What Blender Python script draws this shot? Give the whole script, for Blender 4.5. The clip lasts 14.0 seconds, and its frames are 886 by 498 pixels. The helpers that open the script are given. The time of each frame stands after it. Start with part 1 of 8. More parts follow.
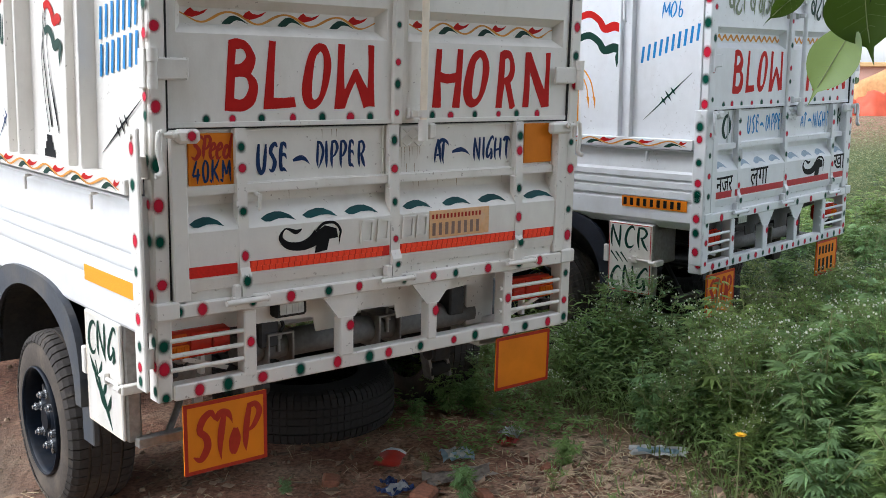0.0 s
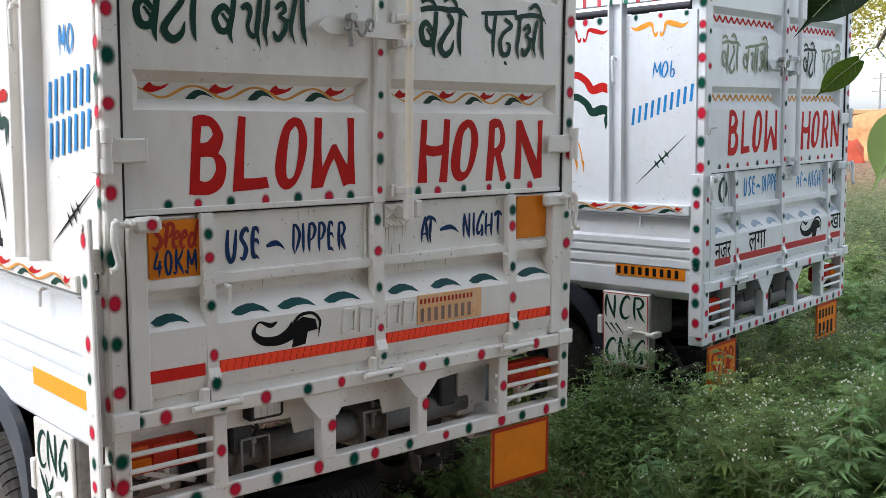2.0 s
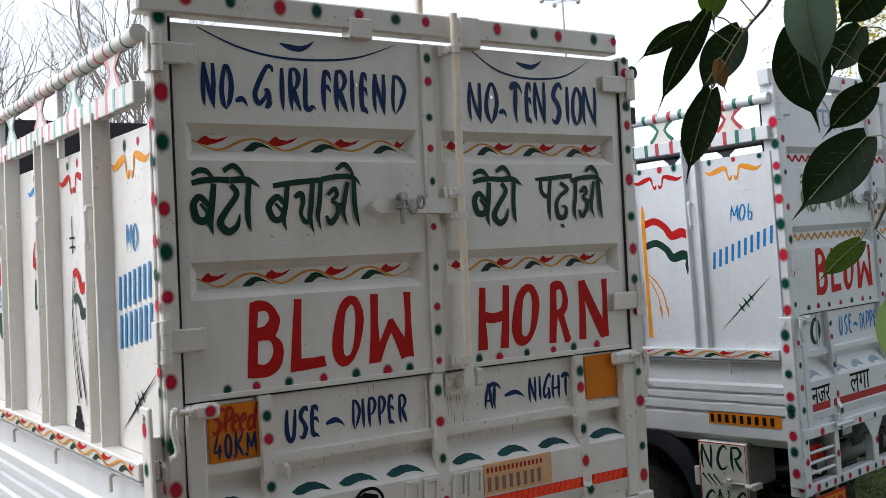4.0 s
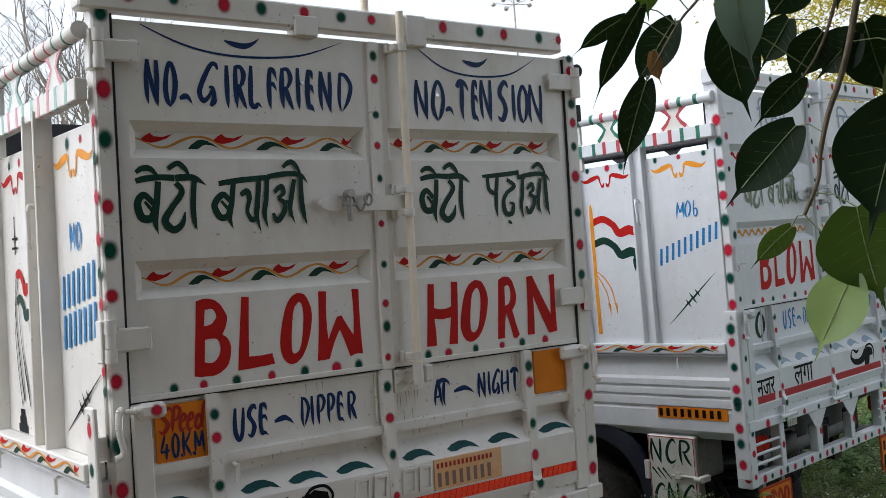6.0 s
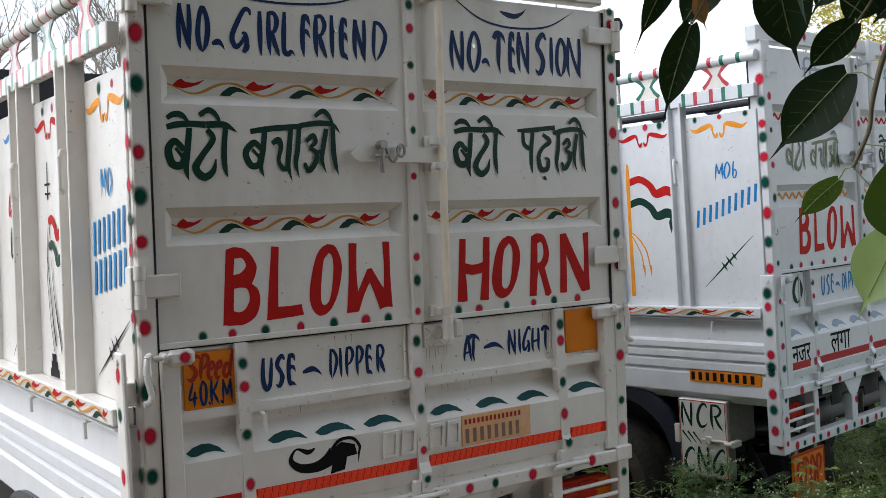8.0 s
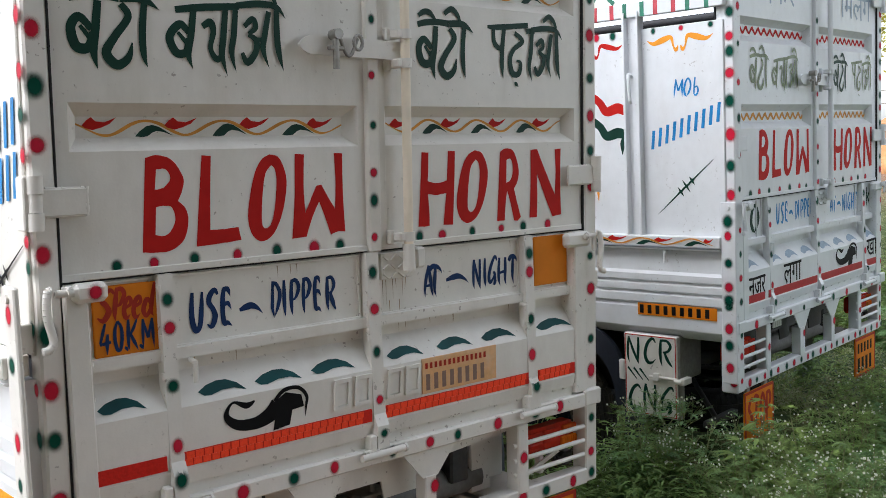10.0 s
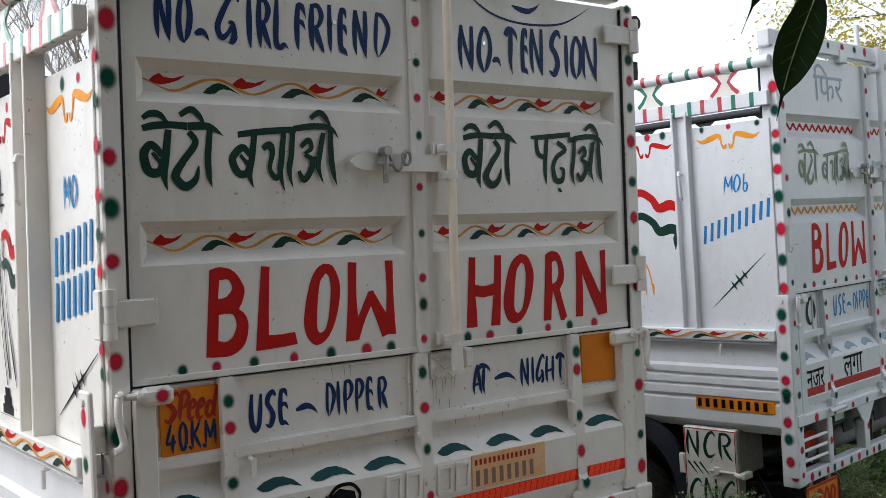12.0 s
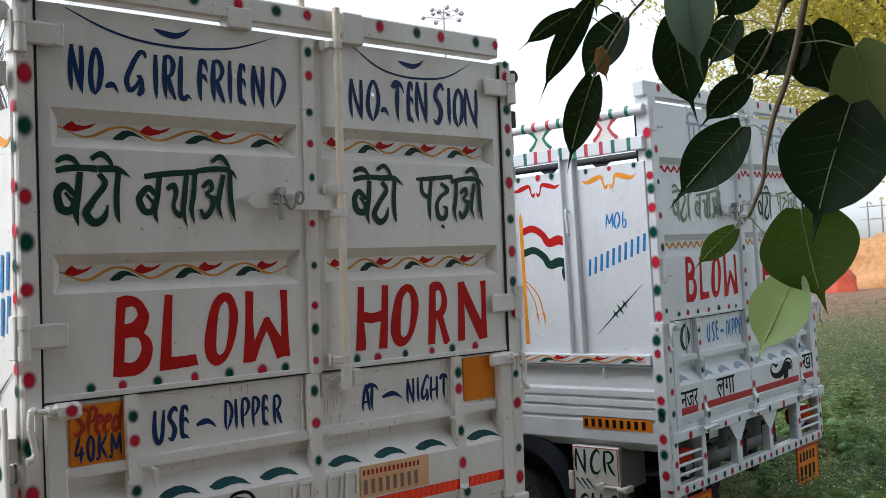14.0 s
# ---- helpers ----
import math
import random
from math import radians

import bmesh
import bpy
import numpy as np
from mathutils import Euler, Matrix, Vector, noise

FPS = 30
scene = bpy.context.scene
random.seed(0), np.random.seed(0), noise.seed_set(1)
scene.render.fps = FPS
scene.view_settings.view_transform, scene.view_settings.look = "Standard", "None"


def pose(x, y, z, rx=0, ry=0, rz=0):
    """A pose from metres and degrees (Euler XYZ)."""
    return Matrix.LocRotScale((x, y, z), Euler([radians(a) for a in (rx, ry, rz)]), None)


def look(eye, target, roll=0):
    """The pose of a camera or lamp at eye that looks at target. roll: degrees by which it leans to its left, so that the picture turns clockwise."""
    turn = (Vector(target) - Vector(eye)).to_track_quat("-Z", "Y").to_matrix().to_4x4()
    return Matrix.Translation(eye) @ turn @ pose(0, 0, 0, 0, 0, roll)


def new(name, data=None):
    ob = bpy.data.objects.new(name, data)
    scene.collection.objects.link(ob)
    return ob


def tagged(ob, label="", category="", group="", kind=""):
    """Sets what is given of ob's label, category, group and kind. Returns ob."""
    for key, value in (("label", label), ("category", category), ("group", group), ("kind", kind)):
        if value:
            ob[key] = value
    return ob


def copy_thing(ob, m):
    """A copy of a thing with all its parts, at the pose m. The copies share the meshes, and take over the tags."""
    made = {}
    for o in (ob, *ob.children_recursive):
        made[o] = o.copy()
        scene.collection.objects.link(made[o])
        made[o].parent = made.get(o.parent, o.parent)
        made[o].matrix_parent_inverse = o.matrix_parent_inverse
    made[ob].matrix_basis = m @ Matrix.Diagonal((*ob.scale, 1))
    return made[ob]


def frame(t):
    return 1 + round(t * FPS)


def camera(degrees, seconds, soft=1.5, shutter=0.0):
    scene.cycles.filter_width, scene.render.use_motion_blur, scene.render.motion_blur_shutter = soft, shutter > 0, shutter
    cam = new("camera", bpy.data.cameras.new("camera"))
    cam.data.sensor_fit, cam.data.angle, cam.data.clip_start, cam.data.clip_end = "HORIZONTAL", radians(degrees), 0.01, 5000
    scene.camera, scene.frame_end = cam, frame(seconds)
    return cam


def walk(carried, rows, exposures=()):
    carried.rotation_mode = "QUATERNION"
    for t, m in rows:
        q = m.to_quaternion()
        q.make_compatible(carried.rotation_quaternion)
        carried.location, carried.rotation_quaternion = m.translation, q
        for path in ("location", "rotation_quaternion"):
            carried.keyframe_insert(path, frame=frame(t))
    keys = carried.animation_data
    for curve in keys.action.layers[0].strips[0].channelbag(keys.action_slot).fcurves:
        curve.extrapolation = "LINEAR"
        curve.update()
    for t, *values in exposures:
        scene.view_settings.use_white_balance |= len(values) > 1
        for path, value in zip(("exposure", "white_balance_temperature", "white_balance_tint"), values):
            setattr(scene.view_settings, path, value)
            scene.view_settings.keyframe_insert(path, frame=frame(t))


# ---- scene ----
cam = camera(48.0, 14.0, 0.75)
PATH = [
    (0, (-1.086, -2.713, 1.398), (0.147, -1.173, 1.065), 0.6),
    (0.5, (-0.998, -2.588, 1.365), (0.27, -1.081, 1.02), 0.3),
    (1, (-0.966, -2.434, 1.372), (0.211, -0.865, 0.986), 0.2),
    (1.5, (-0.971, -2.382, 1.44), (0.203, -0.792, 1.13), 0.3),
    (2, (-0.928, -2.447, 1.458), (0.352, -0.928, 1.23), -0.4),
    (2.5, (-0.828, -2.522, 1.448), (0.404, -0.958, 1.255), -2.1),
    (3, (-0.784, -2.543, 1.482), (0.289, -0.857, 1.399), -2.8),
    (3.5, (-0.804, -2.573, 1.551), (0.186, -0.835, 1.588), -2.9),
    (4, (-0.78, -2.585, 1.563), (0.319, -0.915, 1.609), -3.5),
    (4.2, (-0.76, -2.604, 1.567), (0.413, -0.985, 1.606), -4.2),
    (6.3, (-0.777, -2.608, 1.538), (0.397, -0.989, 1.586), -4.1),
    (6.5, (-0.792, -2.599, 1.557), (0.378, -0.977, 1.592), -3.3),
    (7, (-0.814, -2.587, 1.553), (0.412, -1.007, 1.549), -2.0),
    (7.5, (-0.776, -2.611, 1.535), (0.46, -1.039, 1.545), -2.8),
    (8, (-0.744, -2.575, 1.516), (0.371, -0.915, 1.491), -2.9),
    (8.5, (-0.691, -2.43, 1.525), (0.46, -0.798, 1.415), -1.5),
    (8.7, (-0.662, -2.337, 1.52), (0.557, -0.756, 1.391), -1.0),
    (10.8, (-0.641, -2.054, 1.483), (0.651, -0.539, 1.297), -1.9),
    (11, (-0.647, -2.056, 1.492), (0.613, -0.516, 1.297), -1.6),
    (11.5, (-0.641, -2.106, 1.498), (0.607, -0.551, 1.343), -2.3),
    (12, (-0.669, -2.223, 1.533), (0.514, -0.61, 1.533), -2.8),
    (12.5, (-0.693, -2.338, 1.55), (0.484, -0.722, 1.607), -2.7),
    (13, (-0.708, -2.442, 1.545), (0.592, -0.922, 1.576), -2.3),
    (13.5, (-0.743, -2.542, 1.525), (0.611, -1.071, 1.58), -3.1),
    (14, (-0.762, -2.55, 1.513), (0.533, -1.027, 1.576), -2.9),
]
walk(cam, [(t, look(eye, target, roll)) for t, eye, target, roll in PATH],
     [(0, -0.52, 5950, 10), (1, -0.42, 5950, 10), (1.5, -0.5, 5950, 10), (2.5, -0.58, 5950, 10), (3, -0.76, 6050, 10), (3.5, -1.12, 6050, 10), (4.2, -1.12, 6050, 10), (6.5, -1.14, 6050, 10), (8, -1.02, 6050, 10), (8.5, -0.82, 6100, 10), (11, -0.62, 6120, 10), (11.5, -0.66, 6120, 10), (12, -1.0, 6080, 10), (12.5, -1.12, 6050, 10), (14, -1.06, 6000, 10)])

# ---- world and light ----
G = -0.08
world = bpy.data.worlds.new("sky")
scene.world = world
world.use_nodes = True
_nt = world.node_tree
_sky = _nt.nodes.new("ShaderNodeTexSky")
_sky.sky_type = "NISHITA"
_sky.sun_disc = False
_sky.sun_elevation = radians(48)
_sky.sun_rotation = radians(-65)
_sky.air_density, _sky.dust_density, _sky.ozone_density = 1.0, 2.5, 1.0
_haze = _nt.nodes.new("ShaderNodeHueSaturation")
_haze.inputs["Saturation"].default_value, _haze.inputs["Value"].default_value = 0.22, 4.35
_nt.links.new(_sky.outputs[0], _haze.inputs["Color"])
_nt.links.new(_haze.outputs[0], _nt.nodes["Background"].inputs[0])
_nt.nodes["Background"].inputs[1].default_value = 0.15
sun_data = bpy.data.lights.new("sun", "SUN")
sun_data.energy, sun_data.angle, sun_data.color = 0.44, radians(15), (1.0, 0.97, 0.93)
sun = new("sun", sun_data)
SUN_FROM = Vector((-math.cos(radians(48)) * math.sin(radians(65)), math.cos(radians(48)) * math.cos(radians(65)), math.sin(radians(48))))
sun.matrix_world = look(SUN_FROM * 30, (0, 0, 0))


# ---- materials ----
def material(name, color, rough=0.5, metal=0.0, vary=0.12, grain=60.0, stain=None, stain_amount=0.0, stain_scale=2.5, streak=1.0,
             bump=0.0, bump_scale=80.0, wave=0.0, spec=0.5, trans=0.0, chips=0.0):
    """A surface with fine grain, larger stains and relief."""
    m = bpy.data.materials.new(name)
    m.use_nodes = True
    nt = m.node_tree
    p = nt.nodes["Principled BSDF"]
    p.inputs["Roughness"].default_value = rough
    p.inputs["Metallic"].default_value = metal
    p.inputs["Specular IOR Level"].default_value = spec
    if trans:
        p.inputs["Transmission Weight"].default_value = trans
    tc = nt.nodes.new("ShaderNodeTexCoord")
    n1 = nt.nodes.new("ShaderNodeTexNoise")
    n1.inputs["Scale"].default_value, n1.inputs["Detail"].default_value = grain, 5
    nt.links.new(tc.outputs["Object"], n1.inputs["Vector"])
    ramp = nt.nodes.new("ShaderNodeMapRange")
    ramp.inputs["From Min"].default_value, ramp.inputs["From Max"].default_value = 0.25, 0.75
    ramp.inputs["To Min"].default_value, ramp.inputs["To Max"].default_value = 1 - vary, 1 + vary
    nt.links.new(n1.outputs["Fac"], ramp.inputs["Value"])
    mul = nt.nodes.new("ShaderNodeVectorMath")
    mul.operation = "SCALE"
    mul.inputs[0].default_value = color[:3]
    nt.links.new(ramp.outputs[0], mul.inputs["Scale"])
    out = mul.outputs[0]
    if stain:
        mp = nt.nodes.new("ShaderNodeMapping")
        mp.inputs["Scale"].default_value = (streak, streak, 1)
        nt.links.new(tc.outputs["Object"], mp.inputs["Vector"])
        n2 = nt.nodes.new("ShaderNodeTexNoise")
        n2.inputs["Scale"].default_value, n2.inputs["Detail"].default_value, n2.inputs["Roughness"].default_value = stain_scale, 8, 0.62
        nt.links.new(mp.outputs[0], n2.inputs["Vector"])
        mr = nt.nodes.new("ShaderNodeMapRange")
        mr.inputs["From Min"].default_value, mr.inputs["From Max"].default_value = 0.5, 0.78
        mr.inputs["To Max"].default_value = stain_amount
        nt.links.new(n2.outputs["Fac"], mr.inputs["Value"])
        mix = nt.nodes.new("ShaderNodeMix")
        mix.data_type = "RGBA"
        mix.inputs["B"].default_value = (*stain, 1)
        nt.links.new(mr.outputs[0], mix.inputs["Factor"])
        nt.links.new(out, mix.inputs["A"])
        out = mix.outputs["Result"]
        rr = nt.nodes.new("ShaderNodeMapRange")
        rr.inputs["From Max"].default_value = max(stain_amount, 0.01)
        rr.inputs["To Min"].default_value, rr.inputs["To Max"].default_value = rough, min(1, rough + 0.3)
        nt.links.new(mr.outputs[0], rr.inputs["Value"])
        nt.links.new(rr.outputs[0], p.inputs["Roughness"])
    if chips:
        # small chips and scuffs, in loose clusters
        masks = []
        for scale, lo, hi in ((70, 0.655, 0.69), (5, 0.47, 0.60)):
            nc = nt.nodes.new("ShaderNodeTexNoise")
            nc.inputs["Scale"].default_value, nc.inputs["Detail"].default_value = scale, 4
            nt.links.new(tc.outputs["Object"], nc.inputs["Vector"])
            cr = nt.nodes.new("ShaderNodeMapRange")
            cr.inputs["From Min"].default_value, cr.inputs["From Max"].default_value = lo, hi
            nt.links.new(nc.outputs["Fac"], cr.inputs["Value"])
            masks.append(cr)
        cm = nt.nodes.new("ShaderNodeMath")
        cm.operation = "MULTIPLY"
        nt.links.new(masks[0].outputs[0], cm.inputs[0])
        nt.links.new(masks[1].outputs[0], cm.inputs[1])
        ca = nt.nodes.new("ShaderNodeMath")
        ca.operation = "MULTIPLY"
        ca.inputs[1].default_value = chips
        nt.links.new(cm.outputs[0], ca.inputs[0])
        cx = nt.nodes.new("ShaderNodeMix")
        cx.data_type = "RGBA"
        cx.inputs["B"].default_value = (0.17, 0.13, 0.10, 1)
        nt.links.new(ca.outputs[0], cx.inputs["Factor"])
        nt.links.new(out, cx.inputs["A"])
        out = cx.outputs["Result"]
    nt.links.new(out, p.inputs["Base Color"])
    if bump or wave:
        last = None
        for strength, scale, dist in ((wave, 3.5, 0.02), (bump, bump_scale, 0.004)):
            if not strength:
                continue
            nb = nt.nodes.new("ShaderNodeTexNoise")
            nb.inputs["Scale"].default_value, nb.inputs["Detail"].default_value = scale, 4 if scale > 10 else 1
            nt.links.new(tc.outputs["Object"], nb.inputs["Vector"])
            b = nt.nodes.new("ShaderNodeBump")
            b.inputs["Strength"].default_value, b.inputs["Distance"].default_value = strength, dist
            nt.links.new(nb.outputs["Fac"], b.inputs["Height"])
            if last:
                nt.links.new(last.outputs[0], b.inputs["Normal"])
            last = b
        nt.links.new(last.outputs[0], p.inputs["Normal"])
    return m


def spray(name, color):
    """Spray-paint dot: full in the middle, thinning to nothing at the rim."""
    m = material(name, color, 0.5, vary=0.1, grain=120, spec=0.12)
    nt = m.node_tree
    p = nt.nodes["Principled BSDF"]
    at = nt.nodes.new("ShaderNodeAttribute")
    at.attribute_name = "thin"
    ns = nt.nodes.new("ShaderNodeTexNoise")
    ns.inputs["Scale"].default_value = 260
    ad = nt.nodes.new("ShaderNodeMath")
    ad.operation = "MULTIPLY_ADD"
    ad.inputs[1].default_value, ad.inputs[2].default_value = 0.35, -0.17
    nt.links.new(ns.outputs["Fac"], ad.inputs[0])
    sm = nt.nodes.new("ShaderNodeMath")
    nt.links.new(at.outputs["Fac"], sm.inputs[0])
    nt.links.new(ad.outputs[0], sm.inputs[1])
    mr = nt.nodes.new("ShaderNodeMapRange")
    mr.interpolation_type = "SMOOTHSTEP"
    mr.inputs["From Min"].default_value, mr.inputs["From Max"].default_value = 0.12, 0.92
    nt.links.new(sm.outputs[0], mr.inputs["Value"])
    tr = nt.nodes.new("ShaderNodeBsdfTransparent")
    mx = nt.nodes.new("ShaderNodeMixShader")
    nt.links.new(mr.outputs[0], mx.inputs[0])
    nt.links.new(p.outputs[0], mx.inputs[1])
    nt.links.new(tr.outputs[0], mx.inputs[2])
    nt.links.new(mx.outputs[0], nt.nodes["Material Output"].inputs[0])
    return m


PAINT = material("white_enamel", (0.752, 0.720, 0.668), 0.32, vary=0.03, grain=25, stain=(0.42, 0.36, 0.28), stain_amount=0.42, stain_scale=1.6, streak=3.0, bump=0.08, bump_scale=140, wave=0.22, chips=0.6)
ALU = material("white_ribbed_panel", (0.72, 0.72, 0.72), 0.28, vary=0.03, grain=25, stain=(0.5, 0.45, 0.38), stain_amount=0.15, stain_scale=2, streak=2.0, bump=0.03, wave=0.08)
CREAM = material("cream_enamel", (0.86, 0.755, 0.61), 0.35, vary=0.05, grain=25, stain=(0.35, 0.24, 0.16), stain_amount=0.5, stain_scale=3, bump=0.1)
PAINT2 = material("cool_white_enamel", (0.70, 0.715, 0.735), 0.3, vary=0.03, grain=25, stain=(0.45, 0.42, 0.38), stain_amount=0.3, stain_scale=1.9, streak=3.0, bump=0.08, bump_scale=140, wave=0.22, chips=0.4)
# bare primer inside; on far rails and seam sheet it stands for shade
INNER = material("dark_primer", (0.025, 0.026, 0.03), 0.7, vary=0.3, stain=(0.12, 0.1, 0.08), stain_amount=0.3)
CHASSIS = material("black_chassis_paint", (0.03, 0.03, 0.032), 0.55, vary=0.3, stain=(0.16, 0.12, 0.08), stain_amount=0.5, stain_scale=6, bump=0.2)
STEEL = material("grey_steel", (0.33, 0.32, 0.30), 0.42, metal=0.6, vary=0.2, stain=(0.2, 0.12, 0.07), stain_amount=0.4, stain_scale=7, bump=0.15)
DUSTY = material("dusty_sidewall", (0.066, 0.052, 0.041), 0.9, vary=0.2, grain=90, stain=(0.19, 0.15, 0.11), stain_amount=0.7, stain_scale=6, bump=0.15, bump_scale=60)
RUBBER = material("tyre_rubber", (0.036, 0.030, 0.026), 0.85, vary=0.25, stain=(0.20, 0.16, 0.115), stain_amount=0.8, stain_scale=5, bump=0.2, bump_scale=120)
RUBBER_BLACK = material("black_rubber", (0.012, 0.012, 0.012), 0.8, vary=0.2)
# spare tyre: less dust, and the shade under the deck put into the black
RUBBER_DARK = material("clean_tyre_rubber", (0.012, 0.011, 0.011), 0.85, vary=0.25, stain=(0.05, 0.04, 0.033), stain_amount=0.3, stain_scale=5, bump=0.2, bump_scale=120)
BOLT = material("grey_bolt", (0.66, 0.67, 0.68), 0.25, metal=0.8, vary=0.3)
LINER = material("muddy_liner", (0.022, 0.02, 0.018), 0.8, vary=0.3, stain=(0.13, 0.095, 0.065), stain_amount=0.85, stain_scale=4, bump=0.3)
DULL_GREY = material("dull_grey_paint", (0.16, 0.155, 0.145), 0.62, vary=0.2, stain=(0.10, 0.08, 0.06), stain_amount=0.35, stain_scale=6)
RIM = material("black_rim", (0.006, 0.009, 0.015), 0.30, metal=0.0, spec=0.12, vary=0.3, stain=(0.10, 0.085, 0.07), stain_amount=0.12, stain_scale=9)
ARCH = material("grey_plastic", (0.050, 0.056, 0.068), 0.6, vary=0.15, stain=(0.24, 0.2, 0.15), stain_amount=0.5, stain_scale=4, bump=0.1)
ARCH_BLUE = material("blue_black_plastic", (0.007, 0.011, 0.022), 0.5, vary=0.2, stain=(0.06, 0.065, 0.08), stain_amount=0.3, stain_scale=7, bump=0.1)
CHROME = material("bright_bolt", (0.6, 0.6, 0.6), 0.25, metal=1.0, vary=0.1)
RED = material("red_paint", (0.46, 0.013, 0.010), 0.55, vary=0.12, grain=18, bump=0.05, spec=0.1)
GREEN = material("green_paint", (0.003, 0.036, 0.023), 0.5, vary=0.2, grain=18, bump=0.05, spec=0.2)
BLUE = material("blue_paint", (0.004, 0.026, 0.105), 0.5, vary=0.2, grain=18, bump=0.05, spec=0.2)
SKYBLUE = material("bright_blue_paint", (0.02, 0.20, 0.48), 0.5, vary=0.2, grain=18, spec=0.2)
TEAL = material("teal_paint", (0.006, 0.056, 0.058), 0.5, vary=0.35, grain=9, spec=0.2)
BLACK = material("black_paint", (0.006, 0.006, 0.007), 0.55, vary=0.2, grain=18, spec=0.1)
OCHRE = material("ochre_paint", (0.62, 0.27, 0.045), 0.5, vary=0.2, grain=18, spec=0.2)
SAFFRON = material("saffron_paint", (0.78, 0.30, 0.02), 0.5, vary=0.15, grain=18, spec=0.2)
ORANGE = material("orange_plate", (0.70, 0.205, 0.004), 0.55, spec=0.22, vary=0.08, grain=14, stain=(0.35, 0.12, 0.02), stain_amount=0.35, bump=0.05)
AMBER = material("amber_reflector", (0.85, 0.36, 0.02), 0.25, vary=0.06, grain=200, bump=0.2, bump_scale=300)
REFLECT = material("red_reflective_tape", (0.58, 0.018, 0.010), 0.4, spec=0.2, vary=0.15, grain=120, bump=0.15, bump_scale=200)
REFLECT3 = material("crimson_tape", (0.42, 0.012, 0.03), 0.3, vary=0.15, grain=60)
REFLECT2 = material("bright_red_reflector", (0.98, 0.075, 0.028), 0.35, spec=0.2, vary=0.15, grain=150)
LENS = material("red_lamp_lens", (0.50, 0.028, 0.013), 0.15, vary=0.2, grain=40)
LENSO2 = material("deep_orange_lamp_lens", (0.62, 0.085, 0.012), 0.15, vary=0.2, grain=40)
LENSO = material("orange_lamp_lens", (0.80, 0.20, 0.012), 0.15, vary=0.2, grain=40)
GLASSY = material("clear_lamp_lens", (0.66, 0.66, 0.65), 0.12, metal=0.15, vary=0.2, grain=40)
SPRAY_STRIPE_RED = material("red_stripe", (0.46, 0.04, 0.055), 0.42, vary=0.35, grain=45)
SPRAY_STRIPE_GREEN = material("green_stripe", (0.015, 0.16, 0.095), 0.42, vary=0.4, grain=45)
# first truck's rail and brackets: glare that washes stripes out, put into colour
OVERLIT_RED = material("faded_red_stripe", (0.66, 0.26, 0.27), 0.42, vary=0.3, grain=45)
OVERLIT_GREEN = material("faded_green_stripe", (0.27, 0.47, 0.39), 0.42, vary=0.3, grain=45)
SPRAY_RED = spray("red_spray", (0.50, 0.009, 0.035))
SPRAY_GREEN = spray("green_spray", (0.0, 0.062, 0.038))


# ---- mesh helpers ----
def finish(bm, name, mat, parent, label="", smooth=False, tf=None):
    if tf:
        for v in bm.verts:
            v.co = tf(v.co)
    me = bpy.data.meshes.new(name)
    bm.to_mesh(me)
    bm.free()
    for mm in (mat if isinstance(mat, (list, tuple)) else [mat]):
        me.materials.append(mm)
    if smooth:
        for p in me.polygons:
            p.use_smooth = True
    ob = new(name, me)
    if parent:
        ob.parent = parent
    if label:
        tagged(ob, label)
    return ob


def empty(name, m=None):
    ob = new(name)
    ob.empty_display_size = 0.1
    if m is not None:
        ob.matrix_world = m
    return ob


def box(bm, x0, x1, y0, y1, z0, z1, bevel=0.004):
    vs = [bm.verts.new((x, y, z)) for x in (x0, x1) for y in (y0, y1) for z in (z0, z1)]
    fs = [bm.faces.new([vs[i] for i in f]) for f in ((0, 1, 3, 2), (4, 6, 7, 5), (0, 4, 5, 1), (2, 3, 7, 6), (0, 2, 6, 4), (1, 5, 7, 3))]
    if bevel:
        es = list({e for f in fs for e in f.edges})
        bmesh.ops.bevel(bm, geom=es, offset=min(bevel, 0.3 * min(x1 - x0, y1 - y0, z1 - z0)), segments=1, affect="EDGES")
    return bm


def rod(bm, a, b, r, n=12, r2=None, caps=True):
    a, b = Vector(a), Vector(b)
    q = (b - a).to_track_quat("Z", "Y")
    r2 = r if r2 is None else r2
    rings = []
    for p, rr in ((a, r), (b, r2)):
        rings.append([bm.verts.new(p + q @ Vector((rr * math.cos(k * math.tau / n), rr * math.sin(k * math.tau / n), 0))) for k in range(n)])
    for k in range(n):
        f = bm.faces.new((rings[0][k], rings[0][(k + 1) % n], rings[1][(k + 1) % n], rings[1][k]))
        f.smooth = True
    if caps:
        bm.faces.new([bm.verts.new(v.co) for v in rings[0]][::-1])
        bm.faces.new([bm.verts.new(v.co) for v in rings[1]])
    return bm


def pipe(bm, pts, r, n=8):
    for a, b in zip(pts[:-1], pts[1:]):
        rod(bm, a, b, r, n)
    return bm


def prism(bm, pts, M, depth):
    """A flat outline (u, v) given thickness inwards."""
    f1 = [bm.verts.new(M(u, v, 0)) for u, v in pts]
    f2 = [bm.verts.new(M(u, v, -depth)) for u, v in pts]
    bm.faces.new(f1)
    bm.faces.new(f2[::-1])
    n = len(pts)
    for i in range(n):
        bm.faces.new((f1[i], f2[i], f2[(i + 1) % n], f1[(i + 1) % n]))
    return bm


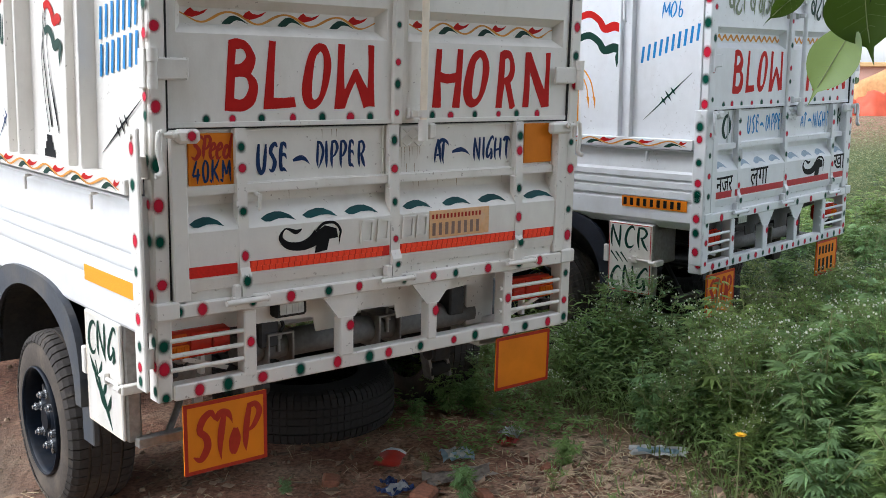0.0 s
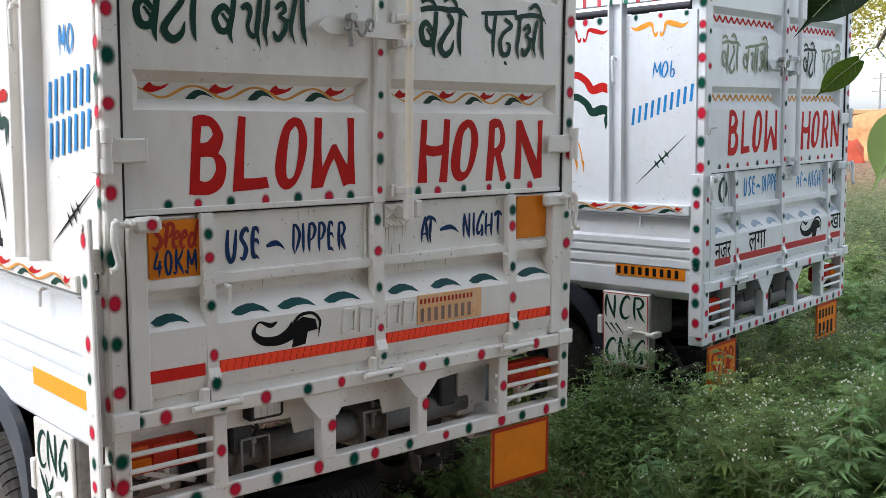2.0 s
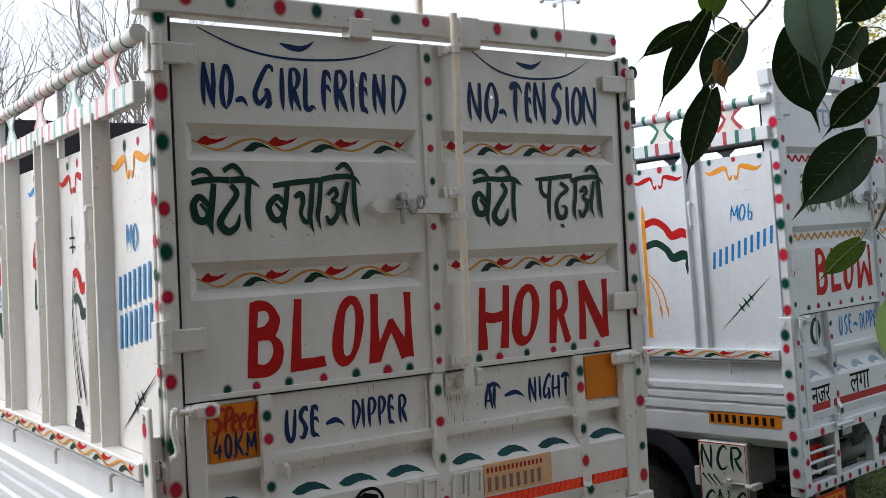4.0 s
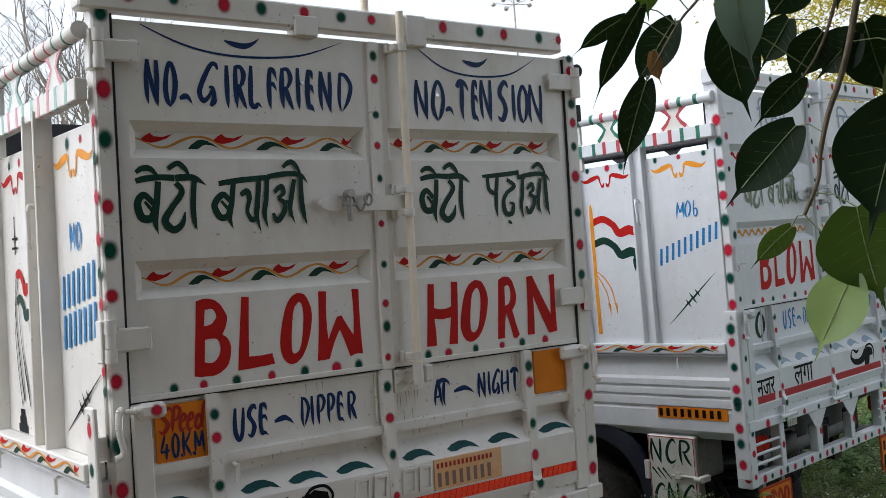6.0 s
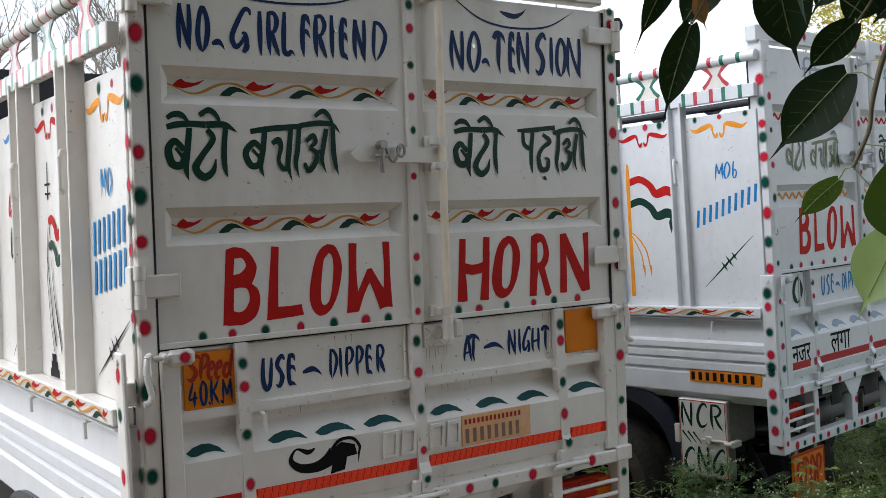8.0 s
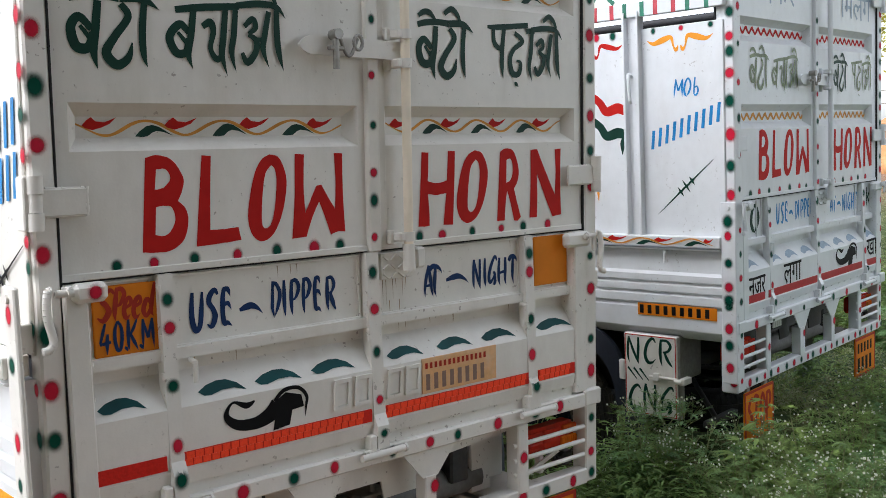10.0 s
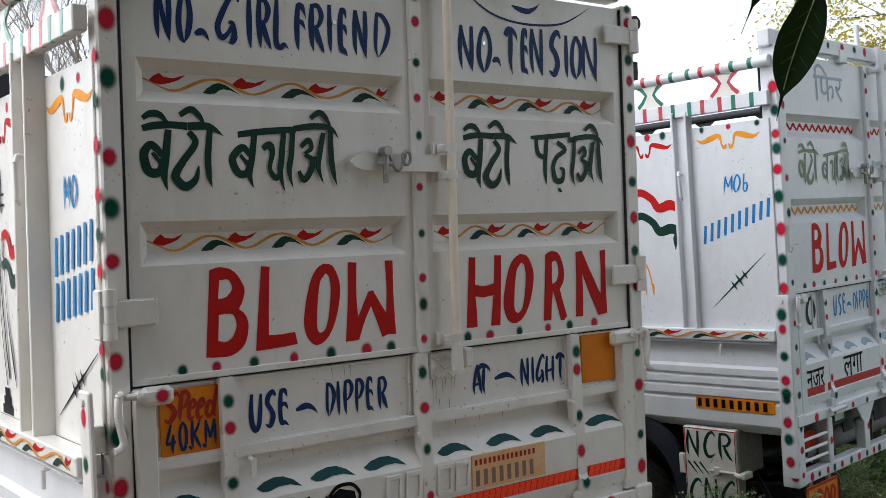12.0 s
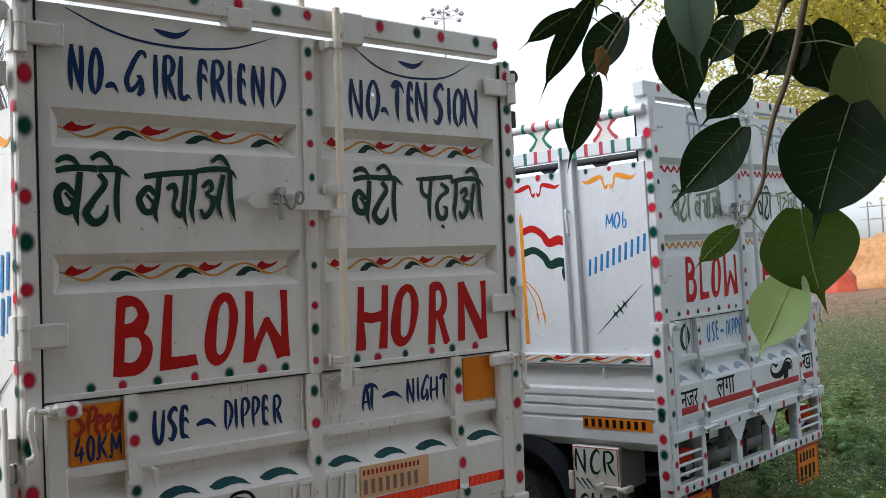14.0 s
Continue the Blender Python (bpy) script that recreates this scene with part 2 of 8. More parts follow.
def sheet(bm, u0, u1, v0, v1, recs, depth, slope, M, back=0.01):
    """Pressed sheet with recessed (depth > 0) or raised (depth < 0) fields."""
    us = sorted({u0, u1, *[r[0] for r in recs], *[r[1] for r in recs]})
    vs = sorted({v0, v1, *[r[2] for r in recs], *[r[3] for r in recs]})
    memo = {}

    def V(u, v, d):
        k = (round(u, 5), round(v, 5), round(d, 5))
        if k not in memo:
            memo[k] = bm.verts.new(M(u, v, -d))
        return memo[k]
    for a, b in zip(us[:-1], us[1:]):
        for c, d in zip(vs[:-1], vs[1:]):
            mu, mv = (a + b) / 2, (c + d) / 2
            if any(r[0] < mu < r[1] and r[2] < mv < r[3] for r in recs):
                continue
            bm.faces.new((V(a, c, 0), V(b, c, 0), V(b, d, 0), V(a, d, 0)))
    for r in recs:
        o = [(r[0], r[2]), (r[1], r[2]), (r[1], r[3]), (r[0], r[3])]
        s = slope
        i = [(r[0] + s, r[2] + s), (r[1] - s, r[2] + s), (r[1] - s, r[3] - s), (r[0] + s, r[3] - s)]
        for k in range(4):
            l = (k + 1) % 4
            bm.faces.new((V(*o[k], 0), V(*o[l], 0), V(*i[l], depth), V(*i[k], depth)))
        bm.faces.new([V(*q, depth) for q in i])
    bd = max(depth, 0) + back
    rim = [(u0, v0), (u1, v0), (u1, v1), (u0, v1)]
    fr = [bm.verts.new(M(*q, 0)) for q in rim]
    bk = [bm.verts.new(M(*q, -bd)) for q in rim]
    for k in range(4):
        l = (k + 1) % 4
        bm.faces.new((fr[k], bk[k], bk[l], fr[l]))
    bm.faces.new(bk[::-1])
    return bm


# ---- painted marks ----
def poly(bm, pts, M, out=0.002):
    bm.faces.new([bm.verts.new(M(u, v, out * 0.4)) for u, v in pts])


def curve_pts(pts, n=8):
    """A smooth line through the points."""
    res = []
    P = [pts[0], *pts, pts[-1]]
    for i in range(1, len(P) - 2):
        for k in range(n):
            t = k / n
            res.append(tuple(0.5 * (2 * P[i][d] + (P[i + 1][d] - P[i - 1][d]) * t + (2 * P[i - 1][d] - 5 * P[i][d] + 4 * P[i + 1][d] - P[i + 2][d]) * t * t
                             + (3 * P[i][d] - P[i - 1][d] - 3 * P[i + 1][d] + P[i + 2][d]) * t ** 3) for d in range(len(pts[0]))))
    res.append(tuple(pts[-1]))
    return res


def stroke(bm, pts, M, out=0.002, n=8):
    """A brush stroke; pts are (u, v, width)."""
    c = curve_pts(pts, n)
    L, R = [], []
    for i, (u, v, w) in enumerate(c):
        a, b = c[max(i - 1, 0)], c[min(i + 1, len(c) - 1)]
        du, dv = b[0] - a[0], b[1] - a[1]
        l = math.hypot(du, dv) or 1
        o = out * 0.4 + 0.000012 * i
        L.append(bm.verts.new(M(u - dv / l * w / 2, v + du / l * w / 2, o)))
        R.append(bm.verts.new(M(u + dv / l * w / 2, v - du / l * w / 2, o)))
    for i in range(len(c) - 1):
        bm.faces.new((L[i], R[i], R[i + 1], L[i + 1]))


def drop_leaf(bm, u, v, l, h, M, out=0.003):
    """Brush leaf: a full drop with its tail drawn out upwards."""
    pts = [(0, 0.35), (0.13, 0.75), (0.27, 1.0), (0.4, 0.68), (0.65, 0.6), (1.0, 0.98), (0.8, 0.48), (0.55, 0.18), (0.3, 0), (0.1, 0.15)]
    poly(bm, [(u + l * a, v + h * b) for a, b in pts][::-1], M, out)


def hump_leaf(bm, u, v, l, h, M, out=0.003):
    """Brush leaf: a humped back, a hollow belly and a thin tail."""
    pts = [(0, 0), (0.12, 0.45), (0.3, 0.9), (0.45, 1.0), (0.62, 0.85), (0.8, 0.5), (1.0, 0.05), (0.75, 0.38), (0.56, 0.46), (0.45, 0.32), (0.33, 0.0), (0.15, -0.06)]
    poly(bm, [(u + l * a, v + h * b) for a, b in pts][::-1], M, out)


def brush_leaf(bm, u, v, l, h, M, out=0.003):
    """Leaf in one brush stroke: blunt foot, full back, drawn-out tail."""
    pts = [(0, 0.42), (0.2, 0.8), (0.45, 1.0), (0.65, 0.95), (0.85, 0.6), (1.0, 0), (0.75, 0.28), (0.5, 0.28), (0.25, 0.06), (0.1, 0.1)]
    poly(bm, [(u + l * a, v + h * b) for a, b in pts][::-1], M, out)


def wave_band(parent, M, u0, u1, v, amp, period, tf, thick=0.006, line=OCHRE, red=RED, green=GREEN):
    """Painted vine: one wavy line with a red leaf in each hollow and a green one under each crest."""
    bl = bmesh.new()
    n = int((u1 - u0) / period * 10)
    rn = random.Random(int(u0 * 1000 + v * 700))
    pts = []
    for i in range(n + 1):
        u = u0 + (u1 - u0) * i / n
        a = math.tau * (u - u0) / period + 1.0
        pts.append((u, v + amp * math.cos(a) * (1 + 0.12 * math.sin(u * 37)), thick * (0.75 + 0.45 * abs(math.sin(a))) * (0.5 if i < 3 or i > n - 3 else 1)))
    stroke(bl, pts, M, 0.002, 2)
    k = 0
    while True:
        ut = u0 + period * (0.34 + k)
        if ut - 0.25 * period > u1:
            break
        l = min(period * rn.uniform(0.40, 0.46), u1 - ut + 0.28 * period)
        bg = bmesh.new()
        drop_leaf(bg, ut - 0.27 * period, v - amp * 0.35, l, amp * rn.uniform(1.6, 1.9), M)
        finish(bg, "painted_leaf", red, parent, tf=tf)
        uc = u0 + period * (0.80 + k)
        if uc + 0.35 * period < u1:
            bg = bmesh.new()
            hump_leaf(bg, uc - 0.10 * period, v - amp * 1.25, period * rn.uniform(0.46, 0.52), amp * rn.uniform(1.5, 1.75), M)
            finish(bg, "painted_leaf", green, parent, tf=tf)
        k += 1
    finish(bl, "painted_vine", line, parent, tf=tf)


def dots(parent, M, spots, tf, r=0.013, n=14):
    """Sprayed dots, red and green; spots are (u, v, 'r' or 'g')."""
    for u, v, k in spots:
        rr = r * random.uniform(0.85, 1.2)
        st = random.uniform(1.0, 1.35)
        verts, thin, faces = [M(u, v, 0.0012)], [0.0], []
        for s, tn in ((0.6, 0.18), (1.6, 1.0)):
            for q in range(n):
                a = math.tau * q / n
                verts.append(M(u + rr * s * math.cos(a), v + rr * s * st * math.sin(a), 0.0012))
                thin.append(tn)
        for q in range(n):
            l = (q + 1) % n
            faces.append((0, 1 + q, 1 + l))
            faces.append((1 + q, 1 + n + q, 1 + n + l, 1 + l))
        me = bpy.data.meshes.new("painted_dot")
        me.from_pydata([tuple(tf(Vector(c))) for c in verts], [], faces)
        me.attributes.new("thin", "FLOAT", "POINT").data.foreach_set("value", thin)
        me.materials.append(SPRAY_RED if k == "r" else SPRAY_GREEN)
        new("painted_dot", me).parent = parent


def line_dots(u0, v0, u1, v1, n, start="r"):
    o = "g" if start == "r" else "r"
    return [(u0 + (u1 - u0) * (i + random.uniform(-0.2, 0.2)) / max(1, n - 1), v0 + (v1 - v0) * (i + random.uniform(-0.12, 0.12)) / max(1, n - 1), start if i % 2 == 0 else o) for i in range(n)]


def dot_row(text, at, level=False):
    """Dots along an upright line at u = at, or a level one at v = at; text names colour and place in millimetres."""
    res = []
    for w in text.split():
        q = int(w[1:]) / 1000
        j = random.uniform(-0.002, 0.002)
        res.append((q, at + j, w[0]) if level else (at + j, q, w[0]))
    return res


def glyphs(body, bold, lean):
    """Outline faces of one word in the built-in font."""
    c = bpy.data.curves.new("word", "FONT")
    c.body, c.offset, c.resolution_u, c.shear = body, bold, 8, lean
    t = bpy.data.objects.new("word", c)
    scene.collection.objects.link(t)
    bpy.context.view_layer.update()
    dg = bpy.context.evaluated_depsgraph_get()
    src = t.evaluated_get(dg).to_mesh()
    co = [v.co.copy() for v in src.vertices]
    fa = [tuple(p.vertices) for p in src.polygons]
    t.evaluated_get(dg).to_mesh_clear()
    bpy.data.objects.remove(t)
    bpy.data.curves.remove(c)
    return co, fa


def islands(n, faces):
    """Number of the connected piece that each vertex belongs to."""
    up = list(range(n))

    def top(a):
        while up[a] != a:
            up[a] = up[up[a]]
            a = up[a]
        return a
    for f in faces:
        for a in f[1:]:
            up[top(a)] = top(f[0])
    order = {}
    return [order.setdefault(top(a), len(order)) for a in range(n)]


WIDE = {"I": 0.35, "W": 1.35, "M": 1.3, ".": 0.3, "-": 0.6, "L": 0.85, "E": 0.85, "F": 0.85, "4": 0.9}
STEMS = set("NIRFHTPAMKDEW")


def lettering(body, u0, u1, v0, v1, M, mat, parent, tf, bold=0.02, lean=0.0, out=0.0025, name="lettering", spiky=0.0, rise=0.0, gap=0.22):
    """Hand-painted word that fills the given field: letters set one by one, no two quite alike."""
    verts, faces = [], []
    seed = sum(ord(ch) for ch in body)
    rn = random.Random(seed)
    latin = all(ord(ch) < 128 for ch in body)
    words = list(body) if latin else [body]
    total = sum(WIDE.get(ch, 1.0) for ch in words) + gap * (len(words) - 1) if latin else 1.0
    at = u0
    h = v1 - v0
    for ch in words:
        w = (u1 - u0) * (WIDE.get(ch, 1.0) / total if latin else 1.0)
        co, fa = glyphs(ch, bold if latin else 0.0, lean)
        x0, x1 = min(p.x for p in co), max(p.x for p in co)
        y0, y1 = min(p.y for p in co), max(p.y for p in co)
        low_ = 0.0
        if ch == "-":
            y0, y1 = y0 - 0.25, y1 + 0.35
        if ch == ".":
            y1 = y0 + 0.7
        isl = islands(len(co), fa)
        tilt = rn.uniform(-0.05, 0.05) if latin else 0.0
        sz = rn.uniform(0.95, 1.05) if latin else 1.0
        dz = rn.uniform(-0.03, 0.03) * h if latin else 0.0
        feet = sorted((i for i, p in enumerate(co) if (p.y - y0) < 0.03 * (y1 - y0)), key=lambda i: co[i].x)
        lowered = {}
        if spiky and ch in STEMS:
            for q, i in enumerate(feet):
                lowered[i] = (1.0 if q % 2 else 0.1)
        passes = [(0.0, 0.0)] if latin else [(0.0, 0.0), (0.05, 0.0), (0.025, 0.03), (0.025, -0.02)]
        for go, (pu, pv) in enumerate(passes):
            b = len(verts)
            for i, p in enumerate(co):
                s, q = (p.x - x0) / (x1 - x0), (p.y - y0) / (y1 - y0)
                j = noise.noise(Vector((s * 2.2 + seed * 0.37 + at * 30, q * 1.6, 0.3)))
                k = noise.noise(Vector((s * 2.0 + seed * 0.37 + 9, q * 0.8 + at * 30, 4.1)))
                u = at + w * s + 0.035 * h * j + tilt * h * (q - 0.5) + pu * h * bold * 25
                v = v0 + pv * h * bold * 25 + dz + h * sz * q + 0.04 * h * k + rise * (at + w * s - u0) / (u1 - u0)
                if i in lowered:
                    v -= spiky * h * lowered[i] * 1.4
                    u += 0.12 * spiky * h * lowered[i]
                elif spiky and not latin and q < 0.06:
                    v -= spiky * h * (0.5 + 0.8 * (math.sin(s * 40) > 0))
                pt = tf(Vector(M(u, v, out * 0.4 + 0.0002 * isl[i] + 0.00005 * go)))
                verts.append(tuple(pt))
            faces += [tuple(b + i for i in f) for f in fa]
        at += w + (u1 - u0) * gap / total
    me = bpy.data.meshes.new(name)
    me.from_pydata(verts, [], faces)
    me.materials.append(mat)
    ob = new(name, me)
    ob.parent = parent
    return ob


# letters as brush strokes in a box of 100 by 100: "x y width" triples, strokes parted by "/"
BRUSH = {}
BRUSH["N"] = "16 100 9  6 60 11  8 22 9  18 0 0 / 18 96 6  40 55 10  66 22 9  86 -2 0 / 84 100 8  84 60 11  80 24 9  86 -3 0"
BRUSH["O"] = "60 96 5  44 97 9  18 74 11  8 40 12  22 14 11  46 0 3 / 44 97 6  60 96 9  84 76 11  90 48 12  70 18 10  44 0 0"
BRUSH["G"] = "98 86 4  90 97 9  68 96 10  30 66 12  10 36 12  24 15 12  52 24 8  70 40 7 / 54 46 5  72 44 10  76 22 11  62 4 9 / 60 8 7  78 10 6  94 22 0"
BRUSH["I"] = "50 100 8  46 60 12  48 22 10  62 0 0"
BRUSH["R"] = "18 99 8  12 60 13  14 22 10  24 0 0 / 16 96 9  60 96 10  84 78 12  62 58 9  30 52 7 / 42 54 8  60 30 13  84 10 8  100 0 0"
BRUSH["L"] = "26 100 8  18 60 13  14 22 12  22 10 13  48 6 12  70 14 8  100 3 0"
BRUSH["F"] = "30 99 9  16 60 13  16 22 10  30 0 0 / 24 96 11  60 96 12  86 82 5  96 70 0 / 22 60 7  56 62 11  92 46 0"
BRUSH["E"] = "40 98 9  26 70 12  22 34 12  34 12 12  62 10 11  100 0 0 / 30 95 10  70 95 11  92 76 0 / 26 56 8  66 60 10  96 42 0"
BRUSH["D"] = "18 99 8  10 60 10  8 26 9  22 1 0 / 14 95 7  56 92 10  92 66 11  66 30 10  22 2 0"
BRUSH["T"] = "4 84 12  30 97 14  66 95 12  88 84 6  100 70 0 / 50 94 9  44 60 13  42 26 10  54 -3 0"
BRUSH["S"] = "96 84 5  76 97 11  42 86 14  30 66 13  60 48 13  72 28 14  44 5 12  8 14 2"
BRUSH["U"] = "20 100 8  12 60 13  14 24 13  36 4 12  64 18 12  78 60 12  86 100 6"
BRUSH["P"] = "26 100 9  18 60 12  18 24 10  28 0 0 / 22 95 10  64 96 11  90 78 12  62 52 9  28 44 4"
BRUSH["A"] = "50 100 6  30 60 11  16 22 9  18 0 0 / 50 100 8  66 60 13  76 22 9  90 -4 0 / 20 34 7  74 36 8"
BRUSH["H"] = "20 100 9  14 60 13  14 22 10  26 0 0 / 80 100 9  78 60 13  74 22 10  86 -2 0 / 14 46 8  78 52 9"
BRUSH["K"] = "18 100 9  12 60 13  12 22 10  20 0 0 / 92 98 5  60 70 11  20 46 7 / 30 52 9  62 26 13  96 -4 0"
BRUSH["C"] = "94 84 4  70 97 10  34 78 13  14 40 14  32 10 13  66 8 9  96 26 0"
BRUSH["e"] = "14 34 7  80 46 9  66 66 10  30 54 11  18 24 11  46 4 10  88 14 0"
BRUSH["d"] = "70 40 8  34 56 11  12 24 12  40 4 11  74 30 9 / 84 104 8  74 60 12  72 20 11  94 0 0"
BRUSH["4"] = "56 100 7  34 70 11  10 36 8 / 8 34 10  92 38 11 / 70 66 9  64 34 13  62 0 3"
BRUSH["0"] = "50 98 7  20 72 12  14 38 12  34 6 11  54 4 8 / 50 98 7  82 76 12  84 40 12  66 10 11  48 4 8"
BRUSH["M"] = "12 100 7  8 50 11  6 0 2 / 14 98 7  48 36 11 / 84 98 6  50 36 11 / 86 100 8  88 50 12  96 -2 0"
BRUSH["o"] = "50 98 10  16 60 14  22 18 14  52 2 8 / 48 98 10  86 66 14  72 20 13  46 2 8"
BRUSH["b"] = "20 104 7  18 60 10  22 10 9 / 22 8 9  60 6 10  76 30 10  56 52 9  24 44 5"
# broad sign-painter's capitals: outlines and holes in hundredths; ';' marks a corner between two drawn lines
BROAD = {}
BROAD["B"] = "0 0 6 50 12 100 ; 12 100 40 103 70 96 91 78 88 64 78 53 ; 78 53 94 44 99 30 88 10 55 -1 0 0 / 34 88 30 66 ; 30 66 48 68 63 77 55 87 34 88 / 31 48 28 18 ; 28 18 46 16 62 22 71 34 62 47 31 48"
BROAD["L"] = "0 0 8 50 17 100 ; 17 100 37 99 ; 37 99 33 55 31 17 ; 31 17 62 17 94 18 ; 94 18 97 10 100 3 ; 100 3 50 1 0 0"
BROAD["O"] = "57 100 82 95 99 70 89 36 66 10 36 0 10 8 0 32 16 74 35 93 57 100 / 61 87 46 78 38 56 34 30 36 18 46 15 58 21 67 38 73 66 70 82 61 87"
BROAD["W"] = "0 0 6 50 8 100 ; 8 100 25 99 ; 25 99 23 60 25 30 ; 25 30 36 46 46 61 ; 46 61 56 62 ; 56 62 69 46 81 32 ; 81 32 83 66 81 100 ; 81 100 97 99 ; 97 99 97 50 100 3 ; 100 3 86 4 72 1 ; 72 1 62 22 51 42 ; 51 42 38 24 26 1 ; 26 1 0 0"
BROAD["H"] = "0 0 6 50 11 99 ; 11 99 29 98 ; 29 98 28 78 26 60 ; 26 60 50 57 77 60 ; 77 60 79 80 81 100 ; 81 100 100 99 ; 100 99 97 50 92 -1 ; 92 -1 66 0 ; 66 0 71 24 75 43 ; 75 43 50 41 26 43 ; 26 43 29 20 29 0 ; 29 0 0 0"
BROAD["R"] = "0 0 8 50 15 98 ; 15 98 40 103 72 98 92 74 88 56 72 45 ; 72 45 85 24 100 3 ; 100 3 86 -2 71 -1 ; 71 -1 58 22 43 43 ; 43 43 36 22 32 0 ; 32 0 0 0 / 42 86 40 54 ; 40 54 54 56 66 66 66 80 56 88 42 86"
BROAD["N"] = "0 0 4 50 5 99 ; 5 99 25 100 ; 25 100 50 68 80 32 ; 80 32 83 66 81 99 ; 81 99 100 100 ; 100 100 98 50 100 1 ; 100 1 72 -1 ; 72 -1 48 30 24 64 ; 24 64 25 32 23 0 ; 23 0 0 0"


def broad_word(word, edges, v0, v1, M, mat, parent, tf):
    """Word in broad filled capitals; edges are the letters' left and right sides in millimetres."""
    bm = bmesh.new()
    e = [int(q) / 1000 for q in edges.split()]
    rn = random.Random(len(word) + int(e[0] * 1000))
    for k, ch in enumerate(word):
        flat = bmesh.new()
        dv = rn.uniform(-0.01, 0.01)
        for ring in BROAD[ch].split("/"):
            pts = []
            for side_ in ring.split(";"):
                n = [float(t) / 100 for t in side_.split()]
                pts += curve_pts(list(zip(n[0::2], n[1::2])), 6)[:-1]
            vs = [flat.verts.new((x, y + dv + 0.006 * noise.noise(Vector((x * 9, y * 9, k))), 0)) for x, y in pts]
            for i in range(len(vs)):
                flat.edges.new((vs[i - 1], vs[i]))
        bmesh.ops.triangle_fill(flat, use_beauty=True, edges=flat.edges[:], normal=(0, 0, 1))
        for f in flat.faces:
            bm.faces.new([bm.verts.new(M(e[2 * k] + (e[2 * k + 1] - e[2 * k]) * q.co.x, v0 + (v1 - v0) * q.co.y, 0.001)) for q in f.verts])
        flat.free()
    bmesh.ops.remove_doubles(bm, verts=bm.verts, dist=0.00001)
    return finish(bm, "lettering", mat, parent, tf=tf)


def brush_word(word, edges, v0, v1, M, mat, parent, tf, shapes=BRUSH, thick=1.0, lean=0.0):
    """Word in single brush strokes; edges are the letters' left and right sides in millimetres."""
    bm = bmesh.new()
    h = v1 - v0
    e = [int(q) / 1000 for q in edges.split()]
    rn = random.Random(sum(ord(c) for c in word) + int(e[0] * 1000))
    for k, ch in enumerate(word):
        a, w = e[2 * k], e[2 * k + 1] - e[2 * k]
        dv, sz = rn.uniform(-0.02, 0.02) * h, rn.uniform(0.96, 1.03)
        for q, line_ in enumerate(shapes[ch].split("/")):
            n = [float(t) / 100 for t in line_.split()]
            pts = []
            for x, y, t in zip(n[0::3], n[1::3], n[2::3]):
                y += rn.uniform(-0.012, 0.012)
                pts.append((a + w * (x + rn.uniform(-0.015, 0.015)) + lean * h * y, v0 + dv + h * sz * y, t * h * thick * rn.uniform(0.93, 1.07)))
            stroke(bm, pts, M, 0.0025 + 0.001 * q, 6)
    return finish(bm, "lettering", mat, parent, tf=tf)


# Devanagari letters as strokes, in millimetres from the foot of the word's first stem
INDIC = {}
INDIC["be"] = "1 143 16  30 150 19  70 153 18  110 151 20 / 48 82 16  22 106 20  4 84 22  14 46 24  40 44 22  50 76 14 / 24 88 9  48 58 12 / 64 142 18  58 88 20  50 38 19  58 -2 0 / 2 166 12  20 177 17  42 176 17  62 158 8"
INDIC["ti"] = "110 151 20  150 153 20  172 148 16  200 130 0 / 112 138 16  128 112 18  96 68 19  78 34 23  100 10 23  126 26 17  135 58 4 / 164 143 16  158 80 18  160 34 15  168 6 0 / 92 176 14  118 191 17  140 176 14  150 156 8"
INDIC["ba"] = "0 131 16  40 137 18  80 142 18 / 32 82 14  10 100 20  -14 72 21  0 38 21  24 40 19  30 70 12 / 6 82 9  30 54 12 / 44 134 17  36 78 18  28 36 17  38 2 0"
INDIC["cha"] = "70 141 18  130 146 18 / 64 98 14  84 108 20  92 88 16  84 50 13  100 26 16  116 46 10 / 123 138 16  116 74 18  112 36 16  124 -12 0"
INDIC["pa"] = "0 150 10  34 151 16  90 156 17 / 22 146 14  26 108 17  44 92 16  58 104 8 / 64 148 16  56 88 18  54 40 15  60 4 0"
INDIC["dha"] = "80 155 17  160 163 17 / 106 138 14  136 116 17  104 92 15  86 62 18  96 22 20  122 22 18  128 52 13  112 58 7 / 104 -4 3  110 -9 13  119 -16 3"
INDIC["aa"] = "-14 146 17  20 148 17 / 10 140 15  4 84 17  -2 42 15  8 -2 0"
INDIC["o"] = "-20 150 16  40 158 18  86 154 14  110 127 0 / 0 104 12  22 122 16  28 102 14  10 88 9 / 10 86 10  30 74 16  28 48 17  6 22 18  -8 44 10 / 28 76 10  56 76 12 / 64 142 15  54 90 17  48 52 15  62 10 0 / 86 150 15  86 84 18  90 44 16  101 4 0 / 28 177 12  52 193 17  72 182 15  84 160 8"


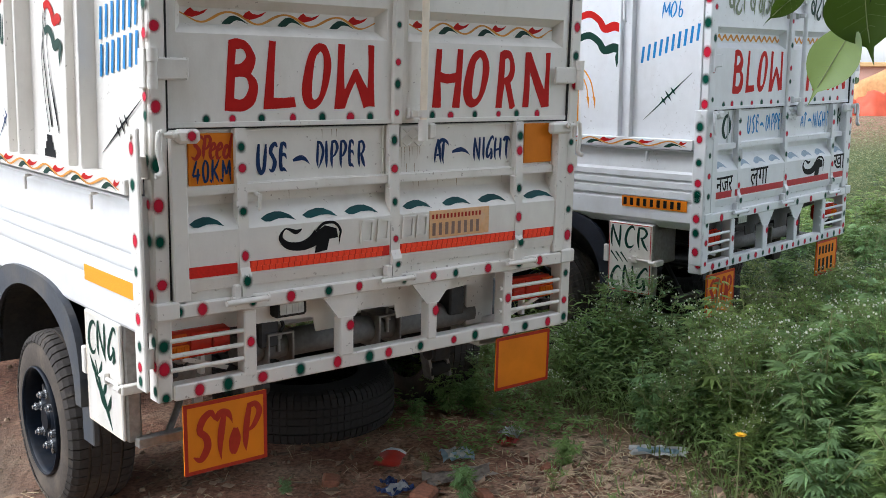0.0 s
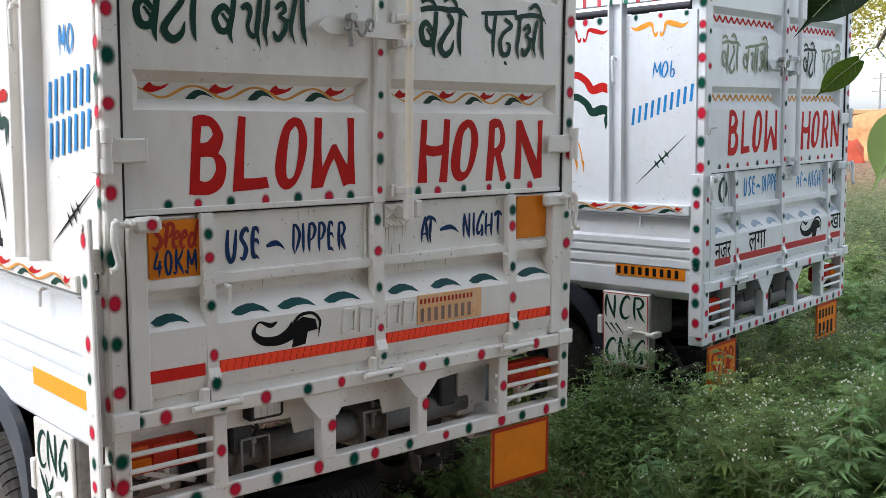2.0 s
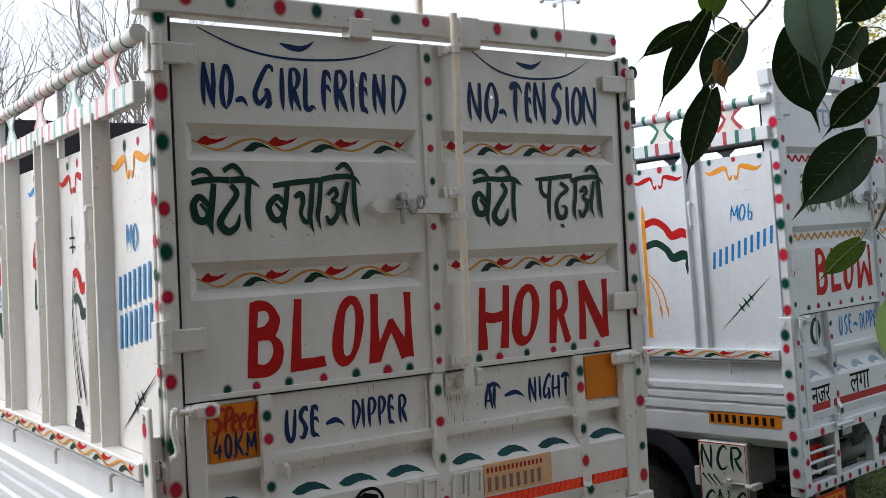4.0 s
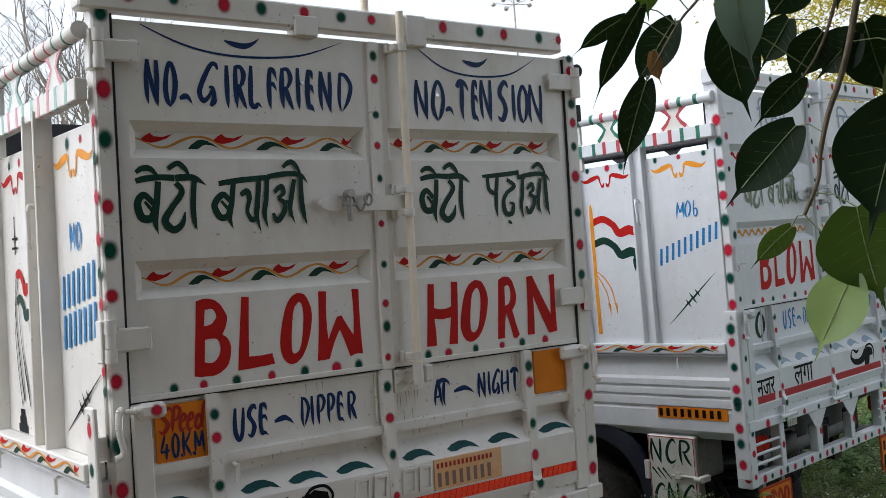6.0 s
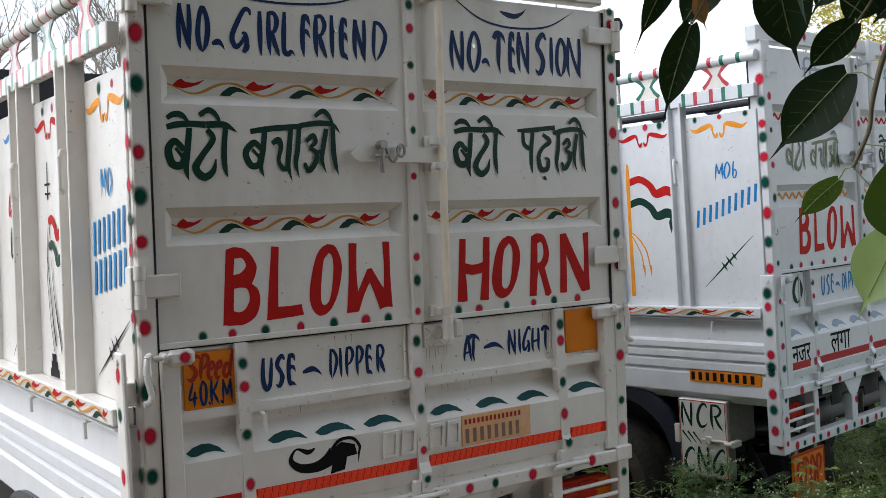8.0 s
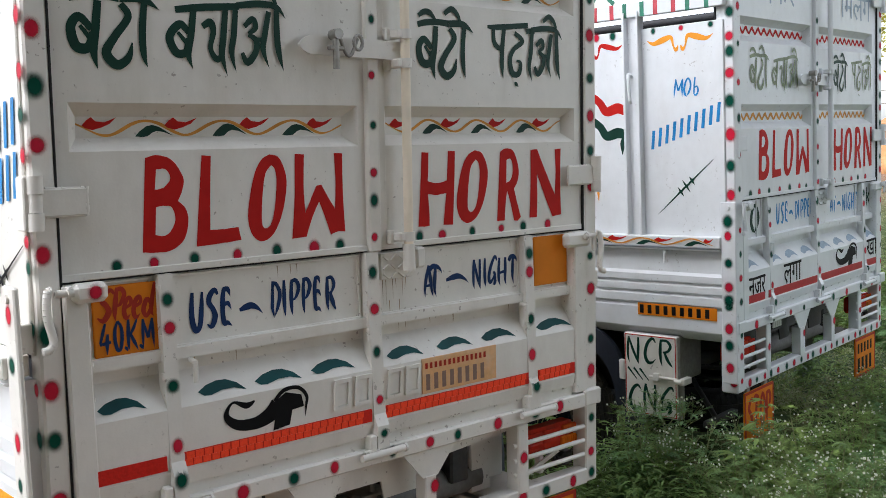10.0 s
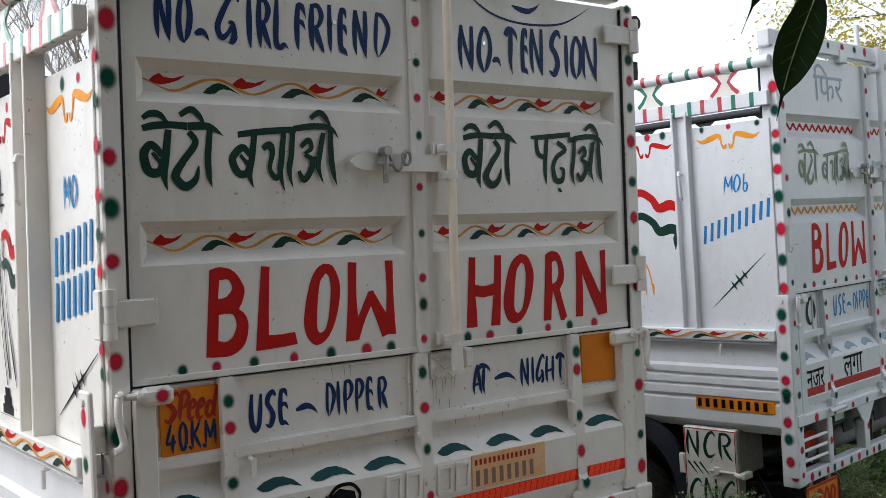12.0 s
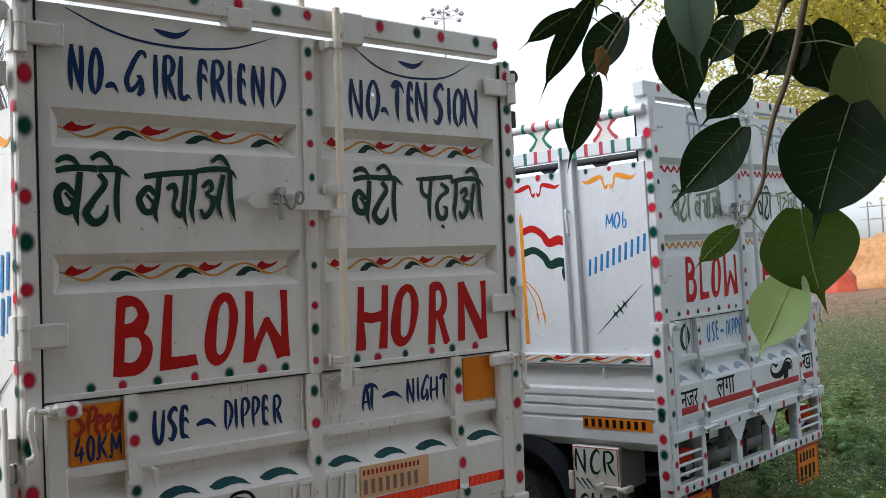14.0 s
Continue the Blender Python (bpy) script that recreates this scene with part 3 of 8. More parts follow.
def indic_word(parts, u0, v0, M, mat, parent, tf, wide=1.0, tall=1.0, thick=1.0):
    """Painted Devanagari word; parts are letter names with their offsets in millimetres."""
    bm = bmesh.new()
    rn = random.Random(int(u0 * 1000))
    for k, w in enumerate(parts.split()):
        nm, off = w.split(":")
        for q, line_ in enumerate(INDIC[nm].split("/")):
            n = [float(t) / 1000 for t in line_.split()]
            pts = [(u0 + wide * (int(off) / 1000 + x + rn.uniform(-0.001, 0.001)), v0 + tall * y, t * thick * 0.92) for x, y, t in zip(n[0::3], n[1::3], n[2::3])]
            stroke(bm, pts, M, 0.0025 + 0.0006 * (q + 4 * k), 6)
    return finish(bm, "lettering", mat, parent, tf=tf)


def bars(u0, u1, v0, v1, n, M, mat, parent, tf, lean=0.0, rise=0.0, fill=0.55):
    """A line of writing as plain upright bars."""
    p = (u1 - u0) / n
    for i in range(n):
        bm = bmesh.new()
        a = u0 + p * i
        d = rise * i / n
        poly(bm, [(a, v0 + d), (a + p * fill, v0 + d), (a + p * fill + lean, v1 + d), (a + lean, v1 + d)], M, 0.0025)
        finish(bm, "writing_bar", mat, parent, tf=tf)


def barbed(parent, M, u0, v0, u1, v1, mat, tf):
    bm = bmesh.new()
    stroke(bm, [(u0, v0, 0.002), (u0 + 0.5 * (u1 - u0), v0 + 0.5 * (v1 - v0), 0.007), (u1, v1, 0.002)], M)
    du, dv = u1 - u0, v1 - v0
    for f, s in ((0.42, 0.05), (0.52, 0.065), (0.62, 0.045)):
        cu, cv = u0 + du * f, v0 + dv * f
        for a in (0.6, 2.2):
            stroke(bm, [(cu - s * 0.5 * math.cos(a), cv - s * math.sin(a) * 0.5, 0.001), (cu, cv, 0.010), (cu + s * 0.5 * math.cos(a), cv + s * 0.5 * math.sin(a), 0.001)], M, 0.003)
    finish(bm, "painted_wire", mat, parent, tf=tf)


def elephant(parent, M, u0, u1, v0, v1, tf):
    bm = bmesh.new()
    X = lambda x: u0 + (u1 - u0) * x
    Y = lambda y: v0 + (v1 - v0) * y
    h = v1 - v0
    stroke(bm, [(X(0.34), Y(0.86), h * 0.05), (X(0.24), Y(0.78), h * 0.16), (X(0.08), Y(0.92), h * 0.06), (X(0.0), Y(0.62), h * 0.16), (X(0.12), Y(0.34), h * 0.26), (X(0.34), Y(0.28), h * 0.32), (X(0.52), Y(0.42), h * 0.42), (X(0.62), Y(0.62), h * 0.5)], M)
    poly(bm, [(X(0.55), Y(-0.02)), (X(0.76), Y(0.04)), (X(0.80), Y(0.42)), (X(0.95), Y(0.45)), (X(0.92), Y(0.78)), (X(0.72), Y(0.92)), (X(0.58), Y(0.72)), (X(0.52), Y(0.42)), (X(0.58), Y(0.3))][::-1], M, 0.003)
    stroke(bm, [(X(0.58), Y(0.74), h * 0.1), (X(0.70), Y(0.98), h * 0.11), (X(0.88), Y(0.98), h * 0.1), (X(0.985), Y(0.72), h * 0.1), (X(0.975), Y(0.45), h * 0.07), (X(0.96), Y(0.18), h * 0.01)], M, 0.0035)
    finish(bm, "painted_elephant", BLACK, parent, tf=tf)


def swash(parent, M, u0, u1, v, h, mat, tf):
    """A pair of scrolls with a bud between them."""
    bm = bmesh.new()
    w = u1 - u0
    for s in (1, -1):
        c = (u0 + u1) / 2
        stroke(bm, [(c + s * w * 0.5, v + h * 0.55, 0.002), (c + s * w * 0.4, v + h * 0.35, h * 0.22), (c + s * w * 0.26, v + h * 0.5, h * 0.34), (c + s * w * 0.13, v + h * 0.6, h * 0.22), (c + s * w * 0.09, v + h * 0.1, h * 0.1), (c + s * w * 0.05, v - h * 0.1, h * 0.22), (c + s * w * 0.02, v + h * 0.12, 0.004)], M)
    finish(bm, "painted_scroll", mat, parent, tf=tf)


def flag(parent, M, u0, u1, v0, v1, tf):
    """Waving three-coloured ribbon."""
    w, h = u1 - u0, v1 - v0
    for k, mm in ((0, RED), (2, GREEN)):
        bm = bmesh.new()
        d = -k * h * 0.2
        pts = [(u0, v1 + d - h * 0.05, h * 0.13), (u0 + w * 0.25, v1 + d, h * 0.13), (u0 + w * 0.48, v1 + d - h * 0.12, h * 0.13), (u0 + w * 0.62, v1 + d - h * 0.28, h * 0.15), (u0 + w * 0.85, v1 + d - h * 0.24, h * 0.17), (u0 + w, v1 + d - h * 0.3, h * 0.13)]
        if k == 2:
            pts += [(u0 + w * 0.94, v0 + h * 0.18, h * 0.1), (u0 + w * 0.93, v0, 0.002)]
        stroke(bm, pts, M)
        finish(bm, "painted_flag", mm, parent, tf=tf)


# ---- trucks ----
def rear(y0):
    return lambda u, v, o: (u, y0 - o, v)


def side(x0):
    return lambda u, v, o: (x0 - o, -u, v)


def hinge(parent, tf, x_barrel, x_leaf, z, h, white, y=-0.012):
    """Welded strap hinge: barrel in three knuckles and a leaf."""
    bm = bmesh.new()
    for k in (-1, 0, 1):
        rod(bm, (x_barrel, y - 0.010, z + k * h * 0.34 - h * 0.165), (x_barrel, y - 0.010, z + k * h * 0.34 + h * 0.165), 0.0165 - 0.0025 * (k == 0), 14)
    a, b = sorted((x_barrel, x_leaf))
    box(bm, a, b, y - 0.009, y - 0.001, z - h * 0.26, z + h * 0.26, 0.003)
    sg = 1 if x_leaf > x_barrel else -1
    rw = random.Random(int(z * 1000))
    for q in range(9):
        zz = z + h * (-0.24 + 0.06 * q)
        rod(bm, (x_leaf, y - 0.005, zz - 0.004), (x_leaf + rw.uniform(-0.002, 0.002), y - 0.004, zz + 0.004), rw.uniform(0.0035, 0.006), 6)
    for q in range(10):
        xx = x_barrel + (x_leaf - x_barrel) * (0.25 + 0.075 * q)
        for zz in (z - h * 0.26, z + h * 0.26):
            rod(bm, (xx - 0.004, y - 0.004, zz), (xx + 0.004, y - 0.004, zz + rw.uniform(-0.001, 0.001)), rw.uniform(0.002, 0.0042), 6)
    box(bm, *sorted((x_barrel - sg * 0.024, x_barrel)), y - 0.012, y + 0.03, z - h * 0.5, z + h * 0.5, 0.003)
    finish(bm, "hinge", white, parent, "welded steel hinge painted over white", tf=tf)


def wheel(parent, tf_at, r=0.305, w=0.19, face=-1, name="wheel", blocks=54, dusty=True):
    """Tyre with tread blocks, black steel rim and bolts. Its axis is x; face gives the outer side."""
    wh = empty(name)
    wh.parent = parent
    wh.matrix_local = tf_at
    bm = bmesh.new()
    prof = [(-0.5, 0.60), (-0.53, 0.70), (-0.53, 0.82), (-0.48, 0.93), (-0.40, 0.975), (-0.2, 1.0), (0.2, 1.0), (0.40, 0.975), (0.48, 0.93), (0.53, 0.82), (0.53, 0.70), (0.5, 0.60)]
    n = 56
    rings = [[bm.verts.new((px * w, pr * r * math.cos(k * math.tau / n), pr * r * math.sin(k * math.tau / n))) for px, pr in prof] for k in range(n)]
    for k in range(n):
        for i in range(len(prof) - 1):
            bm.faces.new((rings[k][i], rings[k][i + 1], rings[(k + 1) % n][i + 1], rings[(k + 1) % n][i])).smooth = True
    ty = finish(bm, "tyre", DUSTY if dusty else RUBBER_DARK, wh, "dusty black tyre" if dusty else "black tyre")
    bm = bmesh.new()
    for k in range(blocks):
        a, st_ = k * math.tau / blocks, math.tau / blocks
        # shoulder lugs wrap over the edge, split by short notches
        for sg in (-1, 1):
            ring = []
            for q in (-0.42, 0.42):
                for px, pr in ((0.27, 0.985), (0.27, 1.012), (0.40, 0.998), (0.485, 0.962), (0.525, 0.90), (0.515, 0.88)):
                    aa = a + (q + 0.5 * (px - 0.27)) * st_
                    ring.append(bm.verts.new((sg * px * w, pr * r * math.cos(aa), pr * r * math.sin(aa))))
            for q in range(5):
                bm.faces.new((ring[q], ring[q + 1], ring[q + 7], ring[q + 6]))
            bm.faces.new(ring[:6])
            bm.faces.new(ring[6:][::-1])
        # three ribs that run round, with fine slanted cuts
        for off, wd in ((-0.155, 0.135), (0.0, 0.12), (0.155, 0.135)):
            vs = []
            for rr in (r * 0.985, r * 1.012):
                for x, q in ((off - wd / 2, -0.47), (off + wd / 2, -0.37), (off + wd / 2, 0.57), (off - wd / 2, 0.47)):
                    vs.append(bm.verts.new((x * w, rr * math.cos(a + q * st_), rr * math.sin(a + q * st_))))
            bm.faces.new(vs[4:])
            for i in range(4):
                bm.faces.new((vs[i], vs[(i + 1) % 4], vs[4 + (i + 1) % 4], vs[4 + i]))
    finish(bm, "tread", RUBBER if dusty else RUBBER_DARK, ty)
    bm = bmesh.new()
    prof = [(0.47, 0.605), (0.53, 0.612), (0.55, 0.60), (0.53, 0.585), (0.46, 0.57), (0.30, 0.548), (0.08, 0.525), (-0.02, 0.50), (-0.01, 0.468), (0.14, 0.452), (0.27, 0.43), (0.35, 0.39), (0.385, 0.33), (0.40, 0.26), (0.395, 0.20), (0.41, 0.17), (0.43, 0.15), (0.435, 0.08), (0.435, 0.0)]
    n = 40
    rings = [[bm.verts.new((face * px * w, pr * r * math.cos(k * math.tau / n), pr * r * math.sin(k * math.tau / n))) for px, pr in prof] for k in range(n)]
    for k in range(n):
        for i in range(len(prof) - 1):
            bm.faces.new((rings[k][i], rings[k][i + 1], rings[(k + 1) % n][i + 1], rings[(k + 1) % n][i])).smooth = True
    bmesh.ops.remove_doubles(bm, verts=bm.verts, dist=0.0005)
    rim = finish(bm, "rim", RIM, wh, "glossy black steel rim")
    bm = bmesh.new()
    lip = [(0.50, 0.615), (0.565, 0.617), (0.57, 0.605), (0.55, 0.592)]
    rings = [[bm.verts.new((face * px * w, pr * r * math.cos(k * math.tau / n), pr * r * math.sin(k * math.tau / n))) for px, pr in lip] for k in range(n)]
    for k in range(n):
        for i in range(len(lip) - 1):
            bm.faces.new((rings[k][i], rings[k][i + 1], rings[(k + 1) % n][i + 1], rings[(k + 1) % n][i])).smooth = True
    finish(bm, "rim_lip", RIM, rim, "scuffed grey rim edge")
    bm = bmesh.new()
    for k in range(8):
        a = k * math.tau / 8 + 0.1
        y, z = 0.385 * r * math.cos(a), 0.385 * r * math.sin(a)
        rod(bm, (face * 0.30 * w, y, z), (face * 0.366 * w, y, z), 0.015, 10)
    tagged(finish(bm, "rim_holes", LINER, rim, "round holes in the rim"), kind="stuff")
    for k in range(6):
        bm = bmesh.new()
        a = k * math.tau / 6 + 0.3
        y, z = 0.285 * r * math.cos(a), 0.285 * r * math.sin(a)
        rod(bm, (face * 0.39 * w, y, z), (face * 0.415 * w, y, z), 0.019, 12)
        rod(bm, (face * 0.41 * w, y, z), (face * 0.50 * w, y, z), 0.0145, 6)
        rod(bm, (face * 0.49 * w, y, z), (face * 0.54 * w, y, z), 0.008, 8)
        finish(bm, "wheel_bolt", BOLT, rim, "grey steel wheel bolt")
    bm = bmesh.new()
    rod(bm, (face * 0.42 * w, 0, 0), (face * 0.475 * w, 0, 0), 0.14 * r, 20, 0.12 * r)
    finish(bm, "hub", RIM, rim, "black wheel hub")
    return wh


def corner_hook(parent, tf, x, z, white, s=-1):
    """Thick bent handle on a flat tab, with its spindle running into the latch box; x is the tab."""
    bm = bmesh.new()
    top, c = z + 0.004, curve_pts([(x + s * 0.008, -0.048, z + 0.008), (x + s * 0.016, -0.052, z + 0.002), (x + s * 0.020, -0.054, z - 0.04), (x + s * 0.012, -0.055, z - 0.085), (x + s * 0.012, -0.056, z - 0.100), (x + s * 0.020, -0.056, z - 0.110), (x + s * 0.033, -0.056, z - 0.113)], 4)
    pipe(bm, c, 0.0088, 10)
    hk = finish(bm, "hook_latch", white, parent, tf=tf)
    bm = bmesh.new()
    prism(bm, [(x - 0.006, top - 0.050), (x + 0.003, top - 0.054), (x + 0.009, top - 0.040), (x + 0.009, top - 0.006), (x + 0.004, top + 0.006), (x - 0.006, top + 0.008)], rear(-0.046), 0.008)
    finish(bm, "latch_tab", white, hk, tf=tf)
    bm = bmesh.new()
    rod(bm, (x, -0.042, z), (x - s * 0.040, -0.042, z - 0.002), 0.0078)
    rod(bm, (x - s * 0.026, -0.042, z - 0.001), (x - s * 0.032, -0.042, z - 0.001), 0.0125, 8)
    finish(bm, "latch_spindle", white, hk, tf=tf)


def build_truck(name, label, place, st):
    W = 1.737
    L = 2.95
    tf = st["tf"]
    white, ribbed = st["paint"]
    root = empty(name, place)
    tagged(root, label, "truck", "parked trucks")
    P = lambda nm, bm, mat=white, lab="", par=None, smooth=False: finish(bm, nm, mat, par or root, lab, smooth, tf)
    MR = rear(-0.012)

    # frame: corner posts, header, cross bar, bumper bar
    for i, (x0, x1) in enumerate(((0.014 if st["fine"] else 0.0, 0.064), (1.684, W))):
        bm = bmesh.new()
        box(bm, x0, x1, -0.012 if st["fine"] or i else -0.030, 0.045, 0.455, 2.300 if i == 0 else 2.285, 0.005)
        post = P("corner_post", bm, white, "white square steel post with red and green dots")
        xc = (x0 + x1) / 2
        if st["fine"]:
            if i == 0:
                dots(post, MR, dot_row("g2280 r2082 g1950 r1773 g1659 r1541 r1319 g1154 r1039 g934 r808 g625 r557 g468", 0.038), tf, 0.0158)
                dots(post, side(x0), dot_row("r2000 g1900 r1800 r1690 g1602 r1521 r1347 g1294 g1168 r1043 g938 r779 g640 r566 g490", 0.0), tf, 0.013)
            else:
                dots(post, MR, dot_row("g2275 r2228 g2110 r2043 g1957 r1849 g1719 r1604 g1497 r1390 g1171 r1069 g911 r810 g659 r551 g484", 1.708), tf, 0.0145)
        elif i:
            dots(post, MR, line_dots(xc, 2.2, xc, 0.5, 22, "g"), tf, 0.014)
        else:
            dots(post, side(0.0), dot_row("r2125 g2027 r1930 g1870 r1783 g1671 r1535 g1407 r1288 g1180 r1088 g987 r895 g783 r651 g558 r500", 0.012), tf, 0.0175)
            dots(post, rear(-0.030), dot_row("r2050 g1900 r1745 g1600 r1450 g1310 r1140 g1040 r940 g840 g700 r610 r505", 0.036), tf, 0.012)
    bm = bmesh.new()
    box(bm, -0.034, -0.022, -0.045, 0.022, 0.505, 1.262, 0.004)
    rod(bm, (-0.040, -0.012, 1.238), (-0.02, -0.012, 1.238), 0.009, 10)
    box(bm, -0.024, 0.014, 0.0, 0.02, 0.56, 0.62, 0.002)
    box(bm, -0.024, 0.014, 0.0, 0.02, 1.12, 1.18, 0.002)
    strap = P("side_strap", bm, white)
    if st["fine"]:
        dots(strap, side(-0.034), dot_row("r1205 g1103 r945 g856 r718 g638 r576 g534", 0.012), tf, 0.0135)
    else:
        dots(strap, side(-0.034), dot_row("g1182 r1122 g1010 r910 g856 g832 r736 g666 r572", 0.012), tf, 0.0175)
    bm = bmesh.new()
    box(bm, -0.02, 1.672, -0.02, 0.04, 2.293, 2.366, 0.006)
    for x in (0.603, 1.0):
        box(bm, x, x + 0.078, -0.024, 0.03, 2.268, 2.368 if x > 0.9 else 2.33, 0.004)
    hd = P("header_bar", bm, white, "white header bar over the doors with dots")
    dots(hd, rear(-0.02), dot_row("r110 g237 r384 g499 r638 g764 r872 g1054 r1147 g1300 r1404 g1564 r1657", 2.338, True), tf, 0.0145)
    bm = bmesh.new()
    box(bm, 0.012, W - 0.02, -0.03, 0.03, 0.704, 0.748, 0.004)
    for x0 in (0.010, W - 0.078):
        box(bm, x0, x0 + 0.074, -0.034, 0.02, 0.706, 0.756, 0.004)
    cb = P("cross_bar", bm, white)
    dots(cb, rear(-0.03), dot_row("g80 r155 g322 r456 g596 r715 g900 r1028 g1129 r1283 g1438 r1544", 0.727, True) if st["fine"] else line_dots(0.03, 0.722, W - 0.05, 0.724, 11, "g"), tf, 0.0135)
    bm = bmesh.new()
    box(bm, 0.064, 1.684, -0.020, 0.03, 0.455, 0.503, 0.004)
    bb = P("bumper_bar", bm, white, "white bumper bar with red and green dots")
    dots(bb, rear(-0.020), dot_row("r143 g238 r357 g494 r636 g765 r845 g983 r1136 g1238 r1391 g1491 r1613", 0.480, True) if st["fine"] else line_dots(0.04, 0.478, W - 0.03, 0.478, 23, "g"), tf, 0.015 if st["fine"] else 0.0128)
    # dark sheet behind the seams of doors and tailgate, added as their shade
    bm = bmesh.new()
    box(bm, 0.03, W - 0.03, 0.062, 0.07, 0.76, 2.26, 0)
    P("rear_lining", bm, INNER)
    # black strips added in the seams, standing for the shade of open gaps
    for a, b, c, d, e in ((0.0645, 0.0688, 0.76, 2.285, -0.0115), (1.6795, 1.6835, 0.76, 2.27, -0.008), (0.075, 1.67, 1.2525, 1.2565, 0.002), (0.075, 1.67, 0.7485, 0.7515, 0.002)):
        bm = bmesh.new()
        box(bm, a, b, e, 0.02, c, d, 0)
        P("rubber_seal", bm, RUBBER_BLACK, "black rubber seal in the gap")
    bm = bmesh.new()
    rod(bm, (0.868, 0.01, 2.36), (0.868, 0.01, 2.47), 0.013, 12)
    P("header_stub", bm, CREAM if st["fine"] else white)
    gz0, gz1, hz = st["pressed"]

    # two doors with pressed grooves
    for i, (x0, x1, g0, g1) in enumerate(((0.069, 0.860, 0.106, 0.838), (0.896, 1.679, 0.923, 1.650 if st["wide"] else 1.63))):
        bm = bmesh.new()
        sheet(bm, x0, x1, 1.257, 2.274, [(g0, g1, gz0 - 0.051, gz0 + 0.051), (g0, g1, gz1 - 0.051, gz1 + 0.051)], 0.032, 0.028, rear(0.0), 0.012)
        door = P("rear_door", bm, white, "white sheet-steel door with two pressed grooves")
        bm = bmesh.new()
        box(bm, x0, x1, -0.004, 0.008, 1.257, 1.273, 0.002)
        P("door_edge", bm, white, "", door)
        for k, (z, amp) in enumerate(((gz0, 0.016), (gz1, 0.016))):
            if st["fine"]:
                wave_band(door, rear(0.032), g0 + 0.028, g1 - 0.028, z, amp, ((0.186, 0.178), (0.208, 0.188))[k][i], tf, thick=0.0065)
            else:
                bz = bmesh.new()
                n = 11
                pts = [(g0 + 0.06 + (g1 - g0 - 0.09) * q / (4 * n), z + 0.012 * math.sin(q * math.pi / 2 + 0.3), 0.017 if q % 4 == 1 else 0.012) for q in range(4 * n + 1)]
                stroke(bz, pts, rear(0.032), 0.003, 2)
                finish(bz, "painted_zigzag", OCHRE if k == 0 else RED, door, tf=tf)
        dots(door, rear(0.0), dot_row(("g197 r281 g378 r486 g592 r698 g775", "g1033 r1113 g1224 r1336 g1425 r1529")[i], 1.281, True), tf, 0.0125)
        hx = 0.026 if i == 0 else W - 0.012
        lx = 0.132 if i == 0 else 1.605
        for z, h in ((2.186, 0.104), (hz, 0.110)):
            hinge(door, tf, hx, lx, z, h, white)
    bm = bmesh.new()
    box(bm, 0.858, 0.896, -0.016, 0.02, 1.254, 2.272, 0.004)
    box(bm, 0.898, 0.921, -0.006, 0.015, 1.26, 2.26, 0.003)
    ast = P("meeting_strip", bm, white)
    dots(ast, rear(-0.016), dot_row("g2226 r2154 g2042 r1946 g1844 r1704 g1578 r1458 g1387 r1293", 0.873), tf, 0.0105)
    # locking rod with guides, handle and hasp
    bm = bmesh.new()
    rod(bm, (0.960, -0.045, 1.215), (0.960, -0.045, 2.366), 0.0125, 14)
    rd = P("locking_rod", bm, CREAM if st["fine"] else white, "cream upright locking rod" if st["fine"] else "white upright locking rod")
    for z in (2.252, 1.808, 1.734, 1.289):
        bm = bmesh.new()
        rod(bm, (0.960, -0.045, z - 0.012), (0.960, -0.045, z + 0.012), 0.0175, 14)
        box(bm, 0.930, 0.958, -0.052, -0.002, z - 0.011, z + 0.011, 0.003)
        box(bm, 0.918, 0.933, -0.022, -0.002, z - 0.018, z + 0.018, 0.003)
        finish(bm, "rod_guide", white, rd, tf=tf)
    bm = bmesh.new()
    box(bm, 0.986, 1.018, -0.045, 0.0, 1.203, 1.258, 0.006)
    rod(bm, (0.960, -0.045, 1.20), (0.960, -0.045, 1.27), 0.0165, 12)
    finish(bm, "rod_foot", white, rd, tf=tf)
    bm = bmesh.new()
    prism(bm, [(0.652, 1.770), (0.662, 1.758), (0.682, 1.748), (0.962, 1.743), (0.962, 1.790), (0.684, 1.793), (0.664, 1.784)], rear(-0.030), 0.008)
    hs = P("hasp", bm, white, "white hasp bar across both doors")
    bm = bmesh.new()
    rod(bm, (0.743, -0.05, 1.712), (0.743, -0.05, 1.806), 0.008, 10)
    rod(bm, (0.743, -0.034, 1.795), (0.743, -0.065, 1.795), 0.013, 10)
    box(bm, 0.722, 0.766, -0.055, -0.04, 1.757, 1.768, 0.003)
    finish(bm, "hasp_pin", STEEL, hs, "grey steel pin", tf=tf)
    bm = bmesh.new()
    for k in range(7):
        a, b = k / 7, (k + 1) / 7
        f = lambda t: (0.752 + 0.055 * t, -0.05, 1.80 - 0.05 * math.sin(math.pi * t) - 0.012 * t)
        rod(bm, f(a), f(b), 0.0045, 6)
    for k in range(10):
        a0, a1 = k * math.tau / 10, (k + 1) * math.tau / 10
        rod(bm, (0.808 + 0.013 * math.cos(a0), -0.052, 1.778 + 0.018 * math.sin(a0)), (0.808 + 0.013 * math.cos(a1), -0.052, 1.778 + 0.018 * math.sin(a1)), 0.0045, 6)
    finish(bm, "hasp_chain", STEEL, hs, "grey steel chain", tf=tf)

    # tailgate: flat field above, sloped ledge and raised belly below
    tg = None
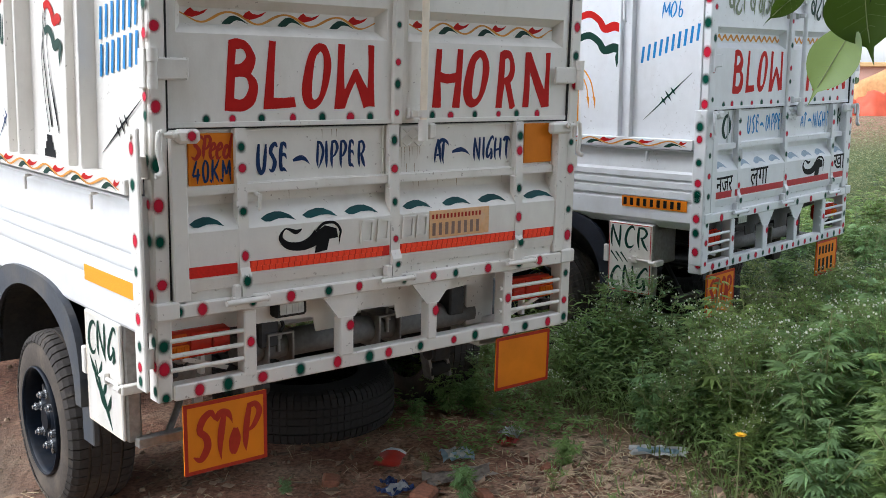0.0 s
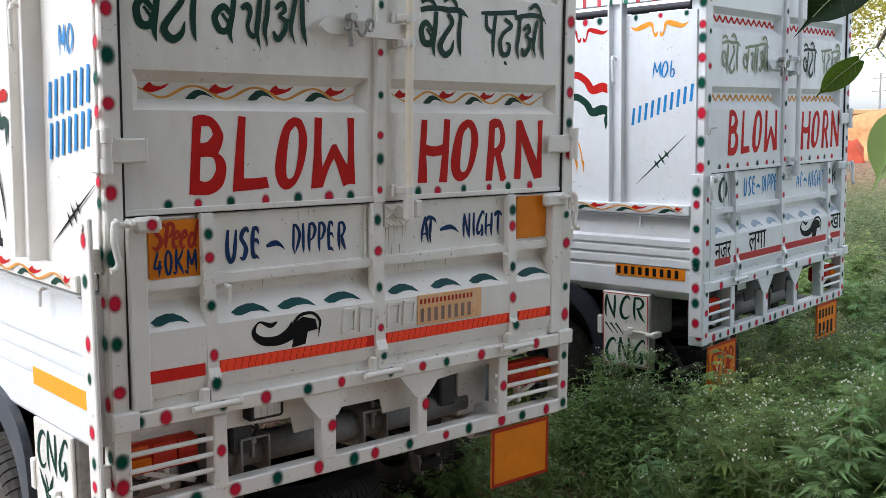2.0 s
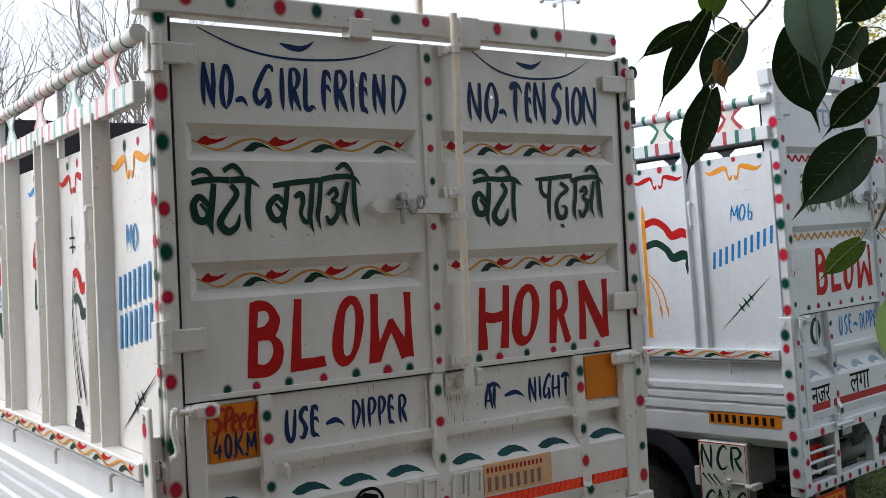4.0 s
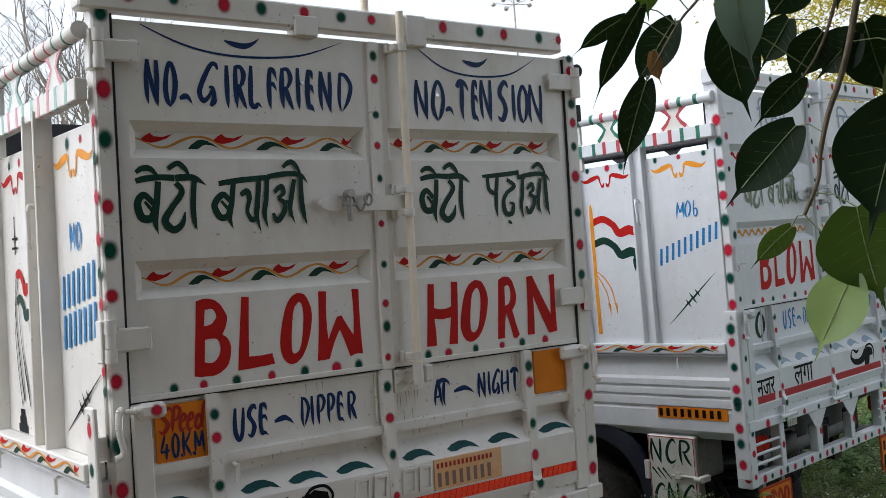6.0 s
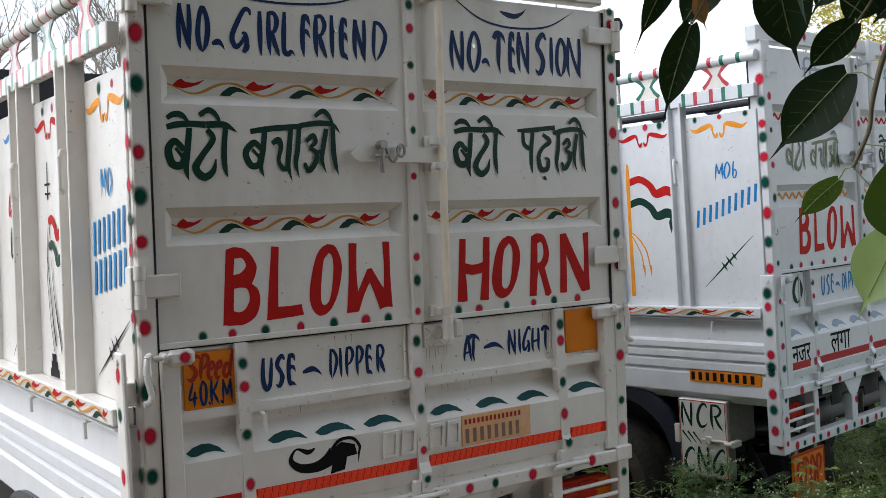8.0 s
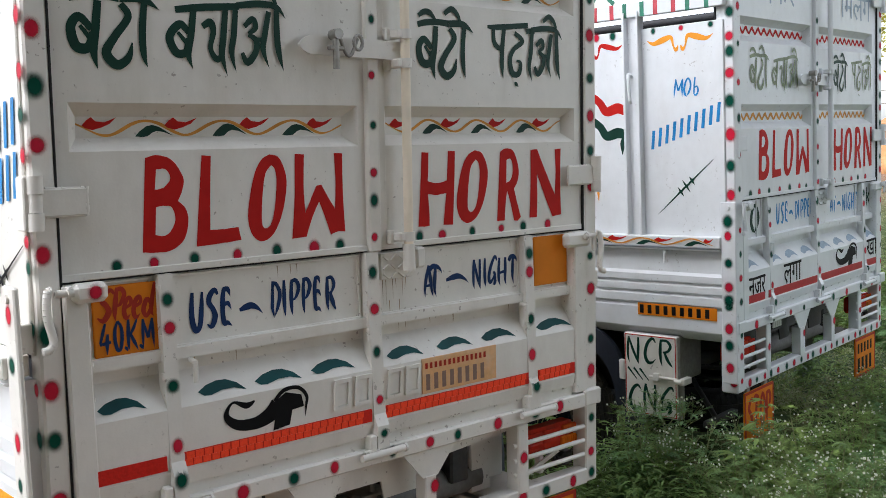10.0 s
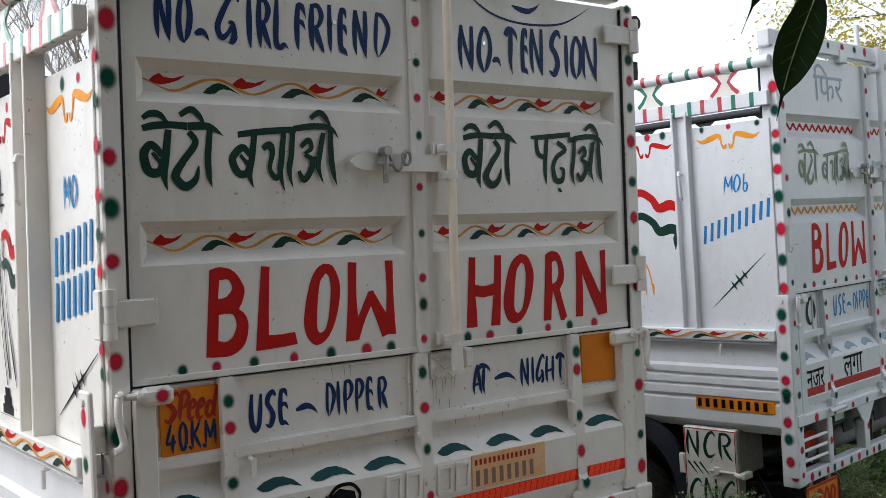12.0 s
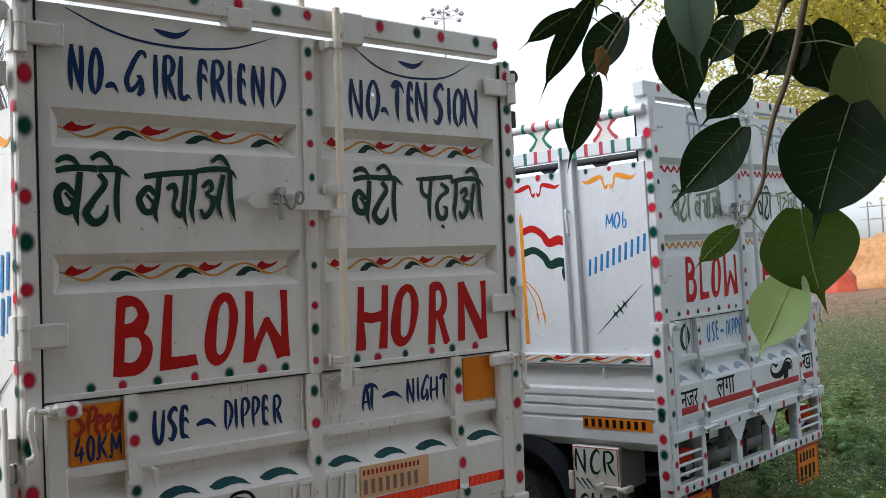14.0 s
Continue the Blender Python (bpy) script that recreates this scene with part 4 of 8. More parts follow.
    prof = [(0.742, 0.005), (0.742, -0.012), (0.776, -0.012), (0.778, -0.018), (0.812, -0.024), (0.816, -0.022), (0.953, -0.022), (1.026, 0.032), (1.058, 0.032), (1.060, -0.006), (1.086, -0.006), (1.088, 0.012), (1.252, 0.012), (1.252, 0.045), (0.742, 0.045)]
    for x0, x1 in ((0.112, 0.297), (0.297, 0.862), (0.862, 1.437), (1.437, 1.62)):
        bm = bmesh.new()
        a = [bm.verts.new((x0, y, z)) for z, y in prof]
        b = [bm.verts.new((x1, y, z)) for z, y in prof]
        for k in range(len(prof)):
            l = (k + 1) % len(prof)
            bm.faces.new((a[k], b[k], b[l], a[l]))
        bm.faces.new(a)
        bm.faces.new(b[::-1])
        pn_ = P("tailgate_panel", bm, white, "white tailgate panel with sloped belly")
        if 0.29 < x0 < 0.3:
            tg = pn_
    for x0, x1 in ((0.072, 0.122), (1.622, 1.677)):
        bm = bmesh.new()
        box(bm, x0, x1, -0.026, 0.04, 0.752, 1.252, 0.004)
        for q in range(7):
            zz = 0.78 + 0.075 * q
            rod(bm, (x1 if x0 < 0.5 else x0, -0.018, zz - 0.004), (x1 if x0 < 0.5 else x0, -0.018, zz + 0.005), 0.0045, 6)
        P("tailgate_frame", bm)
    for x0, x1 in ((0.122, 0.274), (0.316, 0.838), (0.886, 1.415), (1.460, 1.622)):
        for a, b, c, d in ((x0, x1, 1.084, 1.090), (x0, x1, 1.244, 1.250), (x0, x0 + 0.006, 1.090, 1.244), (x1 - 0.006, x1, 1.090, 1.244)):
            bm = bmesh.new()
            box(bm, a, b, 0.006, 0.014, c, d, 0.001)
            P("panel_lip", bm)
    for x0, x1, xc, marks in st["stays"](((0.283, 0.317, 0.305, "g1198 r1135 g1005 r870 g795"), (0.846, 0.884, 0.869, "g1203 r1108 g997 r872 g786"), (1.416, 1.452, 1.445, "g1202 r1148 g1009 r903 g812"))):
        bm = bmesh.new()
        prof_ = [(1.254, -0.012), (0.835, -0.026), (0.806, -0.040), (0.748, -0.040), (0.748, 0.0), (1.254, 0.02)]
        a_ = [bm.verts.new((x0, y_, z_)) for z_, y_ in prof_]
        b_ = [bm.verts.new((x1, y_, z_)) for z_, y_ in prof_]
        for k in range(len(prof_)):
            l = (k + 1) % len(prof_)
            bm.faces.new((a_[k], a_[l], b_[l], b_[k]))
        bm.faces.new(a_[::-1])
        bm.faces.new(b_)
        bmesh.ops.recalc_face_normals(bm, faces=bm.faces)
        rw = random.Random(int(x0 * 900))
        for q in range(5):
            zz = 0.82 + 0.1 * q + rw.uniform(-0.02, 0.02)
            rod(bm, (x0, -0.014, zz - 0.008), (x0, -0.014, zz + 0.008), rw.uniform(0.004, 0.007), 6)
        stay = P("tailgate_stay", bm)
        MS_ = lambda u, v, o: (u, -0.0125 - 0.014 * min(1.0, (1.254 - v) / 0.419) - (0.014 if v < 0.82 else 0.0) - o, v)
        dots(stay, MS_, dot_row(marks, (x0 + x1) / 2), tf, 0.0125)
        bm = bmesh.new()
        rod(bm, (xc - 0.078, -0.044, 0.734), (xc + 0.06, -0.044, 0.736), 0.0092, 12)
        rod(bm, (xc + 0.06, -0.044, 0.736), (xc + 0.066, -0.044, 0.736), 0.0115, 12)
        box(bm, xc - 0.045, xc - 0.025, -0.04, -0.01, 0.728, 0.785, 0.003)
        for q in range(5):
            rod(bm, (xc - 0.06 + 0.012 * q, -0.034, 0.742), (xc - 0.053 + 0.012 * q, -0.036, 0.746), 0.006, 6)
        P("tailgate_hinge", bm)
    # rivets along the foot of the tailgate
    bm = bmesh.new()
    rv = random.Random(8)
    for k in range(20):
        x = 0.15 + k * 0.076 + rv.uniform(-0.02, 0.02)
        rod(bm, (x - 0.006, -0.013, 0.7765), (x + 0.006, -0.014, 0.7775), rv.uniform(0.003, 0.0055), 7)
    tagged(finish(bm, "rivets", white, tg, tf=tf), kind="stuff")
    for x0, x1 in ((0.118, 0.275), (0.315, 0.840), (0.884, 1.416), (1.458, 1.618)):
        bm = bmesh.new()
        box(bm, x0, x1, -0.0255, -0.0225, 0.819, 0.852, 0)
        tp = P("reflective_tape", bm, REFLECT if st["fine"] else REFLECT3, "red reflective tape")
        if st["fine"]:
            bm = bmesh.new()
            n = int((x1 - x0 - 0.008) / 0.0225)
            for k in range(n):
                xx = x0 + 0.006 + k * 0.0225
                # brighter cells only where the tape throws light back: glow put in colour
                if not (st["bright"][0] < xx < st["bright"][1]):
                    continue
                for sh, za, zb in ((0.0, 0.8355, 0.8510), (-0.005, 0.8198, 0.8350)):
                    prism(bm, [(xx + sh, za), (xx + sh + 0.0195, za), (xx + sh + 0.0195, zb), (xx + sh, zb)], rear(-0.0272), 0.0012)
            if bm.verts:
                tagged(finish(bm, "reflector_grid", REFLECT2, tp, tf=tf), kind="stuff")
            else:
                bm.free()
    # small hooks on the tailgate
    for x in (0.352, 1.405):
        bm = bmesh.new()
        rod(bm, (x, -0.006, 1.055), (x, -0.03, 1.052), 0.006)
        rod(bm, (x, -0.03, 1.056), (x, -0.03, 1.005), 0.006)
        P("rope_hook", bm)
    corner_hook(root, tf, 0.046, 1.241, white, -1)
    corner_hook(root, tf, 1.690, 1.238, white, 1)
    bm = bmesh.new()
    box(bm, 0.086, 0.160 if st["fine"] else 0.14, -0.046, -0.012, 1.214, 1.256, 0.012)
    lt = P("latch_plate", bm, white)
    dots(lt, rear(-0.046), [(0.130, 1.236, "r")] if st["fine"] else [], tf, 0.012)
    bm = bmesh.new()
    box(bm, 1.58, 1.69, -0.035, -0.005, 1.205, 1.25, 0.012)
    P("latch_plate", bm, white)
    # diamond tread plate patch
    bm = bmesh.new()
    box(bm, 0.895, 1.0, -0.008, 0.012, 1.178, 1.248, 0.002)
    for k in range(4):
        for j in range(3):
            x, z = 0.91 + k * 0.025, 1.188 + j * 0.023
            s = 1 if (k + j) % 2 else -1
            rod(bm, (x - 0.008, -0.009, z - s * 0.006), (x + 0.008, -0.009, z + s * 0.006), 0.003, 5)
    P("tread_plate", bm, white)

    # lamps, guards and bumper brackets
    for x0, x1, lx0, lx1 in ((0.296, 0.338, 0.066, 0.300), (1.372, 1.418, 1.432, 1.684)):
        bm = bmesh.new()
        box(bm, x0, x1, -0.022, 0.03, 0.49, 0.70, 0.004)
        gp = P("guard_post", bm, white)
        dots(gp, rear(-0.022), [((x0 + x1) / 2, 0.60, "r")], tf, 0.013)
        bm = bmesh.new()
        outer = 1 if lx0 < 0.8 else -1
        e0, e1 = (lx0, lx1 - 0.024) if outer > 0 else (lx1, lx0 + 0.024)
        at_ = lambda f: e0 + (e1 - e0) * f
        box(bm, min(e0, e1), max(e0, e1), 0.03, 0.09, 0.562, 0.650, 0.012)
        lamp = P("tail_lamp", bm, LENS, "red and orange tail lamp behind white rods")
        bm = bmesh.new()
        box(bm, *sorted((at_(0.02), at_(0.33))), 0.020, 0.032, 0.570, 0.609, 0.006)
        for k in range(7):
            xk = at_(0.05 + 0.04 * k)
            box(bm, xk - 0.002, xk + 0.002, 0.0175, 0.021, 0.573, 0.606, 0)
        finish(bm, "indicator_lens", LENSO, lamp, "ribbed orange lens", tf=tf)
        bm = bmesh.new()
        box(bm, *sorted((at_(0.02), at_(0.30))), 0.021, 0.032, 0.613, 0.644, 0.006)
        finish(bm, "side_lens", LENSO2, lamp, "deep orange lens", tf=tf)
        bm = bmesh.new()
        box(bm, *sorted((at_(0.35), at_(0.68))), 0.021, 0.032, 0.569, 0.644, 0.006)
        finish(bm, "stop_lens", LENS, lamp, tf=tf)
        bm = bmesh.new()
        box(bm, *sorted((at_(0.695), at_(0.975))), 0.021, 0.032, 0.569, 0.644, 0.006)
        for k in range(5):
            zk = 0.579 + 0.0135 * k
            box(bm, *sorted((at_(0.71), at_(0.96))), 0.0185, 0.022, zk - 0.002, zk + 0.002, 0)
        finish(bm, "tail_lens", LENS, lamp, tf=tf)
        # lamp bracket and cable plug below the lamp
        bm = bmesh.new()
        box(bm, *sorted((at_(0.55), at_(0.63))), 0.05, 0.075, 0.50, 0.58, 0.003)
        prism(bm, [(at_(0.25), 0.555), (at_(0.32), 0.565), (at_(1.0), 0.515), (at_(0.96), 0.503)], rear(0.045), 0.006)
        P("lamp_bracket", bm, white)
        bm = bmesh.new()
        box(bm, *sorted((at_(0.0), at_(0.2))), 0.04, 0.08, 0.505, 0.55, 0.006)
        rod(bm, (at_(0.2), 0.06, 0.53), (at_(0.3), 0.055, 0.532), 0.010, 10)
        pipe(bm, [(at_(0.3), 0.055, 0.532), (at_(0.4), 0.05, 0.553), (at_(0.5), 0.06, 0.56), (at_(0.6), 0.08, 0.578)], 0.004, 6)
        P("cable_plug", bm, CHASSIS, "black cable plug")
        for z in (0.637, 0.592, 0.548):
            bm = bmesh.new()
            rod(bm, (min(lx0, x0) - 0.01, -0.01, z), (max(lx1, x1) - 0.01, -0.01, z), 0.0075, 8)
            P("lamp_guard_rod", bm)
    for xc, hw in ((0.672, 0.026), (1.034, 0.020)):
        bm = bmesh.new()
        prism(bm, [(xc - 0.094, 0.706), (xc - hw - 0.006, 0.628), (xc + hw + 0.006, 0.628), (xc + 0.094, 0.706)], rear(-0.022), 0.005)
        box(bm, xc - hw, xc + hw, -0.024, 0.02, 0.50, 0.632, 0.003)
        br = P("bumper_bracket", bm, white)
        dots(br, rear(-0.024), [(xc + 0.012, 0.600, "r")], tf, 0.0135)
    bm = bmesh.new()
    box(bm, 0.430, 0.548, 0.020, 0.09, 0.646, 0.700, 0.008)
    rl = P("reverse_lamp", bm, RUBBER_BLACK, "small black lamp with clear lens")
    bm = bmesh.new()
    box(bm, 0.445, 0.533, 0.016, 0.024, 0.656, 0.692, 0.006)
    for xk in (0.467, 0.489, 0.511):
        box(bm, xk - 0.0015, xk + 0.0015, 0.014, 0.017, 0.660, 0.688, 0)
    finish(bm, "lens", GLASSY, rl, tf=tf)
    # chassis rails, cross tubes, spare wheel, axle
    for x in (0.42, 1.22):
        bm = bmesh.new()
        box(bm, x, x + 0.07, 0.10, L, 0.53, 0.66, 0.006)
        P("chassis_rail", bm, CHASSIS, "dark chassis rail")
    bm = bmesh.new()
    rod(bm, (0.36, 0.16, 0.520), (1.36, 0.16, 0.520), 0.048, 18)
    P("cross_tube", bm, DULL_GREY, "grey cross tube under the deck")
    for x in (0.442, 0.886):
        bm = bmesh.new()
        for dx in (0, 0.092):
            box(bm, x + dx, x + dx + 0.008, 0.09, 0.2, 0.455, 0.575, 0.002)
        box(bm, x, x + 0.1, 0.09, 0.2, 0.570, 0.578, 0.002)
        rod(bm, (x + 0.05, 0.11, 0.51), (x + 0.05, 0.11, 0.60), 0.007)
        rod(bm, (x + 0.05, 0.11, 0.555), (x + 0.05, 0.11, 0.568), 0.014, 6)
        P("tube_bracket", bm, STEEL)
    bm = bmesh.new()
    prism(bm, [(0.04, 0.745), (W - 0.04, 0.745), (W - 0.04, 0.685), (1.085, 0.640), (1.08, 0.574), (0.935, 0.572), (0.925, 0.622), (0.705, 0.622), (0.70, 0.585), (0.69, 0.575), (0.602, 0.574), (0.592, 0.625), (0.04, 0.64)], rear(0.055), 0.006)
    # second truck: black puts the shade under its deck into the colour
    P("rear_crossmember", bm, white if st["fine"] else CHASSIS)
    if st["fine"]:
        # second beam further in, brake hose, open channel and spring shackle
        bm = bmesh.new()
        box(bm, 0.50, 1.20, 0.27, 0.30, 0.545, 0.715, 0.006)
        box(bm, 0.50, 1.20, 0.225, 0.27, 0.705, 0.715, 0.003)
        P("inner_beam", bm, white, "cream beam in the shade behind the tail")
        bm = bmesh.new()
        pipe(bm, [(0.49, 0.10, 0.64), (0.50, 0.09, 0.60), (0.49, 0.10, 0.572), (0.45, 0.13, 0.566), (0.41, 0.14, 0.59)], 0.006, 8)
        P("brake_hose", bm, RUBBER_BLACK, "black rubber hose")
        bm = bmesh.new()
        box(bm, 1.33, 1.52, 0.06, 0.34, 0.405, 0.412, 0.002)
        box(bm, 1.33, 1.337, 0.06, 0.34, 0.412, 0.455, 0.002)
        box(bm, 1.513, 1.52, 0.06, 0.34, 0.412, 0.455, 0.002)
        P("step_channel", bm, white, "white open steel channel")
        bm = bmesh.new()
        for xs in (1.262, 1.352):
            prism(bm, [(xs, 0.345), (xs + 0.012, 0.350), (xs + 0.042, 0.228), (xs + 0.030, 0.222)], rear(0.28), 0.05)
        sk = P("spring_shackle", bm, STEEL, "grey steel spring shackle")
        bm = bmesh.new()
        rod(bm, (1.288, 0.30, 0.255), (1.382, 0.30, 0.262), 0.026, 14)
        finish(bm, "shackle_bush", RUBBER_BLACK, sk, "black rubber bush", tf=tf)
    bm = bmesh.new()
    box(bm, 1.315, 1.40, 0.12, 0.34, 0.475, 0.66, 0.004)
    box(bm, 1.402, 1.53, 0.20, 0.22, 0.47, 0.64, 0.003)
    box(bm, 1.36, 1.56, 0.05, 0.34, 0.452, 0.466, 0.003)
    # black again on the second truck, for the shade beneath it
    P("tow_bracket", bm, white if st["fine"] else CHASSIS)
    bm = bmesh.new()
    box(bm, 0.02, W - 0.02, 0.05, L, 0.735, 0.775, 0.004)
    P("load_floor", bm, CHASSIS, "dark load floor")
    wheel(root, pose(0.88, 0.62, 0.165, 0, 90, 0), 0.355, 0.19, 1, "spare_wheel", 84, False)
    for x, f in ((0.035, -1), (W - 0.035, 1)):
        low_side = st["fine"] and f < 0
        wheel(root, pose(x - 0.02 * f, (0.88 if low_side else 0.90) + st["arch"][1], G - st["z"] + (0.252 if low_side else 0.302)), 0.322 if low_side else 0.308, 0.225, f, "rear_wheel")
        wheel(root, pose(x + 0.02 * -f, 3.55, G - st["z"] + 0.30), 0.30, 0.19, f, "front_wheel")
    bm = bmesh.new()
    rod(bm, (0.1, 0.92, 0.225), (W - 0.1, 0.92, 0.225), 0.05, 14)
    box(bm, 0.7, 1.0, 0.78, 1.06, 0.12, 0.34, 0.05)
    P("rear_axle", bm, CHASSIS, "black axle")
    for x in (0.42, 1.24):
        bm = bmesh.new()
        for k in range(4):
            box(bm, x, x + 0.055, 0.22 + 0.13 * k, 1.6 - 0.13 * k, 0.385 - 0.016 * k, 0.398 - 0.016 * k, 0.002)
        box(bm, x - 0.012, x + 0.067, 0.19, 0.25, 0.33, 0.53, 0.004)
        rod(bm, (x - 0.02, 0.225, 0.36), (x + 0.09, 0.225, 0.36), 0.03, 12)
        P("leaf_spring", bm, CHASSIS)

    # left and right sides
    for sx in (0, 1):
        xo = -0.02 if sx == 0 else W + 0.02
        sg = -1 if sx == 0 else 1
        X = lambda d: xo + sg * d
        # ribbed lower side: profile (z, outward)
        lift = st["lift"]
        prof = [(0.665, 0.0), (0.675, 0.006), (0.772, 0.006), (0.782, -0.006), (0.79, -0.006), (0.798, 0.008), (0.835, 0.008), (0.842, -0.006), (0.848, -0.006), (0.856, 0.008), (0.885, 0.008), (0.892, -0.006), (0.898, -0.006), (0.906, 0.008), (0.935, 0.008), (0.948, -0.010), (1.03, -0.012), (1.052, -0.018), (1.056, 0.02), (1.062, 0.024)]
        prof = [(z + lift * max(0.0, 1.05 - z) / 0.38, d) for z, d in prof]
        bm = bmesh.new()
        a = [bm.verts.new((X(d), 0.02, z)) for z, d in prof] + [bm.verts.new((X(-0.04), 0.02, 1.062)), bm.verts.new((X(-0.04), 0.02, 0.665))]
        b = [bm.verts.new((X(d), L, z)) for z, d in prof] + [bm.verts.new((X(-0.04), L, 1.062)), bm.verts.new((X(-0.04), L, 0.665))]
        for k in range(len(a)):
            l = (k + 1) % len(a)
            bm.faces.new((a[k], a[l], b[l], b[k]))
        bm.faces.new(a)
        bm.faces.new(b[::-1])
        low = P("lower_side", bm, ribbed, "white ribbed drop side")
        bm = bmesh.new()
        x0, x1 = sorted((X(0.026), X(-0.03)))
        box(bm, x0, x1, 0.02, L, 1.070, 1.116, 0.003)
        trim = P("side_ledge", bm, white, "white ledge with painted vine")
        # upper panels, between posts
        pw = st["post_width"]
        ys = [0.03, *st["posts"], L]
        for k in range(len(ys) - 1):
            y0, y1 = ys[k] + (0.0 if k == 0 else pw + 0.005), ys[k + 1]
            bm = bmesh.new()
            x0, x1 = sorted((X(-st["inset"]), X(-st["inset"] - 0.012)))
            box(bm, x0, x1, y0 - (0.02 if k == 0 else pw * 0.5), y1 + pw * 0.5, 1.112, 2.0, 0.003)
            pn = P("side_panel", bm, white, "white side panel with painted pictures")
            if sx == 0:
                st["panel"](k, pn, side(-0.02 + st["inset"]), y0, y1, tf)
            bm = bmesh.new()
            x0, x1 = sorted((X(-st["inset"] - 0.0125), X(-st["inset"] - 0.016)))
            box(bm, x0, x1, y0 - (0.02 if k == 0 else pw * 0.5), y1 + pw * 0.5, 1.1, 1.995, 0)
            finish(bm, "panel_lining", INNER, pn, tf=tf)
        for y in ys[1:-1] + [L - 0.05]:
            bm = bmesh.new()
            w_ = pw if y < 2.8 else 0.06
            x0, x1 = sorted((X(0.02), X(-max(0.03, st["inset"] + 0.002))))
            box(bm, x0, x1, y, y + 0.012, 1.112, 2.075, 0.002)
            box(bm, x0, x1, y + w_ - 0.012, y + w_, 1.112, 2.075, 0.002)
            x0, x1 = sorted((X(-0.008), X(-0.026)))
            box(bm, x0, x1, y + 0.004, y + w_ - 0.004, 1.112, 2.075, 0)
            po = P("side_post", bm, white, "white channel post")
            if sx == 0:
                bm = bmesh.new()
                pipe(bm, [(X(-0.005), y + 0.05, 1.80), (X(0.022), y + 0.05, 1.81), (X(0.03), y + 0.045, 1.79), (X(0.03), y + 0.04, 1.70), (X(0.02), y + 0.04, 1.685)], 0.007, 6)
                finish(bm, "rope_hook", white, po, tf=tf)
        if sx == 0:
            # rope hooks under the ledge
            for y in (0.28, 0.85, 1.42, 2.0, 2.55):
                bm = bmesh.new()
                pipe(bm, [(X(-0.004), y, 1.05), (X(0.02), y, 1.045), (X(0.02), y, 1.0)], 0.006, 6)
                finish(bm, "rope_hook", white, trim, tf=tf)
            wave_band(trim, side(X(0.026)), -L + 0.02, -0.05, 1.093, 0.013, 0.235, tf, thick=0.0065)
        # rails on top: flat rail, round tube, hourglass brackets
        bm = bmesh.new()
        x0, x1 = sorted((X(0.012), X(-0.022)))
        box(bm, x0, x1, 0.0, L, 2.052, 2.112, 0.003)
        # far side gets a dark colour for its shade against the sky
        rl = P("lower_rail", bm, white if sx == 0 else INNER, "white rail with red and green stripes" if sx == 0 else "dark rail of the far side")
        bm = bmesh.new()
        rod(bm, (X(-0.005), -0.01, 2.235), (X(-0.005), L, 2.235), 0.024, 14)
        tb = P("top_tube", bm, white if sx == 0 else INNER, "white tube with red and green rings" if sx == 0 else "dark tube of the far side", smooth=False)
        for key, mm, pale in (("r", SPRAY_STRIPE_RED, OVERLIT_RED), ("g", SPRAY_STRIPE_GREEN, OVERLIT_GREEN)):
            b1, b2 = bmesh.new(), bmesh.new()
            for i in range(int(L / 0.075)):
                kk = "r" if (i // 2) % 2 else "g"
                if kk != key:
                    continue
                y = 0.06 + i * 0.075 + (0.01 if i % 2 else 0)
                rod(b1, (X(-0.005), y, 2.235), (X(-0.005), y + (0.013 if st["fine"] else 0.02), 2.235), 0.0246, 14, caps=False)
                x0, x1 = sorted((X(0.0126), X(0.0)))
                box(b2, x0, x1, y, y + 0.02, 2.0515, 2.1125, 0)
            if sx:
                b1.free()
                b2.free()
                continue
            tagged(finish(b1, "painted_ring_band", mm, tb, tf=tf), kind="stuff")
            tagged(finish(b2, "painted_stripe_band", pale if st["fine"] else mm, rl, tf=tf), kind="stuff")
        for i, y in enumerate([0.2, 0.58, 0.98, 1.4, 1.84, 2.28, 2.7]):
            bm = bmesh.new()
            M = side(X(0.0)) if sx == 0 else (lambda u, v, o: (X(0.0) + o, -u, v))
            prism(bm, [(-y - 0.085, 2.11), (-y + 0.085, 2.11), (-y + 0.028, 2.165), (-y + 0.028, 2.18), (-y + 0.085, 2.222), (-y - 0.085, 2.222), (-y - 0.028, 2.18), (-y - 0.028, 2.165)], M, 0.005)
            # far brackets dark as well: silhouette put into the colour
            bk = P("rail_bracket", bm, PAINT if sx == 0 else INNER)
            if sx:
                continue
            bm = bmesh.new()
            for s in (-1, 1):
                stroke(bm, [(-y + s * 0.066, 2.120, 0.02), (-y + s * 0.020, 2.172, 0.016), (-y + s * 0.066, 2.218, 0.02)], M, 0.002, 2)
            finish(bm, "painted_edge", ((SPRAY_STRIPE_RED, SPRAY_STRIPE_GREEN), (OVERLIT_RED, OVERLIT_GREEN))[st["fine"]][i % 2], bk, tf=tf)
            if i % 2:
                bm = bmesh.new()
                x0, x1 = sorted((X(0.0), X(-0.02)))
                box(bm, x0, x1, y + 0.18, y + 0.2, 1.99, 2.08, 0.002)
                box(bm, x0, x1, y + 0.18, y + 0.2, 2.12, 2.22, 0.002)
                P("rail_stay", bm, PAINT)
    # headboard, cab
    bm = bmesh.new()
    box(bm, 0.0, W, L - 0.05, L, 1.06, 2.43, 0.005)
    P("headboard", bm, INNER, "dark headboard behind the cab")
    bm = bmesh.new()
